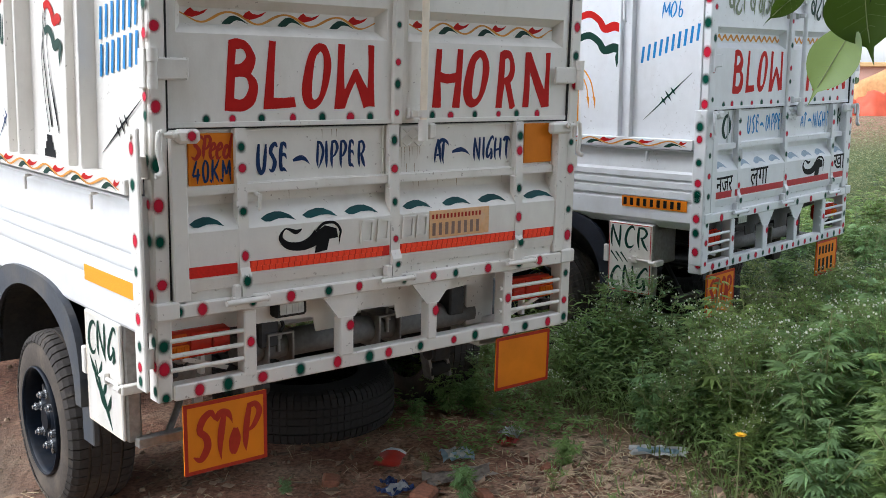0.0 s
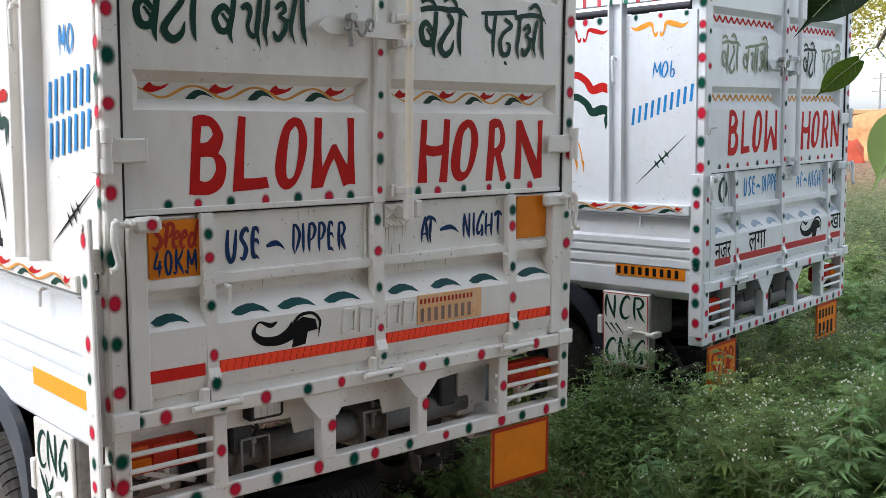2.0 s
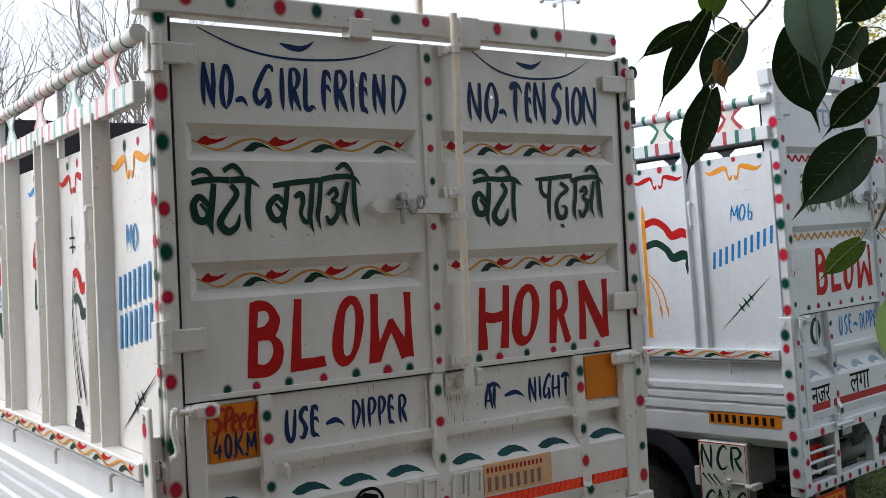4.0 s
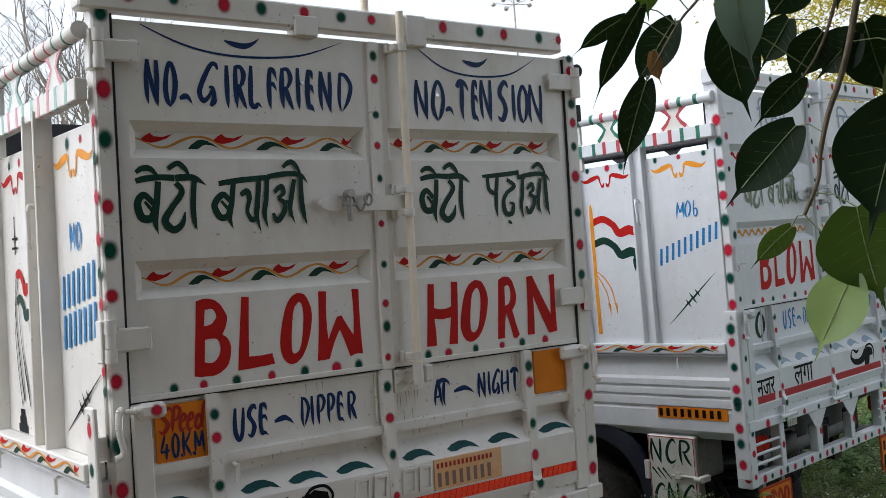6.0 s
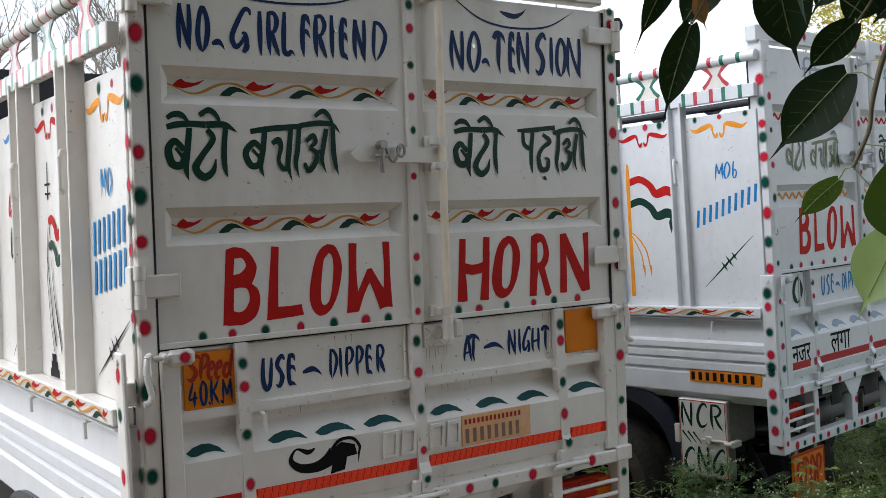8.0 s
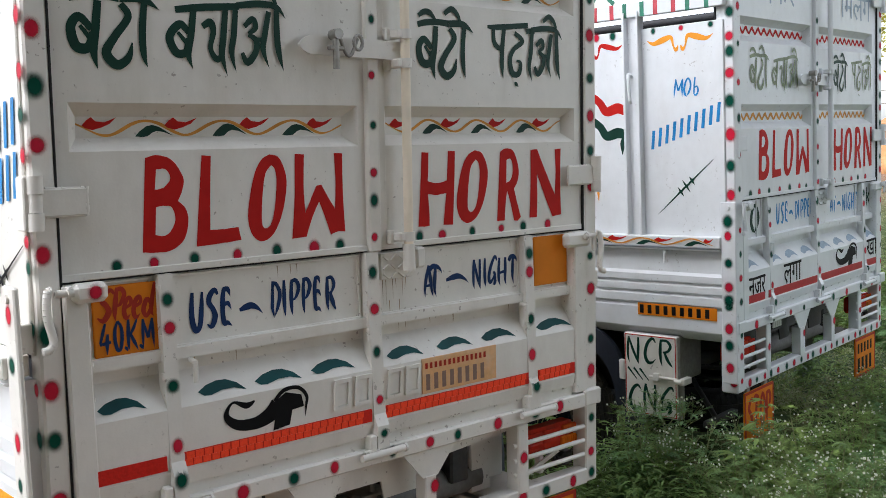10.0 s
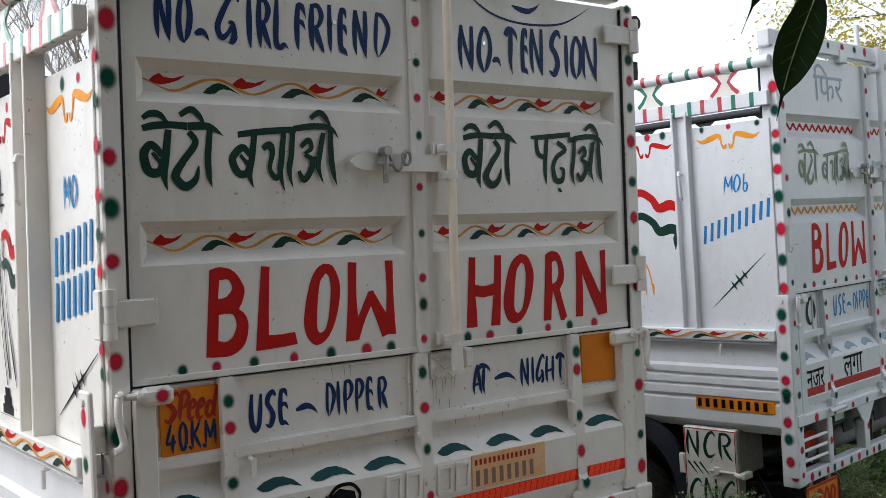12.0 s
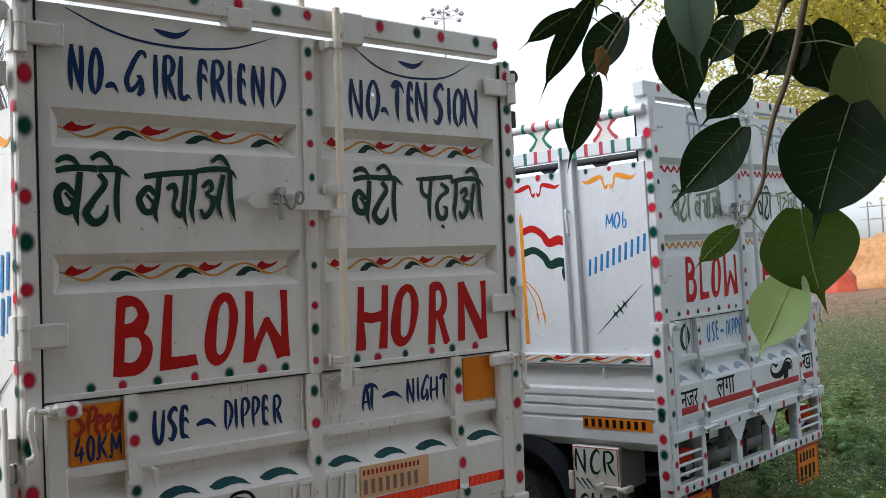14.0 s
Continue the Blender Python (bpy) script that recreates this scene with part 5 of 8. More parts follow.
    cab = [(L + 0.08, 0.62), (L + 0.08, 1.55), (L + 0.25, 2.02), (L + 1.05, 2.02), (L + 1.55, 1.35), (L + 1.75, 1.2), (L + 1.78, 0.62)]
    a = [bm.verts.new((0.06, y, z)) for y, z in cab]
    b = [bm.verts.new((W - 0.06, y, z)) for y, z in cab]
    bm.faces.new(a)
    bm.faces.new(b[::-1])
    for k in range(len(cab)):
        l = (k + 1) % len(cab)
        bm.faces.new((a[k], b[k], b[l], a[l]))
    bmesh.ops.bevel(bm, geom=list(bm.edges), offset=0.05, segments=3, affect="EDGES")
    P("cab", bm, PAINT, "white cab", smooth=False)
    # grey mudguard arch with liner
    arch_in, arch_on = st["arch"]
    for xs in (-0.03 + arch_in, W + 0.03 - arch_in):
        bm = bmesh.new()
        n = 28
        outer, inner = [], []
        for k in range(n + 1):
            a = math.pi * k / n
            ci, si = math.cos(a), math.sin(a)
            inner.append((0.88 + arch_on - 0.395 * ci, 0.28 + 0.375 * max(0, si) ** 0.7))
            outer.append((0.88 + arch_on - (0.445 if ci > 0 else 0.43) * (abs(ci) ** 0.75) * (1 if ci > 0 else -1), 0.28 + 0.435 * max(0, si) ** 0.5))
        outer[0] = (0.438 + arch_on, 0.33)
        inner[0] = (0.485 + arch_on, 0.33)
        for A, B, C, D in zip(outer[:-1], outer[1:], inner[1:], inner[:-1]):
            f = []
            for x in ((xs - 0.012), (xs + 0.012)):
                f.append([bm.verts.new((x, q[0], q[1])) for q in (A, B, C, D)])
            bm.faces.new(f[0])
            bm.faces.new(f[1][::-1])
            for i in range(4):
                bm.faces.new((f[0][i], f[1][i], f[1][(i + 1) % 4], f[0][(i + 1) % 4]))
        bmesh.ops.remove_doubles(bm, verts=bm.verts, dist=0.0004)
        ar = P("mudguard", bm, ARCH if st["fine"] else ARCH_BLUE, "grey plastic mudguard" if st["fine"] else "blue-black plastic mudguard")
        bm = bmesh.new()
        xa, xb = xs, (0.26 if xs < 0.5 else W - 0.26)
        for A, B in zip(inner[:-1], inner[1:]):
            bm.faces.new([bm.verts.new(c) for c in ((xa, A[0], A[1]), (xa, B[0], B[1]), (xb, B[0], B[1]), (xb, A[0], A[1]))])
        bm.faces.new([bm.verts.new((xb, q[0], q[1])) for q in inner])
        finish(bm, "arch_liner", LINER, ar, "mud-stained wheel arch liner", tf=tf)
    # box between the axles
    bm = bmesh.new()
    box(bm, -0.02, 0.35, 1.90 if st["fine"] else 1.42, 2.75, 0.165 if st["fine"] else 0.12, 0.655, 0.012)
    P("side_box", bm, material("grey_panel" if st["fine"] else "grey_panel_dull", (0.40, 0.42, 0.42), 0.5, vary=0.05, grain=12, stain=(0.2, 0.17, 0.14), stain_amount=0.3), "light grey box between the axles")
    # gas filler box with its door
    tfb = lambda c: tf(Vector(c) + Vector((0, *st["filler_at"])))
    bm = bmesh.new()
    box(bm, -0.022, 0.025, 0.135, 0.405, 0.285, 0.658, 0.006)
    box(bm, 0.025, 0.3, 0.20, 0.40, 0.42, 0.62, 0.01)
    gb = finish(bm, "filler_box", STEEL, root, "white gas filler box with lettering", tf=tfb)
    bm = bmesh.new()
    box(bm, -0.034, -0.023, 0.140, 0.402, 0.292, 0.655, 0.003)
    gd = finish(bm, "filler_door", PAINT, root, "white filler door with green lettering", tf=tfb)
    bm = bmesh.new()
    MS = side(-0.034)
    for a, b, c, d in ((-0.398, -0.144, 0.296, 0.300), (-0.398, -0.144, 0.647, 0.651), (-0.398, -0.394, 0.296, 0.651), (-0.148, -0.144, 0.296, 0.651)):
        poly(bm, [(a, c), (b, c), (b, d), (a, d)], MS, 0.0015)
    finish(bm, "painted_edge", CREAM if st["fine"] else RED, gd, tf=tfb)
    bm = bmesh.new()
    rod(bm, (-0.044, 0.27, 0.472), (-0.044, 0.13, 0.472), 0.0065, 10)
    rod(bm, (-0.046, 0.11, 0.464), (-0.046, 0.145, 0.464), 0.011, 10)
    box(bm, -0.052, -0.034, 0.22, 0.25, 0.455, 0.49, 0.003)
    box(bm, -0.048, 0.02, 0.098, 0.125, 0.45, 0.478, 0.003)
    finish(bm, "door_bolt", PAINT, gd, tf=tfb)
    bm = bmesh.new()
    box(bm, -0.04, -0.02, 0.402, 0.43, 0.44, 0.53, 0.004)
    finish(bm, "door_hinge", PAINT, gb, tf=tfb)
    st["filler"](gd, MS, tfb)
    # stay under the filler box, mud flap and exhaust
    bm = bmesh.new()
    box(bm, 0.0, 0.26, 0.10, 0.135, 0.285, 0.315, 0.003)
    # stay and brace go black on the second truck, shade set in colour
    P("underrun_stay", bm, STEEL if st["fine"] else CHASSIS)
    bm = bmesh.new()
    rod(bm, (0.10, 0.12, 0.30), (0.30, 0.35, 0.42), 0.012, 8)
    P("brace_rod", bm, STEEL if st["fine"] else CHASSIS)
    bm = bmesh.new()
    box(bm, -0.01, 0.012, 0.43, 0.52, 0.19, 0.42, 0.004)
    P("mud_flap", bm, ARCH)
    # hanging signs
    for k, (x0, x1, z0, z1, tilt) in enumerate(((0.09, 0.372, 0.212, 0.435, -0.012), (1.352, 1.632, 0.242, 0.447, 0.0))):
        bm = bmesh.new()
        M = rear(-0.014)
        box(bm, x0, x1, -0.014, -0.006, z0, z1, 0.002)
        sgn = P("mud_flap_sign", bm, ORANGE, "orange hanging plate with red border")
        bm = bmesh.new()
        e = 0.012
        for a, b, c, d in ((x0, x1, z0, z0 + e), (x0, x1, z1 - e, z1), (x0, x0 + e, z0, z1), (x1 - e, x1, z0, z1)):
            poly(bm, [(a, c), (b, c), (b, d), (a, d)], M, 0.0015 + (0.001 if b - a < 0.1 else 0))
        finish(bm, "painted_border", material("sign_red", (0.37, 0.028, 0.012), 0.5, spec=0.2) if k == 0 else bpy.data.materials["sign_red"], sgn, tf=tf)
        for xa in (x0 + 0.04, x1 - 0.07):
            bm = bmesh.new()
            box(bm, xa, xa + 0.03, -0.004, 0.01, z1 - 0.03, 0.47, 0)
            finish(bm, "sign_strap", STEEL, sgn, tf=tf)
        st["sign"](k, sgn, M, x0, x1, z0, z1, tf)
    # amber strip on the left drop side
    st["marks"](root, tg, low, trim, tf)
    return root




def tf_first(c):
    """The body leans a little, and the deck runs off square and rises towards the cab."""
    lean = 0.022 * (c[2] - 1.3) * (1.0 if c[2] > 1.3 else max(0.0, min(1.0, c[0] / 1.7)))
    return Vector((c[0] + lean - 0.045 * max(0.0, c[1]), c[1], c[2] + 0.02 * max(0.0, c[1])))


def panel_first(k, pn, M, y0, y1, tf):
    c = -(y0 + y1) / 2
    w = y1 - y0
    cols = (SAFFRON, RED, SKYBLUE, GREEN, SAFFRON, RED, RED)
    if k == 0:
        swash(pn, M, -0.335, -0.01, 1.885, 0.075, SAFFRON, tf)
        dots(pn, M, [(-0.21, 1.965, "g"), (-0.10, 1.965, "r")], tf, 0.012)
        brush_word("MO", "-218 -172 -166 -124", 1.665, 1.745, M, SKYBLUE, pn, tf)
        bars(-0.300, -0.015, 1.505, 1.60, 7, M, SKYBLUE, pn, tf, lean=0.008, rise=0.045, fill=0.42)
        bars(-0.300, -0.015, 1.395, 1.49, 7, M, SKYBLUE, pn, tf, lean=0.008, rise=0.045, fill=0.42)
        barbed(pn, M, -0.298, 1.168, -0.015, 1.340, BLACK, tf)
        return
    c += (0, -0.055, 0.065, 0, 0, 0, 0)[k]
    swash(pn, M, c - 0.15, c + 0.16, 1.885, 0.07, cols[k], tf)
    dots(pn, M, [(c - 0.05, 1.965, "g"), (c + 0.06, 1.965, "r")], tf, 0.012)
    if k == 1:
        bm = bmesh.new()
        stroke(bm, [(c - 0.02, 1.80, 0.006), (c - 0.02, 1.68, 0.01)], M, 0.002, 2)
        for z in (1.70, 1.73):
            stroke(bm, [(c - 0.05, z, 0.007), (c + 0.01, z, 0.007)], M, 0.003, 2)
        stroke(bm, [(c - 0.02, 1.62, 0.004), (c - 0.04, 1.5, 0.006), (c - 0.01, 1.35, 0.008), (c + 0.02, 1.22, 0.012)], M)
        stroke(bm, [(c - 0.01, 1.6, 0.003), (c + 0.01, 1.42, 0.005), (c + 0.06, 1.27, 0.012), (c + 0.08, 1.2, 0.003)], M)
        stroke(bm, [(c, 1.6, 0.003), (c - 0.05, 1.45, 0.005), (c - 0.005, 1.2, 0.006)], M)
        for dz, ww in ((1.118, 0.1), (1.142, 0.07), (1.166, 0.045)):
            poly(bm, [(c - ww / 2 - 0.01, dz), (c + ww / 2 - 0.01, dz), (c + ww / 2 - 0.01, dz + 0.026), (c - ww / 2 - 0.01, dz + 0.026)], M, 0.0025)
        finish(bm, "painted_plug", BLACK, pn, tf=tf)
        flag(pn, M, c - 0.02, c + 0.12, 1.42, 1.62, tf)
    elif k == 2:
        e0 = int(c * 1000)
        brush_word("GOOd", " ".join(str(e0 - 100 + q) for q in (0, 48, 54, 100, 106, 150, 156, 200)), 1.63, 1.73, M, RED, pn, tf, thick=1.2)
        brush_word("LUCK", " ".join(str(e0 - 85 + q) for q in (0, 40, 48, 92, 98, 140, 146, 190)), 1.49, 1.60, M, GREEN, pn, tf, thick=1.2)
        barbed(pn, M, c - 0.11, 1.14, c + 0.09, 1.32, BLUE, tf)
    elif k == 3:
        for z0, z1, mm in ((1.58, 1.68, RED), (1.36, 1.47, GREEN)):
            bm = bmesh.new()
            n = 12
            up = z0 > 1.5
            arc = [(c + 0.10 * math.cos(math.pi * q / n), (z0 if up else z1) + (0.1 if up else -0.11) * math.sin(math.pi * q / n)) for q in range(n + 1)]
            poly(bm, arc, M)
            finish(bm, "painted_sun", mm, pn, tf=tf)
        lettering("202", c - 0.07, c + 0.08, 1.49, 1.56, M, SKYBLUE, pn, tf, 0.0)
        rays = [[(c + 0.115 * math.cos(a), 1.58 + 0.115 * math.sin(a), 0.008), (c + 0.15 * math.cos(a), 1.58 + 0.15 * math.sin(a), 0.002)] for a in [math.pi * (0.05 + 0.09 * q) for q in range(11)]]
        for pts in rays + [[(c, 1.85, 0.002), (c, 1.73, 0.008)], [(c, 1.35, 0.01), (c, 1.18, 0.002)]]:
            bm = bmesh.new()
            stroke(bm, pts, M, 0.002, 2)
            finish(bm, "painted_ray", OCHRE, pn, tf=tf)
    elif k == 4:
        for z0, mm in ((1.58, RED), (1.44, SKYBLUE), (1.32, GREEN)):
            bm = bmesh.new()
            stroke(bm, [(c - 0.09, z0, 0.05), (c, z0 + 0.04, 0.05), (c + 0.1, z0 + 0.07, 0.05)], M)
            finish(bm, "painted_band", mm, pn, tf=tf)
    else:
        bm = bmesh.new()
        for q in range(5):
            a = q * 1.26
            stroke(bm, [(c, 1.6, 0.004), (c + 0.08 * math.cos(a), 1.6 + 0.08 * math.sin(a), 0.02)], M, 0.002, 2)
        finish(bm, "painted_flower", (RED, SKYBLUE)[k % 2], pn, tf=tf)
        bm = bmesh.new()
        stroke(bm, [(c + 0.02, 1.53, 0.004), (c - 0.05, 1.42, 0.012), (c + 0.03, 1.3, 0.012), (c, 1.16, 0.02)], M)
        stroke(bm, [(c + 0.07, 1.35, 0.03), (c + 0.06, 1.15, 0.03)], M)
        finish(bm, "painted_stem", BLACK, pn, tf=tf)


def filler_first(gd, M, tf):
    brush_word("CNG", "-380 -310 -306 -236 -228 -164", 0.522, 0.636, M, GREEN, gd, tf, thick=1.1)
    bm = bmesh.new()
    stroke(bm, [(-0.33, 0.505, 0.006), (-0.29, 0.42, 0.018), (-0.25, 0.36, 0.022), (-0.215, 0.305, 0.004)], M)
    for s in (-1, 1):
        for q, (a, b) in enumerate(((-0.31, 0.45), (-0.28, 0.40), (-0.25, 0.355))):
            stroke(bm, [(a, b, 0.003), (a + s * 0.026 - 0.006, b + 0.028, 0.020), (a + s * 0.048 - 0.012, b + 0.066, 0.001)], M, 0.003, 4)
    finish(bm, "painted_arrow", GREEN, gd, tf=tf)


def sign_first(k, sgn, M, x0, x1, z0, z1, tf):
    if k == 0:
        red = bpy.data.materials["sign_red"]
        brush_word("STOP", "110 182 178 240 238 270 282 338", z0 + 0.035, z1 - 0.035, M, red, sgn, tf, shapes=dict(BRUSH, O="50 56 10  22 36 13  28 12 12  50 2 7 / 50 56 8  78 34 12  62 10 10  44 2 7"), thick=1.15, lean=0.1)


def dash(parent, M, u, v, w, tf, mat):
    bm = bmesh.new()
    stroke(bm, [(u, v - 0.002, 0.008), (u + w * 0.3, v + 0.004, 0.016), (u + w * 0.55, v + 0.005, 0.015), (u + w * 0.8, v - 0.004, 0.008), (u + w, v - 0.018, 0.0)], M)
    finish(bm, "painted_dash", mat, parent, tf=tf)


def marks_first(root, tg, low, trim, tf):
    D = rear(0.0)
    doors = [o for o in root.children if o.name.startswith("rear_door")]
    a, b = doors[0], doors[1]
    brush_word("NO", "156 193 208 242", 2.046, 2.168, D, BLUE, a, tf)
    dash(a, D, 0.250, 2.070, 0.036, tf, BLUE)
    brush_word("GIRLFRIEND", "302 364 382 400 412 448 456 496 516 548 558 598 608 624 640 668 688 730 751 801", 2.046, 2.172, D, BLUE, a, tf)
    brush_word("NO", "1034 1088 1100 1152", 2.036, 2.166, D, BLUE, b, tf)
    dash(b, D, 1.155, 2.070, 0.032, tf, BLUE)
    brush_word("TENSION", "1202 1252 1264 1291 1302 1354 1370 1426 1440 1456 1466 1514 1515 1584", 2.038, 2.174, D, BLUE, b, tf)
    for par, x0, x1, lo in ((a, 0.147, 0.774, 2.198), (b, 1.055, 1.552, 2.190)):
        bm = bmesh.new()
        w = x1 - x0
        stroke(bm, [(x0, 2.266, 0.003), (x0 + w * 0.17, lo + 0.025, 0.006), (x0 + w * 0.34, lo + 0.003, 0.0065), (x0 + w * 0.55, lo, 0.007), (x0 + w * 0.78, lo + 0.017, 0.006), (x1, 2.264, 0.001)], D)
        c = x0 + w * 0.48
        stroke(bm, [(c - 0.06, 2.240, 0.004), (c - 0.035, 2.232, 0.015), (c, 2.228, 0.017), (c + 0.028, 2.238, 0.01), (c + 0.05, 2.256, 0.0)], D)
        finish(bm, "painted_arc", BLUE, par, tf=tf)
    indic_word("be:0 ti:0", 0.115, 1.698, D, GREEN, a, tf)
    indic_word("ba:0 cha:0 aa:138 o:170", 0.351, 1.702, D, GREEN, a, tf)
    indic_word("be:0 ti:0", 1.038, 1.700, D, GREEN, b, tf)
    indic_word("pa:0 dha:0 aa:166 o:192", 1.291, 1.704, D, GREEN, b, tf, tall=0.985)
    broad_word("BLOW", "256 367 384 498 517 625 636 792", 1.306, 1.511, D, RED, a, tf)
    broad_word("HORN", "1030 1163 1167 1287 1320 1416 1452 1588", 1.306, 1.507, D, RED, b, tf)
    # bolt holes
    for x, z in ((0.628, 2.131), (1.122, 2.118)):
        bm = bmesh.new()
        rod(bm, (x, -0.0045, z), (x, -0.001, z), 0.006, 8)
        finish(bm, "bolt_head", CHROME, a, tf=tf)
    T = rear(-0.012)
    F = rear(0.012)
    brush_word("USE", "366 402 404 437 441 471", 1.112, 1.204, F, BLUE, tg, tf, thick=1.1)
    dash(tg, F, 0.492, 1.150, 0.062, tf, BLUE)
    brush_word("DIPPER", "579 604 610 620 629 659 664 691 697 721 736 764", 1.116, 1.206, F, BLUE, tg, tf)
    brush_word("AT", "1051 1090 1072 1119", 1.112, 1.198, F, BLUE, tg, tf, thick=1.1)
    dash(tg, F, 1.134, 1.154, 0.084, tf, BLUE)
    brush_word("NIGHT", "1234 1266 1272 1290 1292 1328 1330 1370 1374 1412", 1.116, 1.200, F, BLUE, tg, tf, thick=1.1)
    # rust running from the welds
    rust = material("rust_streak", (0.30, 0.20, 0.12), 0.9, vary=0.4, grain=60)
    rr = random.Random(5)
    for k in range(9):
        x, z = 0.902 + 0.011 * k, 1.195 if k % 3 else 1.12
        bm = bmesh.new()
        stroke(bm, [(x, z, 0.0022), (x + 0.001, z - 0.03, 0.0016), (x + rr.uniform(-0.003, 0.003), z - rr.uniform(0.04, 0.09), 0.0003)], F, 0.0015, 2)
        finish(bm, "rust_streak", rust, tg, tf=tf)
    grime = material("dust_streak", (0.40, 0.33, 0.25), 0.9, vary=0.3, grain=40)
    for k in range(14):
        x = rr.uniform(0.33, 1.42)
        z = rr.choice((1.058, 1.058, 1.058, 1.243))
        bm = bmesh.new()
        stroke(bm, [(x, z, rr.uniform(0.002, 0.006)), (x + 0.001, z - rr.uniform(0.006, 0.02), 0.002), (x + 0.001, z - rr.uniform(0.022, 0.04), 0.0004)], rear(0.032 if z == 1.058 else 0.012), 0.0015, 2)
        finish(bm, "dust_streak", grime, tg, tf=tf)
    # orange plates
    bm = bmesh.new()
    box(bm, 0.140, 0.288, 0.003, 0.011, 1.087, 1.24, 0.002)
    sp = finish(bm, "speed_plate", ORANGE, root, "orange plate with painted speed limit", tf=tf)
    brush_word("SPeed", "144 182 180 206 202 224 223 246 246 276", 1.163, 1.234, rear(0.003), bpy.data.materials["sign_red"], sp, tf, thick=1.25, lean=0.12)
    brush_word("40KM", "148 177 181 203 211 237 245 273", 1.094, 1.162, rear(0.003), BLUE, sp, tf, thick=0.95)
    for x in (0.205, 0.239):
        bm = bmesh.new()
        stroke(bm, [(x, 1.104, 0.004), (x + 0.004, 1.100, 0.007), (x + 0.006, 1.094, 0.001)], rear(0.003))
        finish(bm, "painted_stop", BLUE, sp, tf=tf)
    bm = bmesh.new()
    box(bm, 1.474, 1.618, 0.003, 0.011, 1.099, 1.246, 0.002)
    finish(bm, "orange_plate", ORANGE, tg, "plain orange plate on the tailgate", tf=tf)
    # leaves on the sloped ledge
    slope = lambda u, v, o: (u, -0.022 + 0.054 * (v - 0.953) / 0.073 - o, v + o * 0.7)
    for x, w in ((0.132, 0.108), (0.366, 0.120), (0.513, 0.127), (0.671, 0.129), (0.907, 0.12), (1.079, 0.126), (1.245, 0.131), (1.468, 0.15)):
        bm = bmesh.new()
        brush_leaf(bm, x, 0.964, w, 0.029, slope)
        finish(bm, "painted_leaf", TEAL, tg, tf=tf)
    B = rear(-0.022)
    elephant(tg, B, 0.426, 0.648, 0.856, 0.948, tf)
    # raised maker's badge as plain blocks
    for x in (0.722, 0.786, 0.890, 0.950):
        bm = bmesh.new()
        for a, b, c, d in ((0.0, 0.05, 0.869, 0.878), (0.0, 0.05, 0.936, 0.945), (0.0, 0.009, 0.878, 0.936), (0.041, 0.05, 0.878, 0.936)):
            e0, e1 = 0.08 * (c - 0.869), 0.08 * (d - 0.869)
            prism(bm, [(x + a + e0, c), (x + b + e0, c), (x + b + e1, d), (x + a + e1, d)], rear(-0.0290), 0.0068)
        prism(bm, [(x + 0.012, 0.881), (x + 0.040, 0.881), (x + 0.043, 0.933), (x + 0.015, 0.933)], rear(-0.0245), 0.0024)
        finish(bm, "badge_block", PAINT, tg, tf=tf)
    bm = bmesh.new()
    box(bm, 1.010, 1.284, -0.0262, -0.0225, 0.859, 0.955, 0.001)
    pl = finish(bm, "temporary_plate", material("pale_orange_sticker", (0.72, 0.40, 0.18), 0.4, vary=0.1, stain=(0.7, 0.65, 0.55), stain_amount=0.6, stain_scale=8), root, "worn orange sticker with bars", tf=tf)
    bars(1.022, 1.25, 0.868, 0.912, 8, rear(-0.0262), material("brown_print", (0.22, 0.13, 0.10), 0.5), pl, tf, fill=0.5)
    bars(1.02, 1.25, 0.926, 0.942, 14, rear(-0.0262), bpy.data.materials["sign_red"], pl, tf)
    # amber strip on the drop side
    bm = bmesh.new()
    box(bm, -0.0295, -0.0265, 0.015, 0.388, 0.764, 0.814, 0)
    finish(bm, "side_reflector", AMBER, low, "amber reflector strip", tf=tf)


build_truck("pickup_truck", "white goods truck with painted slogans on red-and-green dotted rear doors", pose(0, 0, 0),
            dict(paint=(PAINT, ALU), tf=tf_first, stays=lambda rows: rows, fine=True, wide=True, z=0.0, bright=(0.24, 1.62), filler_at=(-0.008, 0.014), pressed=(1.577, 1.954, 1.424), lift=0.0, posts=(0.340, 0.890, 1.430, 1.96, 2.49), inset=0.032, post_width=0.115, arch=(0.0, 0.0), panel=panel_first, filler=filler_first, sign=sign_first, marks=marks_first))


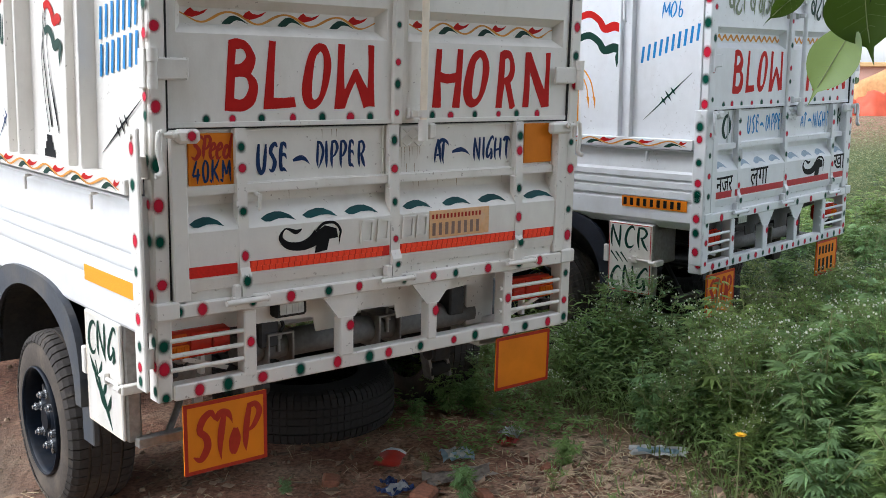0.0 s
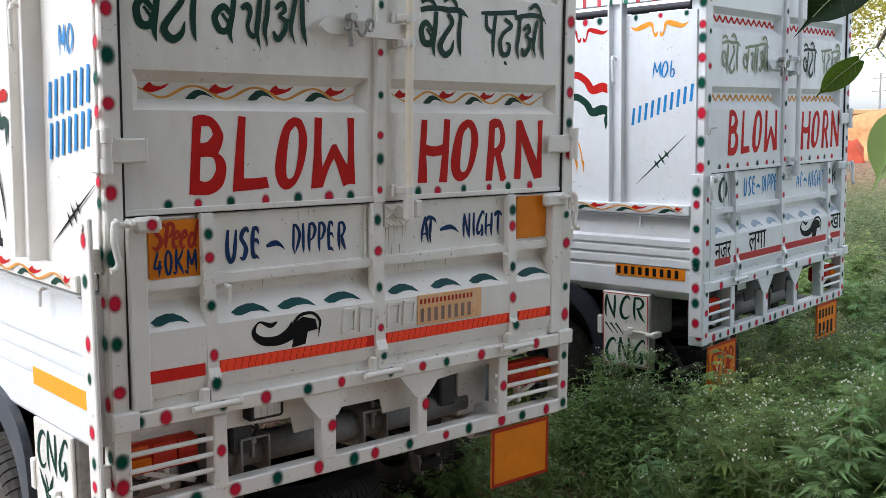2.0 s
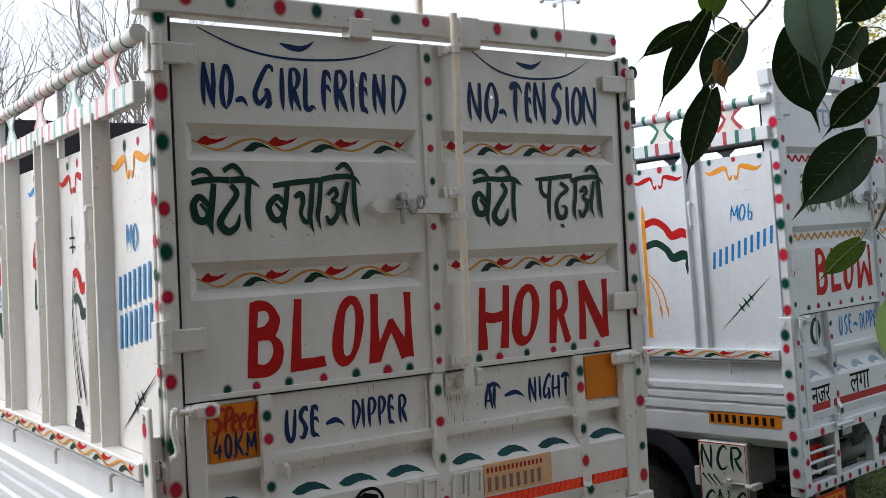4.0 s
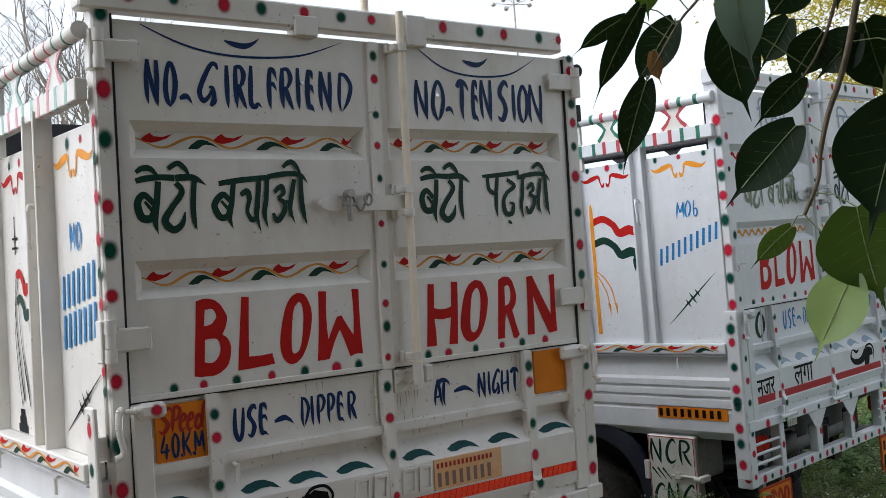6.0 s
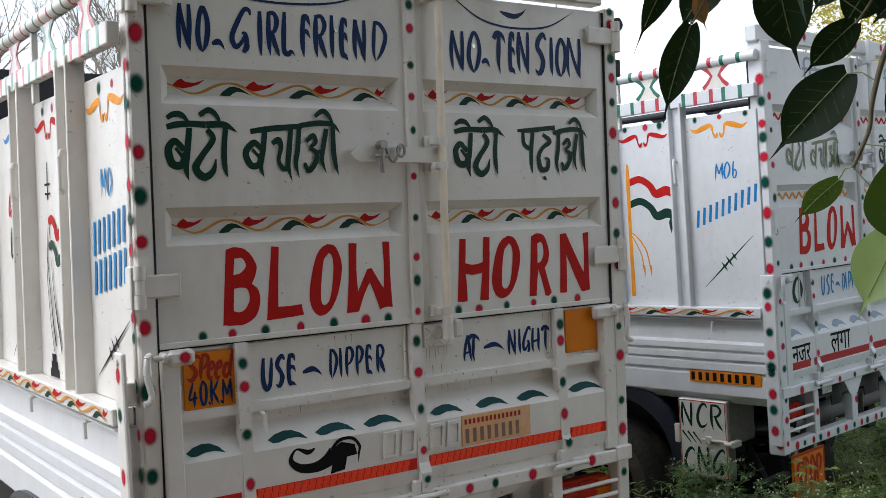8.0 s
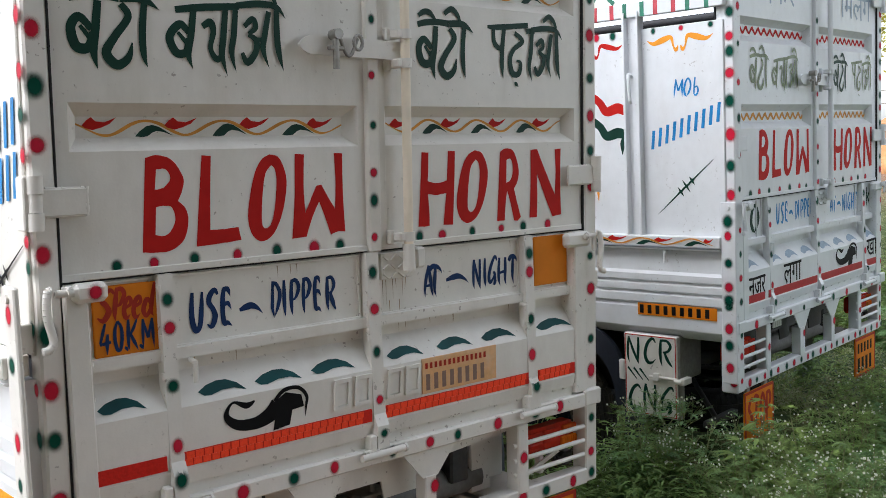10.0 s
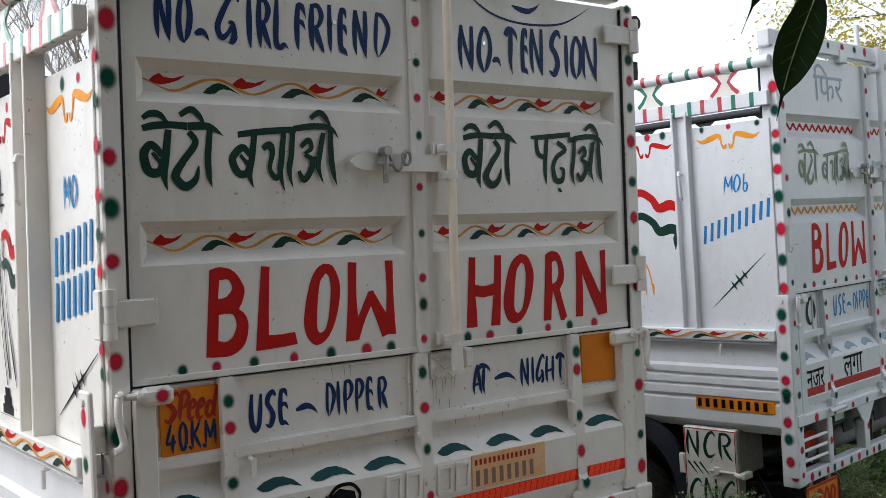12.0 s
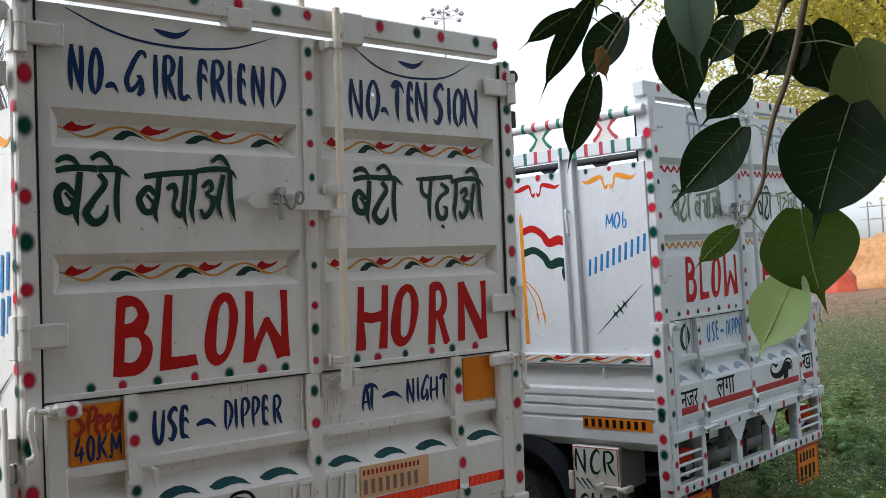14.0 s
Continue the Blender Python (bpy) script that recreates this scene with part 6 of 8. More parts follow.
def panel_second(k, pn, M, y0, y1, tf):
    c = -(y0 + y1) / 2
    if k == 0:
        swash(pn, M, -0.36, -0.055, 1.905, 0.075, SAFFRON, tf)
        brush_word("MOb", "-240 -196 -194 -160 -152 -120", 1.70, 1.775, M, SKYBLUE, pn, tf, lean=0.1)
        bars(-0.352, -0.012, 1.485, 1.565, 10, M, SKYBLUE, pn, tf, lean=0.008, rise=0.115, fill=0.42)
        barbed(pn, M, -0.324, 1.205, -0.06, 1.437, GREEN, tf)
        dots(pn, M, line_dots(-y1 + 0.06, 1.985, -y0 - 0.05, 1.985, 3, "g"), tf, 0.012)
    else:
        swash(pn, M, -y1 + 0.0, -y0 - 0.01, 1.905, 0.07, RED, tf)
        flag(pn, M, -y0 - 0.262, -y0 - 0.005, 1.465, 1.735, tf)
        c = -y0 - 0.098
        bm = bmesh.new()
        stroke(bm, [(c - 0.17, 1.82, 0.002), (c - 0.17, 1.76, 0.022), (c - 0.172, 1.5, 0.02), (c - 0.172, 1.16, 0.024)], M)
        stroke(bm, [(c - 0.17, 1.48, 0.004), (c - 0.12, 1.44, 0.008), (c - 0.08, 1.38, 0.008), (c - 0.06, 1.29, 0.006)], M)
        stroke(bm, [(c - 0.17, 1.47, 0.004), (c - 0.14, 1.42, 0.007), (c - 0.11, 1.36, 0.007), (c - 0.10, 1.29, 0.006)], M)
        for q in (-0.06, -0.10):
            stroke(bm, [(c + q - 0.012, 1.31, 0.002), (c + q, 1.305, 0.014), (c + q + 0.004, 1.255, 0.001)], M)
        finish(bm, "painted_trident", SAFFRON, pn, tf=tf)
        dots(pn, M, line_dots(-y1 + 0.06, 1.985, -y0 - 0.05, 1.985, 3, "g"), tf, 0.012)


def filler_second(gd, M, tf):
    brush_word("NCR", "-388 -318 -306 -238 -228 -158", 0.52, 0.640, M, GREEN, gd, tf)
    brush_word("CNG", "-388 -318 -306 -238 -228 -158", 0.305, 0.43, M, GREEN, gd, tf)
    bm = bmesh.new()
    for q in range(3):
        stroke(bm, [(-0.385 + q * 0.03, 0.50, 0.01), (-0.34 + q * 0.03, 0.45, 0.004)], M, 0.003, 2)
    finish(bm, "painted_arrow", GREEN, gd, tf=tf)


def sign_second(k, sgn, M, x0, x1, z0, z1, tf):
    red = bpy.data.materials["sign_red"]
    if k == 0:
        brush_word("STOP", "112 172 170 232 236 286 292 342", z0 + 0.05, z1 - 0.03, M, red, sgn, tf, thick=1.15)
    else:
        bars(x0 + 0.03, x1 - 0.03, z0 + 0.125, z1 - 0.03, 5, M, BLACK, sgn, tf)
        bars(x0 + 0.03, x1 - 0.03, z0 + 0.025, z0 + 0.10, 4, M, BLACK, sgn, tf)


def marks_second(root, tg, low, trim, tf):
    D = rear(0.0)
    doors = [o for o in root.children if o.name.startswith("rear_door")]
    a, b = doors[0], doors[1]
    pale = material("faded_blue_paint", (0.25, 0.33, 0.42), 0.4, vary=0.2)
    olive = material("olive_paint", (0.10, 0.14, 0.05), 0.4, vary=0.3, grain=10)
    lettering("\u093f\u092b\u0930", 0.385, 0.66, 2.09, 2.25, D, pale, a, tf, 0.004)
    lettering("\u093f\u092e\u0932\u0947\u0902\u0917\u0947", 1.20, 1.60, 2.08, 2.24, D, pale, b, tf, 0.004)
    indic_word("be:0 ti:0", 0.205, 1.715, D, olive, a, tf, 0.95, 0.98, 0.85)
    indic_word("ba:0 cha:0 aa:138 o:170", 0.435, 1.715, D, olive, a, tf, 0.92, 0.98, 0.85)
    indic_word("be:0 ti:0", 1.11, 1.715, D, GREEN, b, tf, 0.92, 0.98, 0.85)
    indic_word("pa:0 dha:0 aa:166 o:192", 1.335, 1.715, D, olive, b, tf, 0.92, 0.98, 0.85)
    broad_word("BLOW", "276 385 410 505 530 640 660 812", 1.335, 1.545, D, RED, a, tf)
    broad_word("HORN", "1100 1225 1235 1350 1375 1475 1500 1622", 1.335, 1.54, D, RED, b, tf)
    F = rear(0.012)
    brush_word("O", "218 300", 1.11, 1.226, F, GREEN, tg, tf, thick=1.7)
    brush_word("USE", "475 512 520 556 564 596", 1.125, 1.22, F, SKYBLUE, tg, tf)
    dash(tg, F, 0.612, 1.165, 0.045, tf, SKYBLUE)
    brush_word("DIPPER", "676 706 710 722 736 770 774 806 812 842 848 888", 1.125, 1.22, F, SKYBLUE, tg, tf)
    brush_word("AT", "1085 1130 1124 1168", 1.125, 1.21, F, SKYBLUE, tg, tf)
    dash(tg, F, 1.18, 1.165, 0.05, tf, SKYBLUE)
    brush_word("NIGHT", "1246 1284 1292 1306 1316 1356 1364 1404 1408 1448", 1.12, 1.212, F, SKYBLUE, tg, tf)
    brush_word("K", "1570 1645", 1.115, 1.225, F, GREEN, tg, tf, thick=1.1)
    slope = lambda u, v, o: (u, -0.022 + 0.054 * (v - 0.953) / 0.073 - o, v + o * 0.7)
    bm = bmesh.new()
    for x, w in ((0.12, 0.12), (0.36, 0.12), (0.53, 0.12), (0.70, 0.12), (0.92, 0.12), (1.09, 0.12), (1.26, 0.12), (1.50, 0.12)):
        bm = bmesh.new()
        brush_leaf(bm, x, 0.964, w, 0.036, slope)
        finish(bm, "painted_leaf", pale, tg, tf=tf)
    B = rear(-0.022)
    lettering("\u0928\u091c\u0930", 0.125, 0.285, 0.845, 0.925, B, BLACK, tg, tf, 0.02, spiky=0.08)
    lettering("\u0932\u0917\u093e", 0.47, 0.66, 0.86, 0.945, B, BLACK, tg, tf, 0.02, spiky=0.08)
    elephant(tg, B, 1.08, 1.35, 0.85, 0.955, tf)
    lettering("\u0916\u093e", 1.485, 1.635, 0.87, 0.955, B, BLACK, tg, tf, 0.02)
    bm = bmesh.new()
    box(bm, -0.0295, -0.0265, 0.046, 0.425, 0.762, 0.815, 0)
    pl = finish(bm, "number_plate", ORANGE, root, "orange number plate with bars", tf=tf)
    bars(-0.415, -0.06, 0.770, 0.808, 9, side(-0.0295), BLACK, pl, tf, fill=0.5)


build_truck("pickup_truck", "white goods truck with painted slogans standing in tall green weeds", pose(2.922, 0.284, 0.0125, 0, -1.0, 6.94),
            dict(paint=(PAINT2, PAINT2), tf=lambda c: Vector(c), stays=lambda rows: [(a + d, b + d - 0.006, c + d, m) for (a, b, c, m), d in zip(rows, (0.052, 0.006, 0.034))], fine=False, wide=False, z=0.0125, bright=(9, 9), filler_at=(0.095, 0.02), pressed=(1.606, 1.970, 1.495), lift=0.035, posts=(0.388, 0.79, 1.23, 1.69, 2.15, 2.62), inset=0.012, post_width=0.08, arch=(0.022, 0.07), panel=panel_second, filler=filler_second, sign=sign_second, marks=marks_second))


# ---- ground ----
def axis(lo, hi, step, far, grow=1.35):
    c = list(np.arange(lo, hi + 1e-6, step))
    s, a, b = step, lo, hi
    while b < far:
        s *= grow
        a, b = a - s, b + s
        c = [a] + c + [b]
    return c


def height(x, y):
    h = 0.018 * noise.noise(Vector((x * 1.7, y * 1.7, 0))) + 0.010 * noise.noise(Vector((x * 6, y * 6, 3)))
    h -= 0.075 * math.exp(-((x + 0.25) / 0.55) ** 2 - ((y - 1.0) / 0.75) ** 2)
    near = min(1.0, max(0.0, (math.hypot(x - 1, y) - 6) / 20))
    return G + h + near * 0.25 * noise.noise(Vector((x * 0.05, y * 0.05, 7)))


def cover(x, y):
    """How much green grows here: bare earth behind and beside the first truck, weeds elsewhere."""
    n = 0.35 * noise.noise(Vector((x * 1.3, y * 1.3, 5))) + 0.15 * noise.noise(Vector((x * 5, y * 5, 8)))
    edge = (x - 1.75 - 0.2 * max(-0.8, min(0.5, y))) / 0.6
    far_ = max(0.2, min(1.0, (36 - math.hypot(x, y)) / 14 + n))
    return max(0.0, min(far_, edge + n))


gx = axis(-3.2, 6.0, 0.07, 500)
gy = axis(-3.4, 4.0, 0.07, 500)
gv = [(x, y, height(x, y)) for y in gy for x in gx]
nx = len(gx)
gf = [(j * nx + i, j * nx + i + 1, (j + 1) * nx + i + 1, (j + 1) * nx + i) for j in range(len(gy) - 1) for i in range(nx - 1)]
gm = bpy.data.meshes.new("ground")
gm.from_pydata(gv, [], gf)
ga = gm.attributes.new("cover", "FLOAT", "POINT")
ga.data.foreach_set("value", [cover(v[0], v[1]) for v in gv])
gs = gm.attributes.new("sand", "FLOAT", "POINT")
gs.data.foreach_set("value", [max(0.0, min(1.0, (0.15 - v[0] + 0.3 * noise.noise(Vector((v[0], v[1], 2)))) / 0.5)) for v in gv])
for p_ in gm.polygons:
    p_.use_smooth = True


def soil_material():
    m = bpy.data.materials.new("soil")
    m.use_nodes = True
    nt = m.node_tree
    p = nt.nodes["Principled BSDF"]
    p.inputs["Roughness"].default_value = 0.95
    p.inputs["Specular IOR Level"].default_value = 0.2
    tc = nt.nodes.new("ShaderNodeTexCoord")

    def tex(scale, detail=6, rough=0.6):
        n = nt.nodes.new("ShaderNodeTexNoise")
        n.inputs["Scale"].default_value, n.inputs["Detail"].default_value, n.inputs["Roughness"].default_value = scale, detail, rough
        nt.links.new(tc.outputs["Object"], n.inputs["Vector"])
        return n

    def ramp(src, stops):
        r = nt.nodes.new("ShaderNodeValToRGB")
        el = r.color_ramp.elements
        while len(el) < len(stops):
            el.new(0.5)
        for e, (pos, c) in zip(el, stops):
            e.position, e.color = pos, (*c, 1)
        nt.links.new(src, r.inputs[0])
        return r
    soil = ramp(tex(3.0).outputs["Fac"], [(0.3, (0.155, 0.074, 0.050)), (0.5, (0.305, 0.165, 0.112)), (0.70, (0.48, 0.342, 0.245))])
    crumbs = ramp(tex(55, 4).outputs["Fac"], [(0.35, (0.45, 0.45, 0.45)), (0.6, (1.25, 1.2, 1.15))])
    mul = nt.nodes.new("ShaderNodeMix")
    mul.data_type, mul.blend_type = "RGBA", "MULTIPLY"
    mul.inputs["Factor"].default_value = 0.8
    nt.links.new(soil.outputs[0], mul.inputs["A"])
    nt.links.new(crumbs.outputs[0], mul.inputs["B"])
    sandy = ramp(tex(5).outputs["Fac"], [(0.3, (0.10, 0.078, 0.055)), (0.6, (0.20, 0.16, 0.115))])
    sa = nt.nodes.new("ShaderNodeAttribute")
    sa.attribute_name = "sand"
    ms = nt.nodes.new("ShaderNodeMix")
    ms.data_type = "RGBA"
    nt.links.new(sa.outputs["Fac"], ms.inputs["Factor"])
    nt.links.new(mul.outputs["Result"], ms.inputs["A"])
    nt.links.new(sandy.outputs[0], ms.inputs["B"])
    grass = ramp(tex(9).outputs["Fac"], [(0.3, (0.025, 0.045, 0.014)), (0.5, (0.07, 0.10, 0.03)), (0.7, (0.19, 0.18, 0.075))])
    at = nt.nodes.new("ShaderNodeAttribute")
    at.attribute_name = "cover"
    mix = nt.nodes.new("ShaderNodeMix")
    mix.data_type = "RGBA"
    nt.links.new(at.outputs["Fac"], mix.inputs["Factor"])
    nt.links.new(ms.outputs["Result"], mix.inputs["A"])
    nt.links.new(grass.outputs[0], mix.inputs["B"])
    nt.links.new(mix.outputs["Result"], p.inputs["Base Color"])
    b = nt.nodes.new("ShaderNodeBump")
    b.inputs["Strength"].default_value, b.inputs["Distance"].default_value = 0.9, 0.02
    nt.links.new(tex(38, 8, 0.7).outputs["Fac"], b.inputs["Height"])
    mp = nt.nodes.new("ShaderNodeMapping")
    mp.inputs["Rotation"].default_value = (0, 0, radians(28))
    nt.links.new(tc.outputs["Object"], mp.inputs["Vector"])
    wv = nt.nodes.new("ShaderNodeTexWave")
    wv.inputs["Scale"].default_value, wv.inputs["Distortion"].default_value, wv.inputs["Detail"].default_value = 5.5, 3.0, 4
    nt.links.new(mp.outputs[0], wv.inputs["Vector"])
    wm = nt.nodes.new("ShaderNodeMath")
    wm.operation = "MULTIPLY"
    nt.links.new(wv.outputs["Fac"], wm.inputs[0])
    nt.links.new(sa.outputs["Fac"], wm.inputs[1])
    b2_ = nt.nodes.new("ShaderNodeBump")
    b2_.inputs["Strength"].default_value, b2_.inputs["Distance"].default_value = 0.22, 0.02
    nt.links.new(wm.outputs[0], b2_.inputs["Height"])
    nt.links.new(b.outputs[0], b2_.inputs["Normal"])
    nt.links.new(b2_.outputs[0], p.inputs["Normal"])
    return m


gm.materials.append(soil_material())
tagged(new("ground", gm), "bare brown earth running into green weeds and grass", "ground", kind="structure")


# ---- leaves, twigs, plants ----
def leaf_material(name, color, back, trans=0.35, vary=0.3, rough=0.45, spec=0.5, plants=False):
    m = bpy.data.materials.new(name)
    m.use_nodes = True
    nt = m.node_tree
    p = nt.nodes["Principled BSDF"]
    p.inputs["Roughness"].default_value = rough
    p.inputs["Specular IOR Level"].default_value = spec
    geo = nt.nodes.new("ShaderNodeNewGeometry")
    mr = nt.nodes.new("ShaderNodeMapRange")
    mr.inputs["To Min"].default_value, mr.inputs["To Max"].default_value = 1 - vary, 1 + vary
    nt.links.new(geo.outputs["Random Per Island"], mr.inputs["Value"])
    tc = nt.nodes.new("ShaderNodeTexCoord")
    ns = nt.nodes.new("ShaderNodeTexNoise")
    ns.inputs["Scale"].default_value, ns.inputs["Detail"].default_value = 40, 4
    nt.links.new(tc.outputs["Object"], ns.inputs["Vector"])
    m2 = nt.nodes.new("ShaderNodeMath")
    m2.operation = "MULTIPLY_ADD"
    m2.inputs[1].default_value, m2.inputs[2].default_value = 0.5, 0.75
    nt.links.new(ns.outputs["Fac"], m2.inputs[0])
    m3 = nt.nodes.new("ShaderNodeMath")
    m3.operation = "MULTIPLY"
    nt.links.new(mr.outputs[0], m3.inputs[0])
    nt.links.new(m2.outputs[0], m3.inputs[1])
    sc = nt.nodes.new("ShaderNodeVectorMath")
    sc.operation = "SCALE"
    sc.inputs[0].default_value = color
    if plants:
        # each plant leans to yellow-green or blue-green
        oi = nt.nodes.new("ShaderNodeObjectInfo")
        cm = nt.nodes.new("ShaderNodeMix")
        cm.data_type = "RGBA"
        cm.inputs["A"].default_value = (color[0] * 0.72, color[1] * 0.88, color[2] * 1.15, 1)
        cm.inputs["B"].default_value = (color[0] * 1.32, color[1] * 1.18, color[2] * 0.85, 1)
        nt.links.new(oi.outputs["Random"], cm.inputs["Factor"])
        nt.links.new(cm.outputs["Result"], sc.inputs[0])
    nt.links.new(m3.outputs[0], sc.inputs["Scale"])
    nt.links.new(sc.outputs[0], p.inputs["Base Color"])
    tl = nt.nodes.new("ShaderNodeBsdfTranslucent")
    tl.inputs["Color"].default_value = (*back, 1)
    mx = nt.nodes.new("ShaderNodeMixShader")
    mx.inputs[0].default_value = trans
    nt.links.new(p.outputs[0], mx.inputs[1])
    nt.links.new(tl.outputs[0], mx.inputs[2])
    nt.links.new(mx.outputs[0], nt.nodes["Material Output"].inputs[0])
    return m


HEMP = leaf_material("weed_leaf", (0.150, 0.242, 0.098), (0.40, 0.55, 0.19), 0.30, vary=0.55, rough=0.6, spec=0.15, plants=True)
HEMP2 = leaf_material("weed_leaf_pale", (0.170, 0.248, 0.098), (0.40, 0.53, 0.18), 0.30, vary=0.55, rough=0.6, spec=0.15, plants=True)
STEM = material("green_stem", (0.24, 0.26, 0.11), 0.7, vary=0.3)
BLOSSOM = material("white_blossom", (0.74, 0.75, 0.62), 0.7, vary=0.1)
GRASS = leaf_material("grass_blade", (0.17, 0.23, 0.085), (0.32, 0.42, 0.11), 0.35, 0.5)
STRAW = leaf_material("dry_straw", (0.52, 0.41, 0.25), (0.3, 0.2, 0.1), 0.1, 0.4, 0.8)
DRY = leaf_material("dry_leaf", (0.33, 0.225, 0.15), (0.2, 0.11, 0.06), 0.1, 0.65, 0.8)
# one tree's leaves: shaded, lit and sunny tones put into separate colours
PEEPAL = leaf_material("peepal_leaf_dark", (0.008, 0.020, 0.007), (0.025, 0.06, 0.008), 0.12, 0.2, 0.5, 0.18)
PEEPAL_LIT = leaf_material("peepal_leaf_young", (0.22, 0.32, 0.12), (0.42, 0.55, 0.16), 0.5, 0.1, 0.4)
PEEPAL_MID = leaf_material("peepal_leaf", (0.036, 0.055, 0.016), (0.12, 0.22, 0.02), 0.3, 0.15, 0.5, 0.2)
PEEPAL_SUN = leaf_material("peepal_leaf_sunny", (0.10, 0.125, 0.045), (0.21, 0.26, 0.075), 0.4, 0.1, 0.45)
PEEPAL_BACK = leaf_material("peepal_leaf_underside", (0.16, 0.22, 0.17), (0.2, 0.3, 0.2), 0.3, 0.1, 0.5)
PEEPAL_DEAD = leaf_material("dead_peepal_leaf", (0.28, 0.15, 0.06), (0.4, 0.2, 0.06), 0.3, 0.1, 0.6)
BARK = material("bark", (0.14, 0.10, 0.07), 0.9, vary=0.35, grain=30, bump=0.6, bump_scale=30)
# grey bark of far trees, paler for distance haze put into the colour
BARKPALE = material("grey_bark", (0.36, 0.32, 0.28), 0.9, vary=0.3, grain=30)


class Soup:
    """Collects loose faces for one mesh."""

    def __init__(self):
        self.v, self.f = [], []

    def face(self, *pts):
        b = len(self.v)
        self.v += [tuple(p) for p in pts]
        self.f.append(tuple(range(b, b + len(pts))))

    def blade(self, base, d, side_, w, l, droop=0.15):
        """A narrow pointed leaflet of two quads bent in the middle."""
        base, d, side_ = Vector(base), Vector(d).normalized(), Vector(side_).normalized()
        mid = base + d * l * 0.45
        tip = base + d * l + Vector((0, 0, -droop * l))
        self.face(base, mid + side_ * w / 2, tip, mid - side_ * w / 2)

    def stick(self, a, b, r0, r1, n=5):
        a, b = Vector(a), Vector(b)
        if (b - a).length < 1e-6:
            return
        q = (b - a).to_track_quat("Z", "Y")
        s = len(self.v)
        for p, r in ((a, r0), (b, r1)):
            for k in range(n):
                self.v.append(tuple(p + q @ Vector((r * math.cos(k * math.tau / n), r * math.sin(k * math.tau / n), 0))))
        for k in range(n):
            l = (k + 1) % n
            self.f.append((s + k, s + l, s + n + l, s + n + k))

    def mesh(self, name, mat):
        me = bpy.data.meshes.new(name)
        me.from_pydata(self.v, [], self.f)
        me.materials.append(mat)
        return me


def child(name, me, parent):
    ob = new(name, me)
    ob.parent = parent
    return ob


def hemp_plant(h, seed, mat):
    """Upright weed with hand-shaped leaves of narrow leaflets."""
    rnd = random.Random(seed)
    st, lf = Soup(), Soup()
    root = empty("weed_plant")
    shoots = [((0, 0, 0), (rnd.uniform(-0.08, 0.08), rnd.uniform(-0.08, 0.08), h))]
    for k in range(rnd.randint(4, 6)):
        z = h * rnd.uniform(0.08, 0.5)
        a = rnd.uniform(0, math.tau)
        r = rnd.uniform(0.08, 0.2)
        shoots.append(((0, 0, z), (r * math.cos(a), r * math.sin(a), z + h * rnd.uniform(0.3, 0.5))))
    for a, b in shoots:
        a, b = Vector(a), Vector(b)
        st.stick(a, b, 0.006, 0.0025)
        n = max(4, int((b - a).length / 0.042))
        for i in range(1, n + 1):
            p = a.lerp(b, i / n)
            for s in (0, math.pi):
                az = i * 1.2 + s + rnd.uniform(-0.4, 0.4)
                out = Vector((math.cos(az), math.sin(az), rnd.uniform(-0.3, 0.9))).normalized()
                pet = p + out * rnd.uniform(0.02, 0.05)
                size = rnd.uniform(0.085, 0.155) * (0.65 if i > n * 0.8 else 1)
                right = out.cross(Vector((0, 0, 1))).normalized()
                up = right.cross(out).normalized()
                for q, ln in ((-1.15, 0.45), (-0.75, 0.7), (-0.36, 0.9), (0, 1.0), (0.36, 0.9), (0.75, 0.7), (1.15, 0.45)):
                    d = out * math.cos(q) + right * math.sin(q) - up * 0.12
                    sd = d.cross(up)
                    lf.blade(pet, d, sd, size * 0.17, size * ln, 0.25)
    child("stem", st.mesh("stem", STEM), root)
    child("leaves", lf.mesh("leaves", mat), root)
    return root


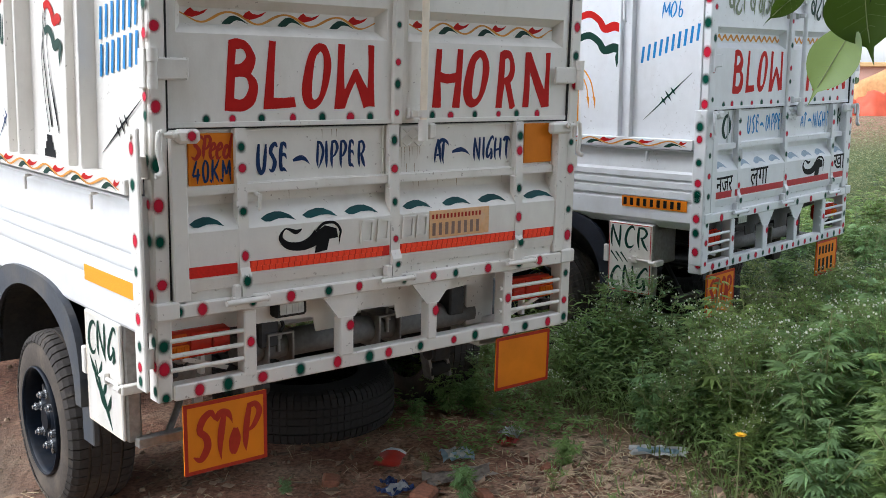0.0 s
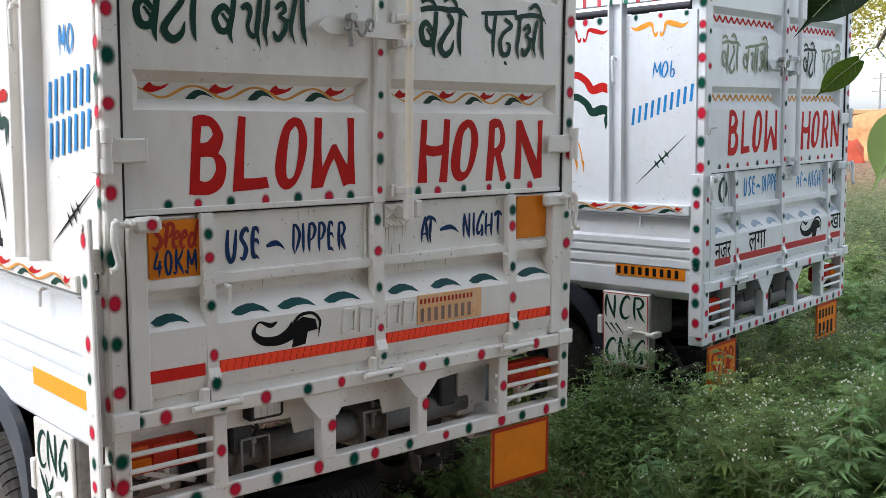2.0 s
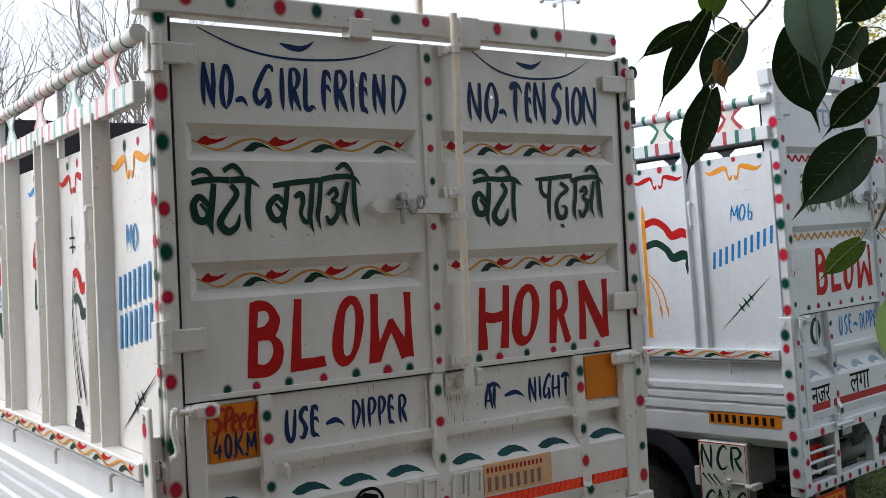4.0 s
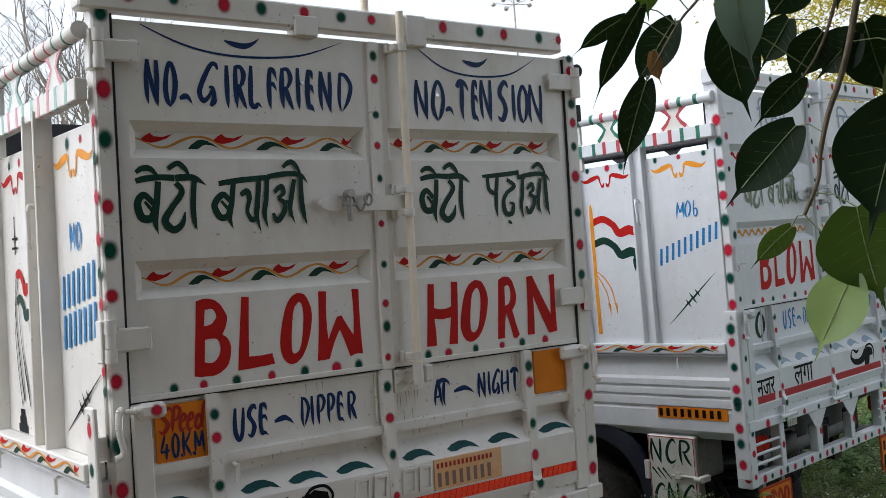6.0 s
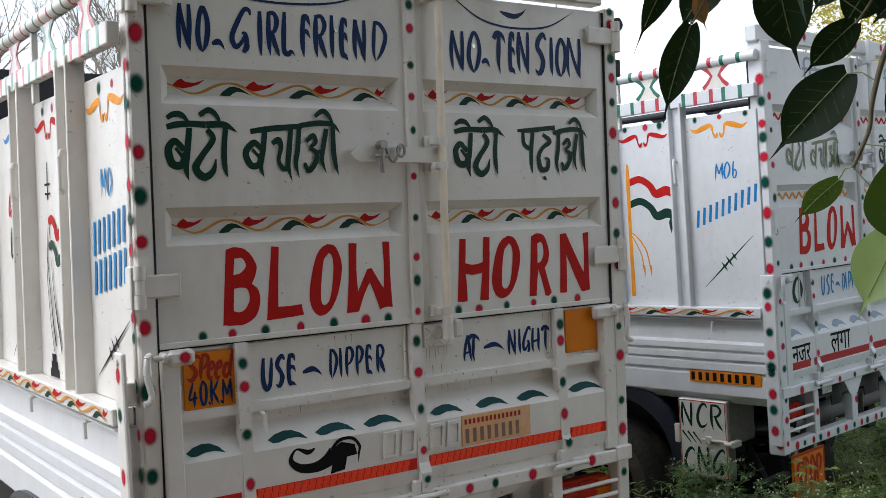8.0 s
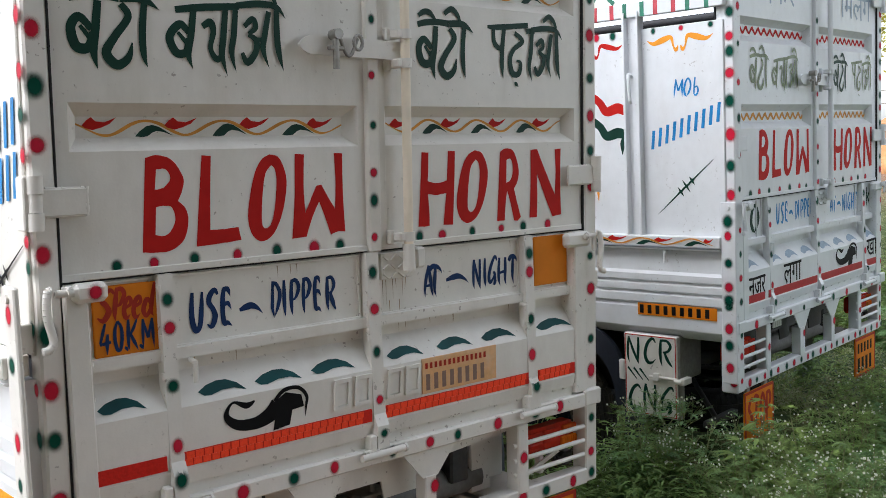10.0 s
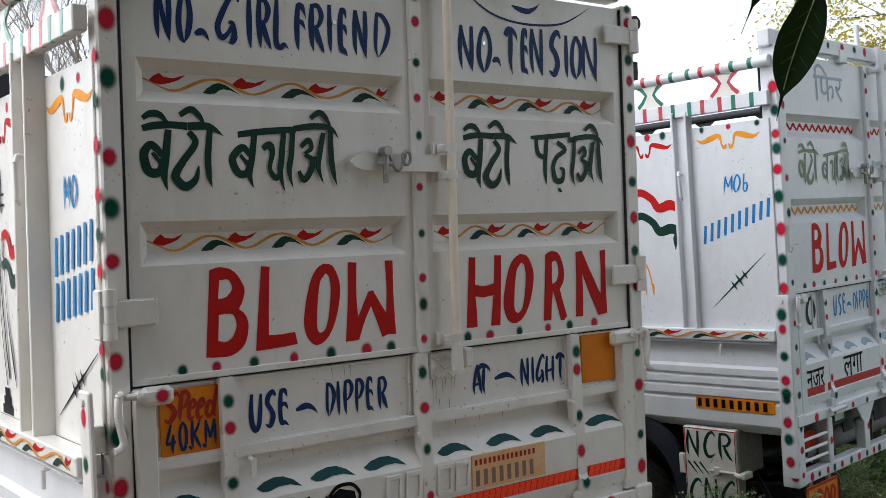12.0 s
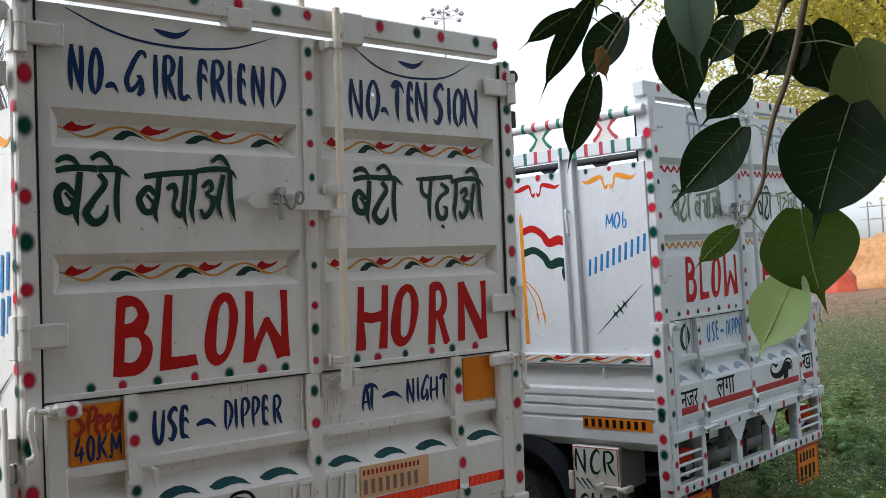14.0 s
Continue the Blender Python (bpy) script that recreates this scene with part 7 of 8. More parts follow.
def feather_plant(h, seed, mat):
    """Branching weed with feathery leaves and tiny white flower heads."""
    rnd = random.Random(seed)
    st, lf, fl = Soup(), Soup(), Soup()
    root = empty("weed_plant")
    tips = []

    def grow(p, d, l, r, lev):
        q = p + d * l
        st.stick(p, q, r, r * 0.7, 4)
        n = max(2, int(l / 0.03))
        for i in range(n):
            c = p.lerp(q, (i + 0.5) / n)
            az = rnd.uniform(0, math.tau)
            o = Vector((math.cos(az), math.sin(az), rnd.uniform(0.0, 0.7))).normalized()
            ln = rnd.uniform(0.05, 0.09) if lev < 2 else rnd.uniform(0.025, 0.05)
            sd = o.cross(Vector((0, 0, 1))).normalized()
            lf.blade(c, o, sd, ln * 0.24, ln)
            for t in (0.35, 0.6, 0.8):
                for s in (-1, 1):
                    lf.blade(c + o * ln * t, o * 0.6 + sd * s, sd * 0.3 + Vector((0, 0, 1)).cross(o), ln * 0.18, ln * 0.45)
        if lev == 3:
            tips.append(q)
            return
        for k in range(rnd.randint(2, 3)):
            e = (d + Vector((rnd.uniform(-0.65, 0.65), rnd.uniform(-0.65, 0.65), rnd.uniform(0.0, 0.3)))).normalized()
            grow(q, e, l * rnd.uniform(0.55, 0.8), r * 0.65, lev + 1)
    for k in range(3):
        grow(Vector((0, 0, 0)), Vector((rnd.uniform(-0.4, 0.4), rnd.uniform(-0.4, 0.4), 1)).normalized(), h * 0.34, 0.004, 0)
    for t in tips:
        for k in range(rnd.randint(0, 2)):
            c = t + Vector((rnd.uniform(-0.012, 0.012), rnd.uniform(-0.012, 0.012), rnd.uniform(0, 0.012)))
            s = rnd.uniform(0.0022, 0.0038)
            for ax in ((s, 0, 0), (0, s, 0)):
                ax = Vector(ax)
                u = Vector((0, 0, s))
                fl.face(c - ax - u, c + ax - u, c + ax + u, c - ax + u)
            fl.face(c + Vector((-s, -s, 0)), c + Vector((s, -s, 0)), c + Vector((s, s, 0)), c + Vector((-s, s, 0)))
    child("stem", st.mesh("stem", STEM), root)
    child("leaves", lf.mesh("leaves", mat), root)
    tagged(child("flower_spray", fl.mesh("flower_spray", BLOSSOM), root), kind="stuff")
    return root


hemps = [hemp_plant(0.5 + 0.09 * (k % 3), 10 + k, HEMP if k % 2 else HEMP2) for k in range(5)]
feathers = [feather_plant(0.40 + 0.05 * k, 40 + k, HEMP2 if k % 2 else HEMP) for k in range(4)]
for o in hemps:
    tagged(o, "bushy green weed with hand-shaped narrow leaves", "weed", "weeds behind the trucks")
for o in feathers:
    tagged(o, "feathery green weed with tiny white flower heads", "weed", "weeds behind the trucks")
rnd = random.Random(4)
spots = []


def in_truck(x, y):
    """Ground under or inside a truck's outline."""
    if -0.15 < x < 1.78 and y > -0.02:
        return True
    a = radians(7)
    dx, dy = x - 2.922, y - 0.284
    lx, ly = dx * math.cos(a) + dy * math.sin(a), -dx * math.sin(a) + dy * math.cos(a)
    return -0.03 < lx < 1.78 and ly > -0.02


def scatter(n, x0, x1, y0, y1, gap, test):
    k = 0
    for _ in range(n * 14):
        if k >= n:
            break
        x, y = rnd.uniform(x0, x1), rnd.uniform(y0, y1)
        if in_truck(x, y) or not test(x, y) or any((x - a) ** 2 + (y - b) ** 2 < gap * gap for a, b, _ in spots):
            continue
        spots.append((x, y, "near"))
        k += 1


scatter(65, 2.5, 4.9, -0.75, 0.4, 0.09, lambda x, y: True)
scatter(140, 1.85, 4.6, -2.4, 0.1, 0.10, lambda x, y: x > 1.88 + 0.35 * max(-0.1, y + 0.75) + 0.12 * noise.noise(Vector((x * 2, y * 2, 1))))
scatter(25, 1.85, 2.95, 0.05, 2.6, 0.15, lambda x, y: True)
scatter(40, 4.6, 7.5, -2.0, 2.5, 0.3, lambda x, y: True)
used = set()
for i, (x, y, _) in enumerate(spots):
    feathery = (y > -0.75 and x < 4.4 and rnd.random() < 0.75) or rnd.random() < 0.12
    kinds = feathers if feathery else hemps
    j = rnd.randrange(len(kinds))
    s = rnd.uniform(0.75, 1.15) * (0.85 if x > 4.4 else 1.0)
    if x < 2.2:
        s *= 0.7
    elif y > -0.55:
        s *= 1.08 if feathery else 0.8
    elif x > 2.6:
        s *= 1.28
    m = Matrix.Translation((x, y, height(x, y) - 0.005)) @ Euler((rnd.uniform(-0.12, 0.12), rnd.uniform(-0.12, 0.12), rnd.uniform(0, 6.28))).to_matrix().to_4x4() @ Matrix.Scale(s, 4)
    src = kinds[j]
    if (feathery, j) not in used:
        used.add((feathery, j))
        src.matrix_basis = m
    else:
        c_ = copy_thing(src, m)
        c_.matrix_basis = m
# more of them out in the field
rf = random.Random(91)
for _ in range(60):
    x, y = rf.uniform(4.8, 9.0), rf.uniform(-1.6, 4.5)
    m = Matrix.Translation((x, y, height(x, y) - 0.005)) @ Euler((0, 0, rf.uniform(0, 6.28))).to_matrix().to_4x4() @ Matrix.Scale(rf.uniform(0.6, 0.95), 4)
    c_ = copy_thing(rf.choice(hemps), m)
    c_.matrix_basis = m
# seedlings on the bare earth
for k in range(26):
    x, y = rnd.uniform(0.55, 2.0), rnd.uniform(-1.0, 0.7)
    if in_truck(x, y) and y > 0.45:
        continue
    src = feathers[k % 4] if k % 3 else hemps[k % 5]
    m = Matrix.Translation((x, y, height(x, y) - 0.004)) @ Euler((rnd.uniform(-0.3, 0.3), rnd.uniform(-0.3, 0.3), rnd.uniform(0, 6.28))).to_matrix().to_4x4() @ Matrix.Scale(rnd.uniform(0.12, 0.3), 4)
    c_ = copy_thing(src, m)
    c_.matrix_basis = m
# shaded weeds under the tail of the first truck
for k in range(46):
    x, y = rnd.uniform(1.0, 1.85), rnd.uniform(0.42, 1.5)
    if x < 1.25 and y < 0.75:
        continue
    src = hemps[k % 5] if k % 3 else feathers[k % 4]
    m = Matrix.Translation((x, y, height(x, y) - 0.004)) @ Euler((rnd.uniform(-0.3, 0.3), rnd.uniform(-0.3, 0.3), rnd.uniform(0, 6.28))).to_matrix().to_4x4() @ Matrix.Scale(rnd.uniform(0.25, 0.48), 4)
    c_ = copy_thing(src, m)
    c_.matrix_basis = m
# low undergrowth and grass, too many to count
low = Soup()
for _ in range(14000):
    x, y = rnd.uniform(1.2, 6.5), rnd.uniform(-2.6, 3.2)
    c = cover(x, y)
    if in_truck(x, y) or rnd.random() > c * 1.1 + (0.12 if x > 1.4 else 0):
        continue
    z = height(x, y)
    for k in range(5):
        a = rnd.uniform(0, 6.28)
        d = Vector((math.cos(a) * rnd.uniform(0.2, 0.9), math.sin(a) * rnd.uniform(0.2, 0.9), 1))
        low.blade((x + rnd.uniform(-0.03, 0.03), y + rnd.uniform(-0.03, 0.03), z), d, (math.sin(a), -math.cos(a), 0), rnd.uniform(0.004, 0.010), rnd.uniform(0.03, 0.11), 0.2)
tagged(new("undergrowth", low.mesh("undergrowth", GRASS)), "short green grass and seedlings between the weeds", "grass", kind="stuff")
far = Soup()
for _ in range(30000):
    r = 4 + 34 * rnd.random() ** 1.7
    a = rnd.uniform(-0.55, 1.25)
    x, y = 1.5 + r * math.cos(a), -1.5 + r * math.sin(a)
    n = noise.noise(Vector((x * 0.7, y * 0.7, 3))) + 0.6 * noise.noise(Vector((x * 2.3, y * 2.3, 6)))
    if in_truck(x, y) and y < 6 or n < rnd.uniform(-0.75, -0.05) + 0.03 * max(0, r - 20):
        continue
    z = height(x, y)
    s = 0.6 + r * 0.035
    tall = (0.10 + 0.16 * max(0.0, n + 0.2)) * min(s, 1.3)
    for k in range(5):
        b = rnd.uniform(0, 6.28)
        far.blade((x + rnd.uniform(-0.13, 0.13) * s, y + rnd.uniform(-0.13, 0.13) * s, z + tall * rnd.uniform(-0.1, 0.75)), (math.cos(b), math.sin(b), rnd.uniform(0.1, 1.1)), (math.sin(b), -math.cos(b), rnd.uniform(-0.4, 0.4)), 0.017 * s, rnd.uniform(0.05, 0.10) * s, 0.25)
tagged(new("field_grass", far.mesh("field_grass", leaf_material("field_grass", (0.215, 0.228, 0.128), (0.34, 0.36, 0.16), 0.3, 0.5, spec=0.15))), "rough green grass of the field", "grass", kind="stuff")
thicket, brush = Soup(), Soup()
for q_ in range(20000):
    near_ = q_ < 8000
    x, y = (rnd.uniform(1.9, 4.8), rnd.uniform(-2.4, 0.9)) if near_ else (rnd.uniform(4.3, 16.0), rnd.uniform(-2.0, 9.0))
    n = noise.noise(Vector((x * 0.55, y * 0.55, 11))) + 0.5 * noise.noise(Vector((x * 1.9, y * 1.9, 4)))
    if in_truck(x, y) or (rnd.random() > cover(x, y) * 0.9 - 0.3 if near_ else n < min(0.22, -0.2 + 0.06 * (x - 5))):
        continue
    z, tall = height(x, y), 0.16 + 0.32 * max(0.0, min(1.0, n + 0.15)) * min(1.0, (x - 1.6) / 1.2)
    for k in range(9):
        a = rnd.uniform(0, 6.28)
        (brush if near_ else thicket).blade((x + rnd.uniform(-0.07, 0.07), y + rnd.uniform(-0.07, 0.07), z + tall * rnd.random() ** 0.7), (math.cos(a), math.sin(a), rnd.uniform(-0.2, 0.7)), (math.sin(a), -math.cos(a), rnd.uniform(-0.4, 0.4)), 0.010 if near_ else 0.016, rnd.uniform(0.04, 0.09), 0.25)
tagged(new("weed_thicket", thicket.mesh("weed_thicket", leaf_material("thicket_leaf", (0.062, 0.095, 0.05), (0.13, 0.19, 0.06), 0.3, 0.5, spec=0.25))), "dense low dark green weeds across the field", "weeds", kind="stuff")
for _ in range(480):
    x, y = rnd.uniform(0.95, 2.0), rnd.uniform(0.0, 0.9)
    if noise.noise(Vector((x * 3, y * 3, 21))) + 1.2 * (x - 1.35) + 0.9 * (y - 0.35) < rnd.uniform(-0.1, 0.4):
        continue
    for k in range(7):
        a = rnd.uniform(0, 6.28)
        brush.blade((x + rnd.uniform(-0.05, 0.05), y + rnd.uniform(-0.05, 0.05), height(x, y) + rnd.uniform(0.0, 0.07)), (math.cos(a), math.sin(a), rnd.uniform(0.0, 0.7)), (math.sin(a), -math.cos(a), rnd.uniform(-0.4, 0.4)), 0.011, rnd.uniform(0.025, 0.06), 0.25)
tagged(new("weed_brush", brush.mesh("weed_brush", HEMP)), "pale green seedlings and lower leaves between the weeds", "weeds", kind="stuff")
straw, dry = Soup(), Soup()
for q_ in range(7900):
    x, y = rnd.uniform(-0.3, 2.7), rnd.uniform(-1.4, 1.0)
    if q_ > 6500:
        x, y = rnd.gauss(1.68, 0.22), rnd.gauss(-0.30, 0.28)
    if rnd.random() < cover(x, y) * 0.6 or (y > -0.05 and rnd.random() < 0.6):
        continue
    z = height(x, y) + 0.004
    a = rnd.uniform(0, 6.28)
    if rnd.random() < (0.55 if q_ < 6500 else 0.85):
        straw.blade((x, y, z), (math.cos(a), math.sin(a), rnd.uniform(-0.05, 0.3)), (math.sin(a), -math.cos(a), 0.2), 0.004, rnd.uniform(0.04, 0.13), 0.1)
    else:
        d = Vector((math.cos(a), math.sin(a), rnd.uniform(-0.1, 0.3)))
        s = Vector((math.sin(a), -math.cos(a), rnd.uniform(-0.4, 0.4)))
        l = 0.018 + 0.06 * rnd.random() ** 2.2
        w = l * rnd.uniform(0.4, 0.9)
        b = Vector((x, y, z + 0.004))
        dry.face(b, b + d * l * 0.4 + s * w / 2, b + d * l, b + d * l * 0.45 + Vector((0, 0, -0.006)))
        dry.face(b, b + d * l * 0.45 + Vector((0, 0, -0.006)), b + d * l, b + d * l * 0.4 - s * w / 2)
tagged(new("dry_stalks", straw.mesh("dry_stalks", STRAW)), "dry straw lying on the earth", "straw", kind="stuff")
tagged(new("dry_leaves", dry.mesh("dry_leaves", DRY)), "fallen brown leaves on the earth", "leaf litter", kind="stuff")
# clods and pebbles
peb = Soup()
for _ in range(900):
    x, y = rnd.uniform(-1.6, 2.6), rnd.uniform(-1.9, 2.6)
    if rnd.random() < cover(x, y):
        continue
    z, s = height(x, y), rnd.uniform(0.005, 0.02)
    pts = [Vector((x + s * rnd.uniform(0.7, 1.2) * math.cos(k * 1.26), y + s * rnd.uniform(0.7, 1.2) * math.sin(k * 1.26), z - 0.003)) for k in range(5)]
    top = [p.lerp(Vector((x, y, z)), 0.45) + Vector((0, 0, s * rnd.uniform(0.6, 1.0))) for p in pts]
    for k in range(5):
        peb.face(pts[k], pts[(k + 1) % 5], top[(k + 1) % 5], top[k])
    peb.face(*top)
tagged(new("clods", peb.mesh("clods", material("clod", (0.24, 0.165, 0.11), 0.95, vary=0.4))), "small clods and pebbles of earth", "pebbles", kind="stuff")
# yellow flower
fl = empty("yellow_flower", pose(1.79, -0.785, height(1.79, -0.785)))
tagged(fl, "single yellow flower on a thin green stem", "flower")
s1, s2 = Soup(), Soup()
s1.stick((0, 0, 0), (0.0, 0.0, 0.275), 0.003, 0.002)
for k in range(9):
    a = k * math.tau / 9
    for up, ln in ((0.25, 0.026), (0.7, 0.02)):
        d = Vector((math.cos(a + up), math.sin(a + up), up))
        s2.blade((0, 0, 0.275), d, (math.sin(a + up), -math.cos(a + up), 0), 0.014, ln, 0.0)
child("stem", s1.mesh("stem", STEM), fl)
child("petals", s2.mesh("petals", material("yellow_petal", (0.85, 0.5, 0.01), 0.6)), fl)


# ---- litter ----
def crumpled(name, x, y, w, l, turn, mats, label, seed, lift=0.012):
    rr = random.Random(seed)
    bm = bmesh.new()
    n = 7
    g = [[bm.verts.new(((i / n - 0.5) * w + rr.uniform(-1, 1) * w * 0.05, (j / n - 0.5) * l + rr.uniform(-1, 1) * l * 0.05, lift + rr.uniform(0, 1) * min(w, l) * 0.28)) for i in range(n + 1)] for j in range(n + 1)]
    for j in range(n):
        for i in range(n):
            f = bm.faces.new((g[j][i], g[j][i + 1], g[j + 1][i + 1], g[j + 1][i]))
            f.material_index = 0 if (len(mats) == 1 or 1 <= i < n - 1 and 1 <= j < n - 1 and rr.random() < 0.8) else 1
    bmesh.ops.solidify(bm, geom=bm.faces[:], thickness=0.0015)
    ob = finish(bm, name, mats, None)
    ob.matrix_world = pose(x, y, height(x, y) - 0.003, 0, 0, turn)
    tagged(ob, label, "litter", "scattered litter")


def packet(x, y, w, l, turn, label):
    """Flat bag with a bulged belly and one gaping end."""
    rr = random.Random(3)
    bm = bmesh.new()
    n = 8
    for sgn in (-1, 1):
        g = []
        for j in range(n + 1):
            v = j / n
            g.append([bm.verts.new(((i / n - 0.5) * w * (1 + 0.04 * math.sin(9 * v)), (v - 0.5) * l, 0.02 + sgn * (0.003 + 0.015 * v) * math.sin(math.pi * i / n) + rr.uniform(-1, 1) * 0.002)) for i in range(n + 1)])
        for j in range(n):
            for i in range(n):
                bm.faces.new((g[j][i], g[j][i + 1], g[j + 1][i + 1], g[j + 1][i])).material_index = 1 if j == n - 1 else 0
    ob = finish(bm, "wrapper", [REDP, PAPER], None, smooth=True)
    ob.matrix_world = pose(x, y, height(x, y) - 0.004, 0, 0, turn)
    tagged(ob, label, "litter", "scattered litter")


FOIL = material("foil", (0.62, 0.63, 0.65), 0.3, metal=0.7, vary=0.2)
PAPER = material("white_wrapper", (0.66, 0.66, 0.64), 0.5, vary=0.2, grain=30)
REDP = material("red_wrapper", (0.45, 0.035, 0.02), 0.4, vary=0.2, grain=20)
BLUEP = material("pale_blue_film", (0.35, 0.48, 0.55), 0.3, vary=0.25, grain=25)
DBLUE = material("dark_blue_wrapper", (0.03, 0.06, 0.2), 0.4, vary=0.3)
packet(1.075, 0.304, 0.10, 0.15, -48, "red snack packet with a pale open end on the earth")
crumpled("wrapper", 1.305, 0.168, 0.11, 0.13, 60, [PAPER, BLUEP], "crumpled white and blue wrapper on the earth", 2)
crumpled("wrapper", 1.66, 0.235, 0.10, 0.09, 20, [FOIL], "crumpled silver foil on the earth", 3)
crumpled("wrapper", 1.595, 0.185, 0.10, 0.06, 10, [REDP], "torn red wrapper beside silver foil", 4, 0.008)
crumpled("wrapper", 1.96, -0.30, 0.22, 0.08, -42, [BLUEP, PAPER], "pale blue plastic film among dry stalks", 5)
crumpled("wrapper", 0.93, 0.06, 0.12, 0.09, 0, [FOIL, DBLUE], "crumpled silver and blue packet on the earth", 6)
crumpled("wrapper", 0.955, 0.145, 0.05, 0.05, 0, [DBLUE], "small dark blue wrapper on the earth", 7)
crumpled("wrapper", 1.81, 0.515, 0.10, 0.04, 30, [PAPER], "white paper scrap under the weeds", 8, 0.006)
crumpled("rag", 1.19, 0.02, 0.26, 0.12, -20, [material("grey_rag", (0.30, 0.25, 0.21), 0.9, vary=0.3)], "dusty grey rag pressed into the earth", 9, 0.004)
for bx_, by_, tr_, sc_ in ((0.99, -0.03, 25, 1.0), (1.16, -0.16, 70, 0.7), (1.52, -0.12, 10, 0.6), (0.80, 0.30, 50, 0.8)):
    bm = bmesh.new()
    box(bm, -0.055 * sc_, 0.055 * sc_, -0.04 * sc_, 0.04 * sc_, -0.01, 0.035 * sc_, 0.01)
    for v in bm.verts:
        v.co += Vector((noise.noise(v.co * 30) * 0.01, noise.noise(v.co * 30 + Vector((5, 0, 0))) * 0.01, noise.noise(v.co * 20) * 0.006))
    ob = finish(bm, "brick_piece", material("broken_brick", (0.27, 0.11, 0.065), 0.95, vary=0.3, stain=(0.2, 0.14, 0.1), stain_amount=0.6, stain_scale=9, bump=0.5), None)
    ob.matrix_world = pose(bx_, by_, height(bx_, by_), 6, -5, tr_)
    tagged(ob, "broken piece of red brick on the earth", "brick", "broken bricks")


# ---- distance ----
def lump(name, x, y, sx, sy, sz, mat, label, cat, seed, turn=0, rough=0.25, n=28):
    bm = bmesh.new()
    bmesh.ops.create_icosphere(bm, subdivisions=4, radius=1)
    for v in bm.verts:
        d = v.co.normalized()
        k = 1 + rough * noise.noise(d * 1.7 + Vector((seed, 0, 0))) + rough * 0.4 * noise.noise(d * 5 + Vector((seed, 3, 0)))
        v.co = Vector((d.x * sx * k, d.y * sy * k, max(-0.2, d.z) * sz * k))
    ob = finish(bm, name, mat, None, smooth=True)
    ob.matrix_world = pose(x, y, height(x, y), 0, 0, turn)
    tagged(ob, label, cat)
    return ob


TARP = material("orange_red_tarpaulin", (0.50, 0.075, 0.028), 0.6, vary=0.15, grain=3, bump=0.5, bump_scale=6)
EARTH = material("heaped_orange_earth", (0.50, 0.26, 0.11), 0.95, vary=0.25, grain=4, stain=(0.3, 0.17, 0.09), stain_amount=0.7, stain_scale=0.6, bump=0.6, bump_scale=8)
lump("tarpaulin_mound", 47.2, 23.1, 0.95, 1.0, 1.3, TARP, "heap covered with an orange-red tarpaulin in the field", "heap", 2.0, 25)
lump("tarpaulin_mound", 46.2, 24.5, 0.85, 0.9, 1.1, TARP, "low heap covered with an orange-red tarpaulin", "heap", 6.0, 10)
lump("earth_mound", 56.8, 20.6, 4.0, 8.2, 2.9, EARTH, "large mound of bare orange earth", "mound", 4.0, 22)
lump("earth_mound", 66.0, 33.0, 4.0, 9.0, 1.6, EARTH, "long low mound of bare earth", "mound", 9.0, 30)
shed = empty("long_shed", pose(82.7, 31, height(82.7, 31), 0, 0, 22))
tagged(shed, "long low shed with a pinkish wall far across the field", "shed")
bm = bmesh.new()
box(bm, -2, 2, -11, 11, -0.3, 3.0, 0)
finish(bm, "wall", material("pink_wall", (0.5, 0.3, 0.24), 0.9), shed)
bm = bmesh.new()
box(bm, -2.6, 2.6, -11.6, 11.6, 3.0, 3.35, 0.05)
finish(bm, "roof", material("ochre_roof", (0.5, 0.33, 0.15), 0.8), shed)
for k in range(5):
    bm = bmesh.new()
    box(bm, -2.05, -1.99, -9.5 + k * 4, -8.1 + k * 4, 0.8, 2.0, 0.02)
    finish(bm, "window", INNER, shed)
for k in range(2):
    py = empty("power_pole", pose(106.6, 50.8 - k * 1.6, G - 0.3))
    tagged(py, "thin twin power pole far away", "pole", "far power poles")
    bm = bmesh.new()
    rod(bm, (0, 0, 0), (0, 0, 8.2), 0.14, 8, 0.09)
    finish(bm, "pole", STEEL, py)
    bm = bmesh.new()
    for z in (6.2, 7.6):
        box(bm, -0.08, 0.08, -0.9, 0.9, z, z + 0.12, 0)
    finish(bm, "cross_arm", STEEL, py)
# mast steel lightened: the haze of distance is put into its colour
PALE_STEEL = material("galvanised_steel", (0.50, 0.48, 0.46), 0.5, metal=0.3, vary=0.2)
mast = empty("floodlight_mast", pose(37.3, 41.1, height(37.3, 41.1)))
tagged(mast, "tall thin floodlight mast behind the trucks", "lamp mast")
bm = bmesh.new()
rod(bm, (0, 0, 0), (0, 0, 17.4), 0.12, 10, 0.05)
finish(bm, "pole", PALE_STEEL, mast)
for k in range(10):
    a, up = k * math.tau / 5 + (0.5 if k > 4 else 0.0), 17.0 + (0.35 if k > 4 else 0.0)
    reach = 0.75 if k > 4 else 1.15
    c, q = reach * math.cos(a), reach * math.sin(a)
    bm = bmesh.new()
    rod(bm, (0, 0, up - 0.15), (c, q, up), 0.022, 6)
    rod(bm, (c, q, up), (c * 1.12, q * 1.12, up - 0.12), 0.15, 8, 0.11)
    finish(bm, "floodlight", PALE_STEEL, mast)


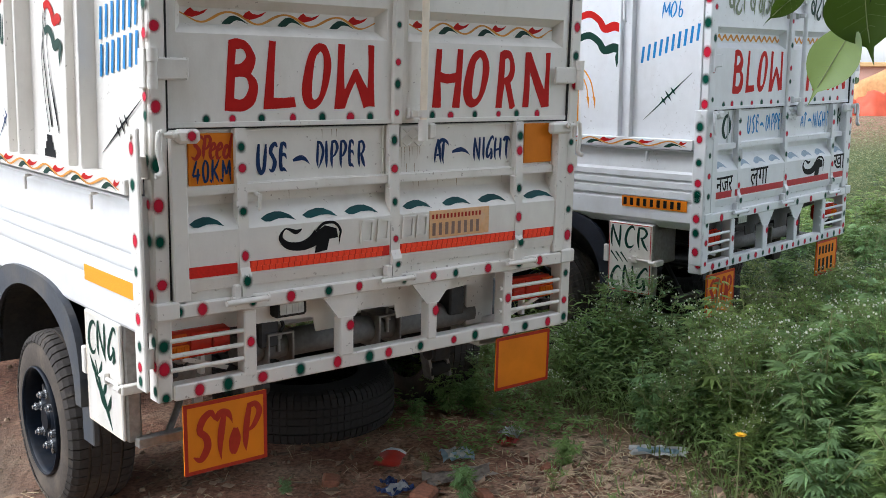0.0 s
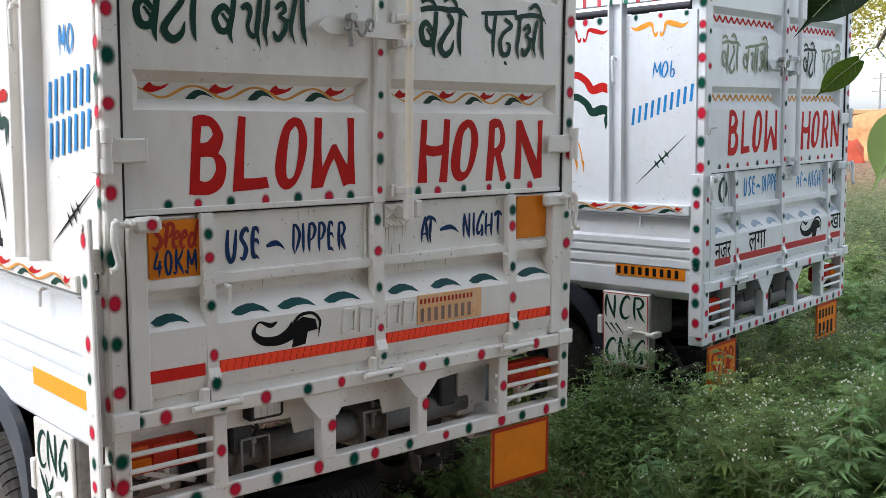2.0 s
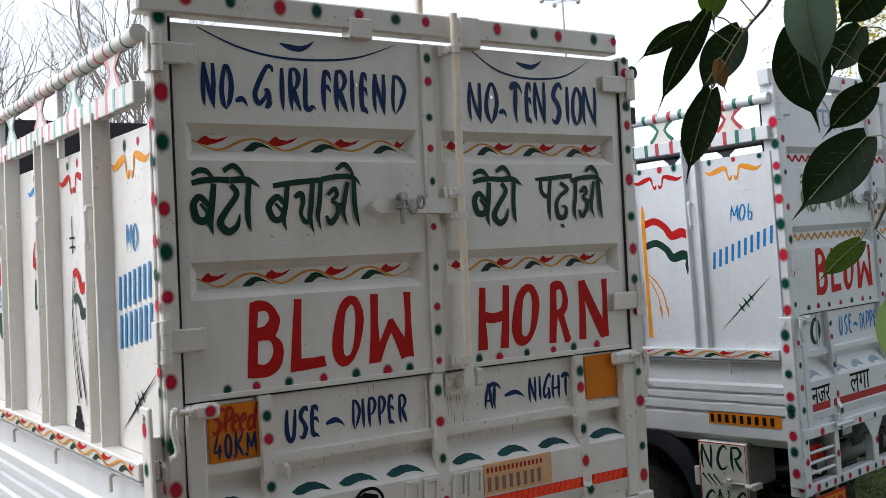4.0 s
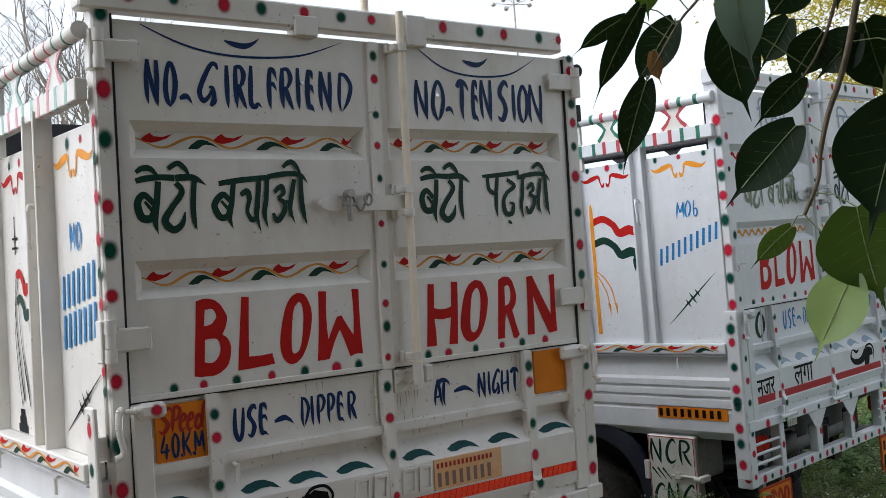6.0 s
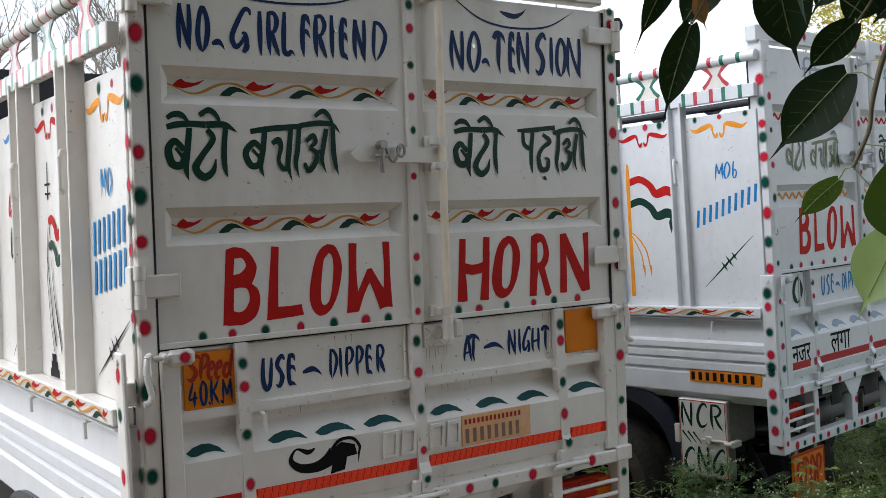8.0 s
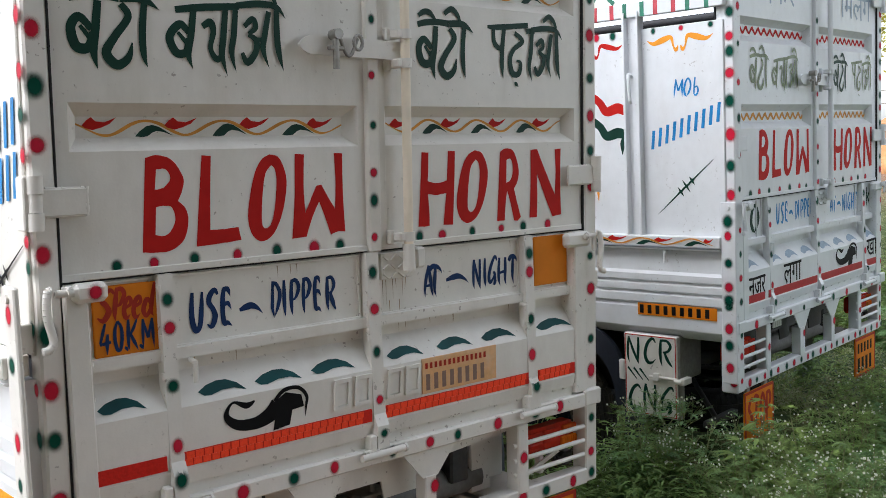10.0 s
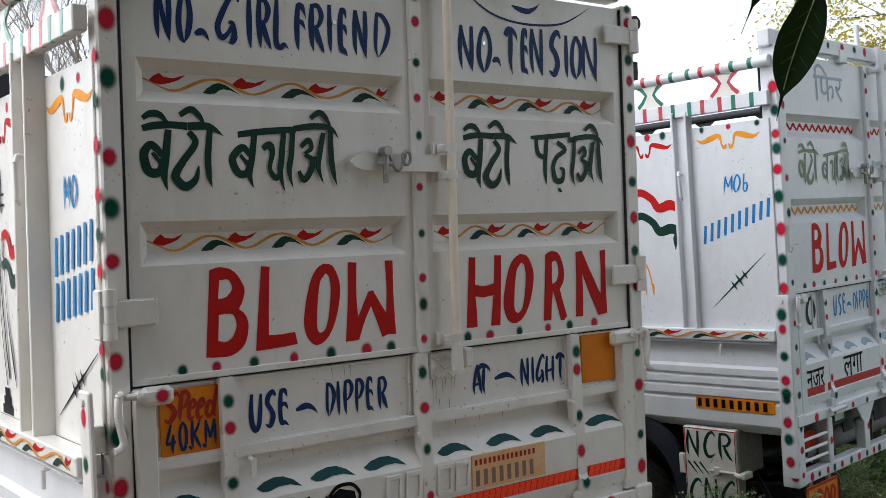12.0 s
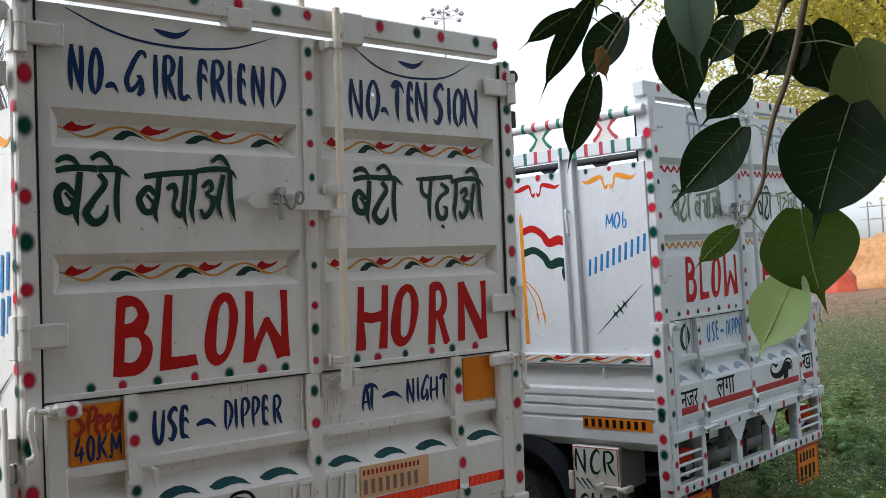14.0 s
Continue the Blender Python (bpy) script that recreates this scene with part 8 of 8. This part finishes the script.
def limbs(st, p, d, l, r, lev, rnd, tips, spread=0.55, lift=0.1, top=5):
    """Tapered, forking limbs."""
    n = 3
    for k in range(n):
        q = p + d * (l / n)
        st.stick(p, q, r * (1 - 0.25 * k / n), r * (1 - 0.25 * (k + 1) / n), 6 if lev < 2 else 4)
        p = q
        d = (d + Vector((rnd.uniform(-0.16, 0.16), rnd.uniform(-0.16, 0.16), lift * 0.3))).normalized()
        if lev >= 2 and lev < top and k < n - 1:
            e = (d + Vector((rnd.uniform(-1, 1), rnd.uniform(-1, 1), rnd.uniform(-0.3, 0.5))) * spread * 1.2).normalized()
            limbs(st, p, e, l * 0.5, r * 0.45, lev + 2, rnd, tips, spread, lift, top)
    if lev >= top:
        tips.append((p, d))
        return
    for k in range(2 if lev else 4):
        e = (d + Vector((rnd.uniform(-1, 1), rnd.uniform(-1, 1), rnd.uniform(-0.25, 0.6))) * spread).normalized()
        limbs(st, p, e, l * rnd.uniform(0.62, 0.85), r * 0.62, lev + 1, rnd, tips, spread, lift, top)


def tree(x, y, h, seed, label, bark, leaf=None, leaf_size=0.1, per_tip=30, cloud=0.5, top=5, spread=0.55, droop=0.0):
    rr = random.Random(seed)
    root = empty("tree", pose(x, y, height(x, y) - 0.1))
    tagged(root, label, "tree")
    st, tips = Soup(), []
    limbs(st, Vector((0, 0, 0)), Vector((rr.uniform(-0.08, 0.08), rr.uniform(-0.08, 0.08), 1)), h * 0.30, h * (0.022 if leaf else 0.010), 0, rr, tips, spread, 0.1, top)
    child("trunk", st.mesh("trunk", bark), root)
    if leaf:
        lf = Soup()
        for p, d in tips:
            for k in range(per_tip):
                o = Vector((rr.gauss(0, 1), rr.gauss(0, 1), rr.gauss(0, 0.8))) * cloud * 0.5
                a = rr.uniform(0, 6.28)
                dd = Vector((math.cos(a), math.sin(a), rr.uniform(-0.9, 0.4) - droop))
                lf.blade(p + o, dd, Vector((rr.uniform(-1, 1), rr.uniform(-1, 1), rr.uniform(-1, 1))), leaf_size * 0.55, leaf_size * rr.uniform(0.7, 1.3), 0.2)
        child("crown", lf.mesh("crown", leaf), root)
    return root


YELLOWGREEN = leaf_material("yellow_green_leaf", (0.38, 0.34, 0.07), (0.80, 0.70, 0.14), 0.6, 0.5)
DARKGREEN = leaf_material("dark_green_leaf", (0.045, 0.08, 0.035), (0.1, 0.16, 0.04), 0.25, 0.4)


def broad_tree(x, y, zc, rh, rv, seed, label, bark, leaf, clumps=230, per=250, leaf_size=0.07):
    """Low-branching tree: limbs fork out to leaf clumps that fill an uneven round crown."""
    rr = random.Random(seed)
    z0 = height(x, y) - 0.1
    root = empty("tree", pose(x, y, z0))
    tagged(root, label, "tree")
    st, lf = Soup(), Soup()
    fork = Vector((0.1, 0.1, zc - rv * 0.75 - z0))
    st.stick((0, 0, 0), fork * 0.5, 0.2, 0.16, 9)
    st.stick(fork * 0.5, fork, 0.16, 0.13, 9)
    for k in range(clumps):
        while True:
            d = Vector((rr.uniform(-1, 1), rr.uniform(-1, 1), rr.uniform(-1, 1)))
            if 0.3 < d.length < 1:
                break
        d *= 1 + 0.25 * noise.noise(d * 2 + Vector((seed, 0, 0)))
        c = Vector((d.x * rh, d.y * rh, zc - z0 + d.z * rv))
        mid = fork.lerp(c, 0.5) + Vector((rr.uniform(-0.3, 0.3), rr.uniform(-0.3, 0.3), 0.25))
        if k % 8 == 0:
            st.stick(fork, mid, 0.035, 0.02, 6)
            joint = mid
        st.stick(joint.lerp(c, 0.45), c, 0.008, 0.004, 4)
        if k % 8 == 0:
            st.stick(mid, c, 0.018, 0.005, 5)
        size = rr.uniform(0.32, 0.62)
        for q in range(per):
            o = Vector((rr.gauss(0, 1), rr.gauss(0, 1), rr.gauss(0, 0.6))) * size * 0.62
            a = rr.uniform(0, 6.28)
            lf.blade(c + o, (math.cos(a), math.sin(a), rr.uniform(-0.9, 0.3)), (rr.uniform(-1, 1), rr.uniform(-1, 1), rr.uniform(-1, 1)), leaf_size * 0.6, leaf_size * rr.uniform(0.7, 1.4), 0.2)
    child("trunk", st.mesh("trunk", bark), root)
    child("crown", lf.mesh("crown", leaf), root)


broad_tree(11.6, 2.0, 4.75, 3.7, 2.3, 3, "broad tree with small yellow-green leaves behind the trucks", BARK, YELLOWGREEN, 400, 480, 0.056)
tree(1.0, 18.5, 6.2, 8, "dense dark green tree behind the trucks", BARK, DARKGREEN, 0.16, 30, 0.8, 5, 0.55)
for k, (x, y, h) in enumerate(((2.4, 22.5, 9.5), (4.4, 21.0, 9.0), (6.4, 22.0, 10.0), (0.2, 24.0, 9.0), (9.0, 24.0, 9.0))):
    tree(x, y, h, 21 + k, "leafless grey tree with fine bare twigs", BARKPALE, top=6, spread=0.6)
# trees out of view, added to cut the light from the left
for k, (x, y) in enumerate(((-12.5, -4.0), (-14.0, 9.0))):
    broad_tree(x, y, 3.6, 2.9, 3.2, 51 + k, "dense dark green tree at the edge of the lot", BARK, DARKGREEN, 120, 60, 0.2)
# far tree line along the edge of the field
fw = Soup()
for _ in range(5200):
    a = rnd.uniform(-0.35, 1.9)
    r = rnd.uniform(120, 170)
    c = 1.6 + 1.4 * noise.noise(Vector((a * 14, 0, 2))) + 0.8 * noise.noise(Vector((a * 50, 0, 2)))
    x, y, z = r * math.cos(a), r * math.sin(a), G + max(0.2, c) * 1.5 * rnd.random()
    s = rnd.uniform(0.5, 1.1)
    b = rnd.uniform(0, 6.28)
    fw.face((x - s * math.sin(b), y + s * math.cos(b), z), (x, y, z + s), (x + s * math.sin(b), y - s * math.cos(b), z), (x, y, z - s * 0.6))
tagged(new("far_tree_line", fw.mesh("far_tree_line", DARKGREEN)), "low hazy line of trees at the field's edge", "trees", kind="stuff")


# ---- peepal: the twigs that hang in view and the crown that shades the place ----
def peepal_shape(n=9):
    """Half widths along a heart-shaped leaf with a drawn-out tip; length 1."""
    res = []
    for k in range(n + 1):
        t = (k / n) ** 1.4
        if t < 0.72:
            w = 0.40 * math.sin(math.pi * min(1, (t + 0.02) / 0.80) ** 0.90) ** 0.60
        else:
            w = 0.045 * (1 - t) / 0.28 + 0.105 * max(0, (0.80 - t) / 0.08)
        res.append((t, max(0.002, w)))
    return res


def peepal_leaf(name, base, tip, width, mat, roll=0.0, fold=0.25, parent=None):
    base, tip = Vector(base), Vector(tip)
    d = tip - base
    l = d.length
    d.normalize()
    toward = (Vector((-0.75, -2.5, 1.55)) - base).normalized()
    s = d.cross(toward).normalized()
    nrm = s.cross(d).normalized()
    s, nrm = s * math.cos(roll) + nrm * math.sin(roll), nrm * math.cos(roll) - s * math.sin(roll)
    bm = bmesh.new()
    rows = []
    for t, w in peepal_shape(20):
        w *= width / 0.40 / 2 * 1.0
        c = base + d * (l * t) - nrm * (0.05 * l * math.sin(math.pi * t)) + s * (0.03 * l * math.sin(2.4 * t))
        back = -d * (0.05 * l) * max(0, 1 - t * 6)
        row = []
        for u in (-1, -0.55, 0, 0.55, 1):
            row.append(bm.verts.new(c + s * (u * w) + nrm * (abs(u) * w * fold + 0.02 * l * noise.noise(Vector((t * 5, u * 2, base.x * 40)))) + back * abs(u)))
        rows.append(row)
    for a, b in zip(rows[:-1], rows[1:]):
        for k in range(4):
            bm.faces.new((a[k], a[k + 1], b[k + 1], b[k])).smooth = True
    leaf = finish(bm, name, mat, parent)
    vb = bmesh.new()
    pale = bpy.data.materials["vein"]
    pts = [base + d * (l * t) - nrm * (0.05 * l * math.sin(math.pi * t) - 0.0015) + s * (0.03 * l * math.sin(2.4 * t)) for t in (0, 0.15, 0.3, 0.45, 0.6, 0.75)]
    for a, b in zip(pts[:-1], pts[1:]):
        rod(vb, a, b, 0.0011, 5, 0.0009)
    for k in range(5):
        t = 0.08 + 0.12 * k
        for sg in (-1, 1):
            w = width * 0.5 * math.sin(math.pi * min(1, (t + 0.14) / 0.85)) * 0.75
            a = base + d * (l * t) - nrm * (0.05 * l * math.sin(math.pi * t) - 0.001)
            b = base + d * (l * (t + 0.11)) + s * (sg * w) - nrm * (0.05 * l * math.sin(math.pi * t) - w * fold - 0.001)
            rod(vb, a, b, 0.00013, 4, 0.00008)
    tagged(finish(vb, "vein_web", pale, leaf), kind="stuff")
    return leaf


material("vein", (0.22, 0.26, 0.12), 0.5)


def twig(name, label, pts, r, leaves):
    root = empty(name, Matrix.Translation(pts[0]))
    tagged(root, label, "twig", "hanging peepal twigs")
    inv = Vector(pts[0])
    bm = bmesh.new()
    c = curve_pts([tuple(p) for p in pts], 6)
    for i, (a, b) in enumerate(zip(c[:-1], c[1:])):
        f = 1 - 0.5 * i / len(c)
        rod(bm, Vector(a) - inv, Vector(b) - inv, r * f, 7, r * f * 0.97)
    finish(bm, "stalk", material("twig_bark", (0.17, 0.14, 0.09), 0.8, vary=0.3), root)
    for base, tip, width, mat, roll in leaves:
        lf = peepal_leaf("leaf", base, tip, width, mat, roll)
        for o in (lf, *lf.children):
            o.data.transform(Matrix.Translation(-inv))
        lf.parent = root
        # leaf stalk back to the twig
        j = min(c, key=lambda q: (Vector(q) - Vector(base)).length)
        if (Vector(j) - Vector(base)).length > 0.006:
            bm = bmesh.new()
            mid = (Vector(j) + Vector(base)) / 2 + Vector((0, 0, 0.008))
            pipe(bm, [Vector(j) - inv, mid - inv, Vector(base) - inv], 0.0011, 5)
            finish(bm, "leaf_stalk", bpy.data.materials["vein"], root)
    return root


twig("peepal_twig", "hanging twig with dark heart-shaped leaves and drip tips",
     [(0.541, -1.873, 2.222), (0.616, -1.807, 1.963), (0.621, -1.791, 1.916), (0.626, -1.767, 1.844), (0.625, -1.745, 1.786), (0.621, -1.725, 1.741), (0.619, -1.708, 1.685), (0.618, -1.700, 1.641), (0.608, -1.678, 1.589)], 0.0062, [
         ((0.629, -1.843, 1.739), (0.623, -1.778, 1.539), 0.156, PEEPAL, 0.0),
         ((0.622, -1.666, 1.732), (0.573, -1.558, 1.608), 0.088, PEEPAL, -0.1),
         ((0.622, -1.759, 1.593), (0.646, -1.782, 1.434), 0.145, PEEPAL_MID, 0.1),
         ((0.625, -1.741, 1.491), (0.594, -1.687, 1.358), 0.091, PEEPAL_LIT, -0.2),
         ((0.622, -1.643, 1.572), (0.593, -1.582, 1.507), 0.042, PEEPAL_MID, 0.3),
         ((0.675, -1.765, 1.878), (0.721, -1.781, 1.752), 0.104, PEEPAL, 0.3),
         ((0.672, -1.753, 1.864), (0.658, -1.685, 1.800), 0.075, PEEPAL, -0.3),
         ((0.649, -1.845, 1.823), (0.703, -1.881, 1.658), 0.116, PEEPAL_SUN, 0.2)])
twig("peepal_twig", "hanging twig with overlapping dark leaves",
     [(0.564, -1.826, 2.250), (0.641, -1.756, 1.981), (0.647, -1.742, 1.932), (0.649, -1.717, 1.875), (0.645, -1.697, 1.838), (0.638, -1.675, 1.809)], 0.004, [
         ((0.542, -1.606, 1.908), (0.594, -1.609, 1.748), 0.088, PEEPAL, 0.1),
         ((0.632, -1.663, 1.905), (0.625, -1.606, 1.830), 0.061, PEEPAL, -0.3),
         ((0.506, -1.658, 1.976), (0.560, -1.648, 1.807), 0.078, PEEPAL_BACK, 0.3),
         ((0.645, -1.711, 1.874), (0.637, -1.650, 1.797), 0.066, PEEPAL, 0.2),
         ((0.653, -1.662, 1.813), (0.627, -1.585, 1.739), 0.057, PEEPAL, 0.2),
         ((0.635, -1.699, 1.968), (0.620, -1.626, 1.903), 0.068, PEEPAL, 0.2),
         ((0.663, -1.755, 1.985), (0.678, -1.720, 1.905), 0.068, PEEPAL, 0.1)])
twig("peepal_twig", "hanging twig with slender dark leaves and one dead leaf",
     [(0.479, -1.681, 2.287), (0.546, -1.589, 2.011), (0.544, -1.562, 1.962), (0.531, -1.532, 1.931), (0.519, -1.504, 1.893), (0.505, -1.470, 1.839)], 0.0032, [
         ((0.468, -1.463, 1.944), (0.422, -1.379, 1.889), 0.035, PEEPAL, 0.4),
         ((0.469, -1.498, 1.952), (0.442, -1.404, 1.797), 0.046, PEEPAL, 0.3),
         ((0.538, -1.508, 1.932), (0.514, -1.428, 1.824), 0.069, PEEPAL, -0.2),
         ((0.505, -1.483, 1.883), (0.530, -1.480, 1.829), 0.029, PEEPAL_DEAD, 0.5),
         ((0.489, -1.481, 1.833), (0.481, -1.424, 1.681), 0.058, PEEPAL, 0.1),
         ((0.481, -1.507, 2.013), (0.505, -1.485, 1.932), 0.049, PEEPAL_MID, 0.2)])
# the tree they hang from: trunk behind the camera, crown overhead
rp = random.Random(77)
pt = empty("peepal_tree", pose(2.6, -6.5, height(2.6, -6.5) - 0.1))
tagged(pt, "large peepal tree with a dense dark green crown", "tree")
st = Soup()
tips = []
limbs(st, Vector((0, 0, 0)), Vector((-0.05, 0.12, 1)).normalized(), 3.0, 0.32, 0, rp, tips, 0.75, 0.0, 4)
# unseen crown, spread low and dense to hold skylight off the tails
cr = Soup()
for q_ in range(37000):
    u, v = rp.uniform(-1, 1), rp.uniform(-1, 1)
    if u * u + v * v > 1:
        continue
    x, y = 8.5 * u - 6.0, 4.2 * v - 1.4
    z = 0.9 + 5.2 * rp.random() + 0.5 * noise.noise(Vector((x, y, 0)))
    if q_ > 27000:
        x, y, z = 3.2 * u - 3.3, 2.2 * v + 3.1, 3.0 + 1.8 * rp.random()
    elif x > -1.2 and z < 3.0:
        continue
    a = rp.uniform(0, 6.28)
    d = Vector((0.6 * math.cos(a), 0.6 * math.sin(a), -1))
    b = Vector((x, y, z))
    s = Vector((math.sin(a), -math.cos(a), rp.uniform(-0.4, 0.4)))
    l = rp.uniform(0.14, 0.24)
    dn = d.normalized()
    if q_ % 260 == 0:
        top_ = Vector((rp.uniform(-0.6, 0.6), rp.uniform(0, 1.2), 3.4))
        mid_ = top_.lerp(b, 0.5) + Vector((0, 0, 0.5 + 0.1 * (b - top_).length))
        st.stick(top_, mid_, 0.07, 0.035, 6)
        st.stick(mid_, b, 0.035, 0.006, 5)
    cr.face(b, b + dn * l * 0.3 + s * l * 0.42, b + dn * l * 0.68 + s * l * 0.22, b + dn * l * 1.1, b + dn * l * 0.68 - s * l * 0.22, b + dn * l * 0.3 - s * l * 0.42)
child("crown", cr.mesh("crown", PEEPAL_MID), pt)
child("trunk", st.mesh("trunk", BARK), pt)
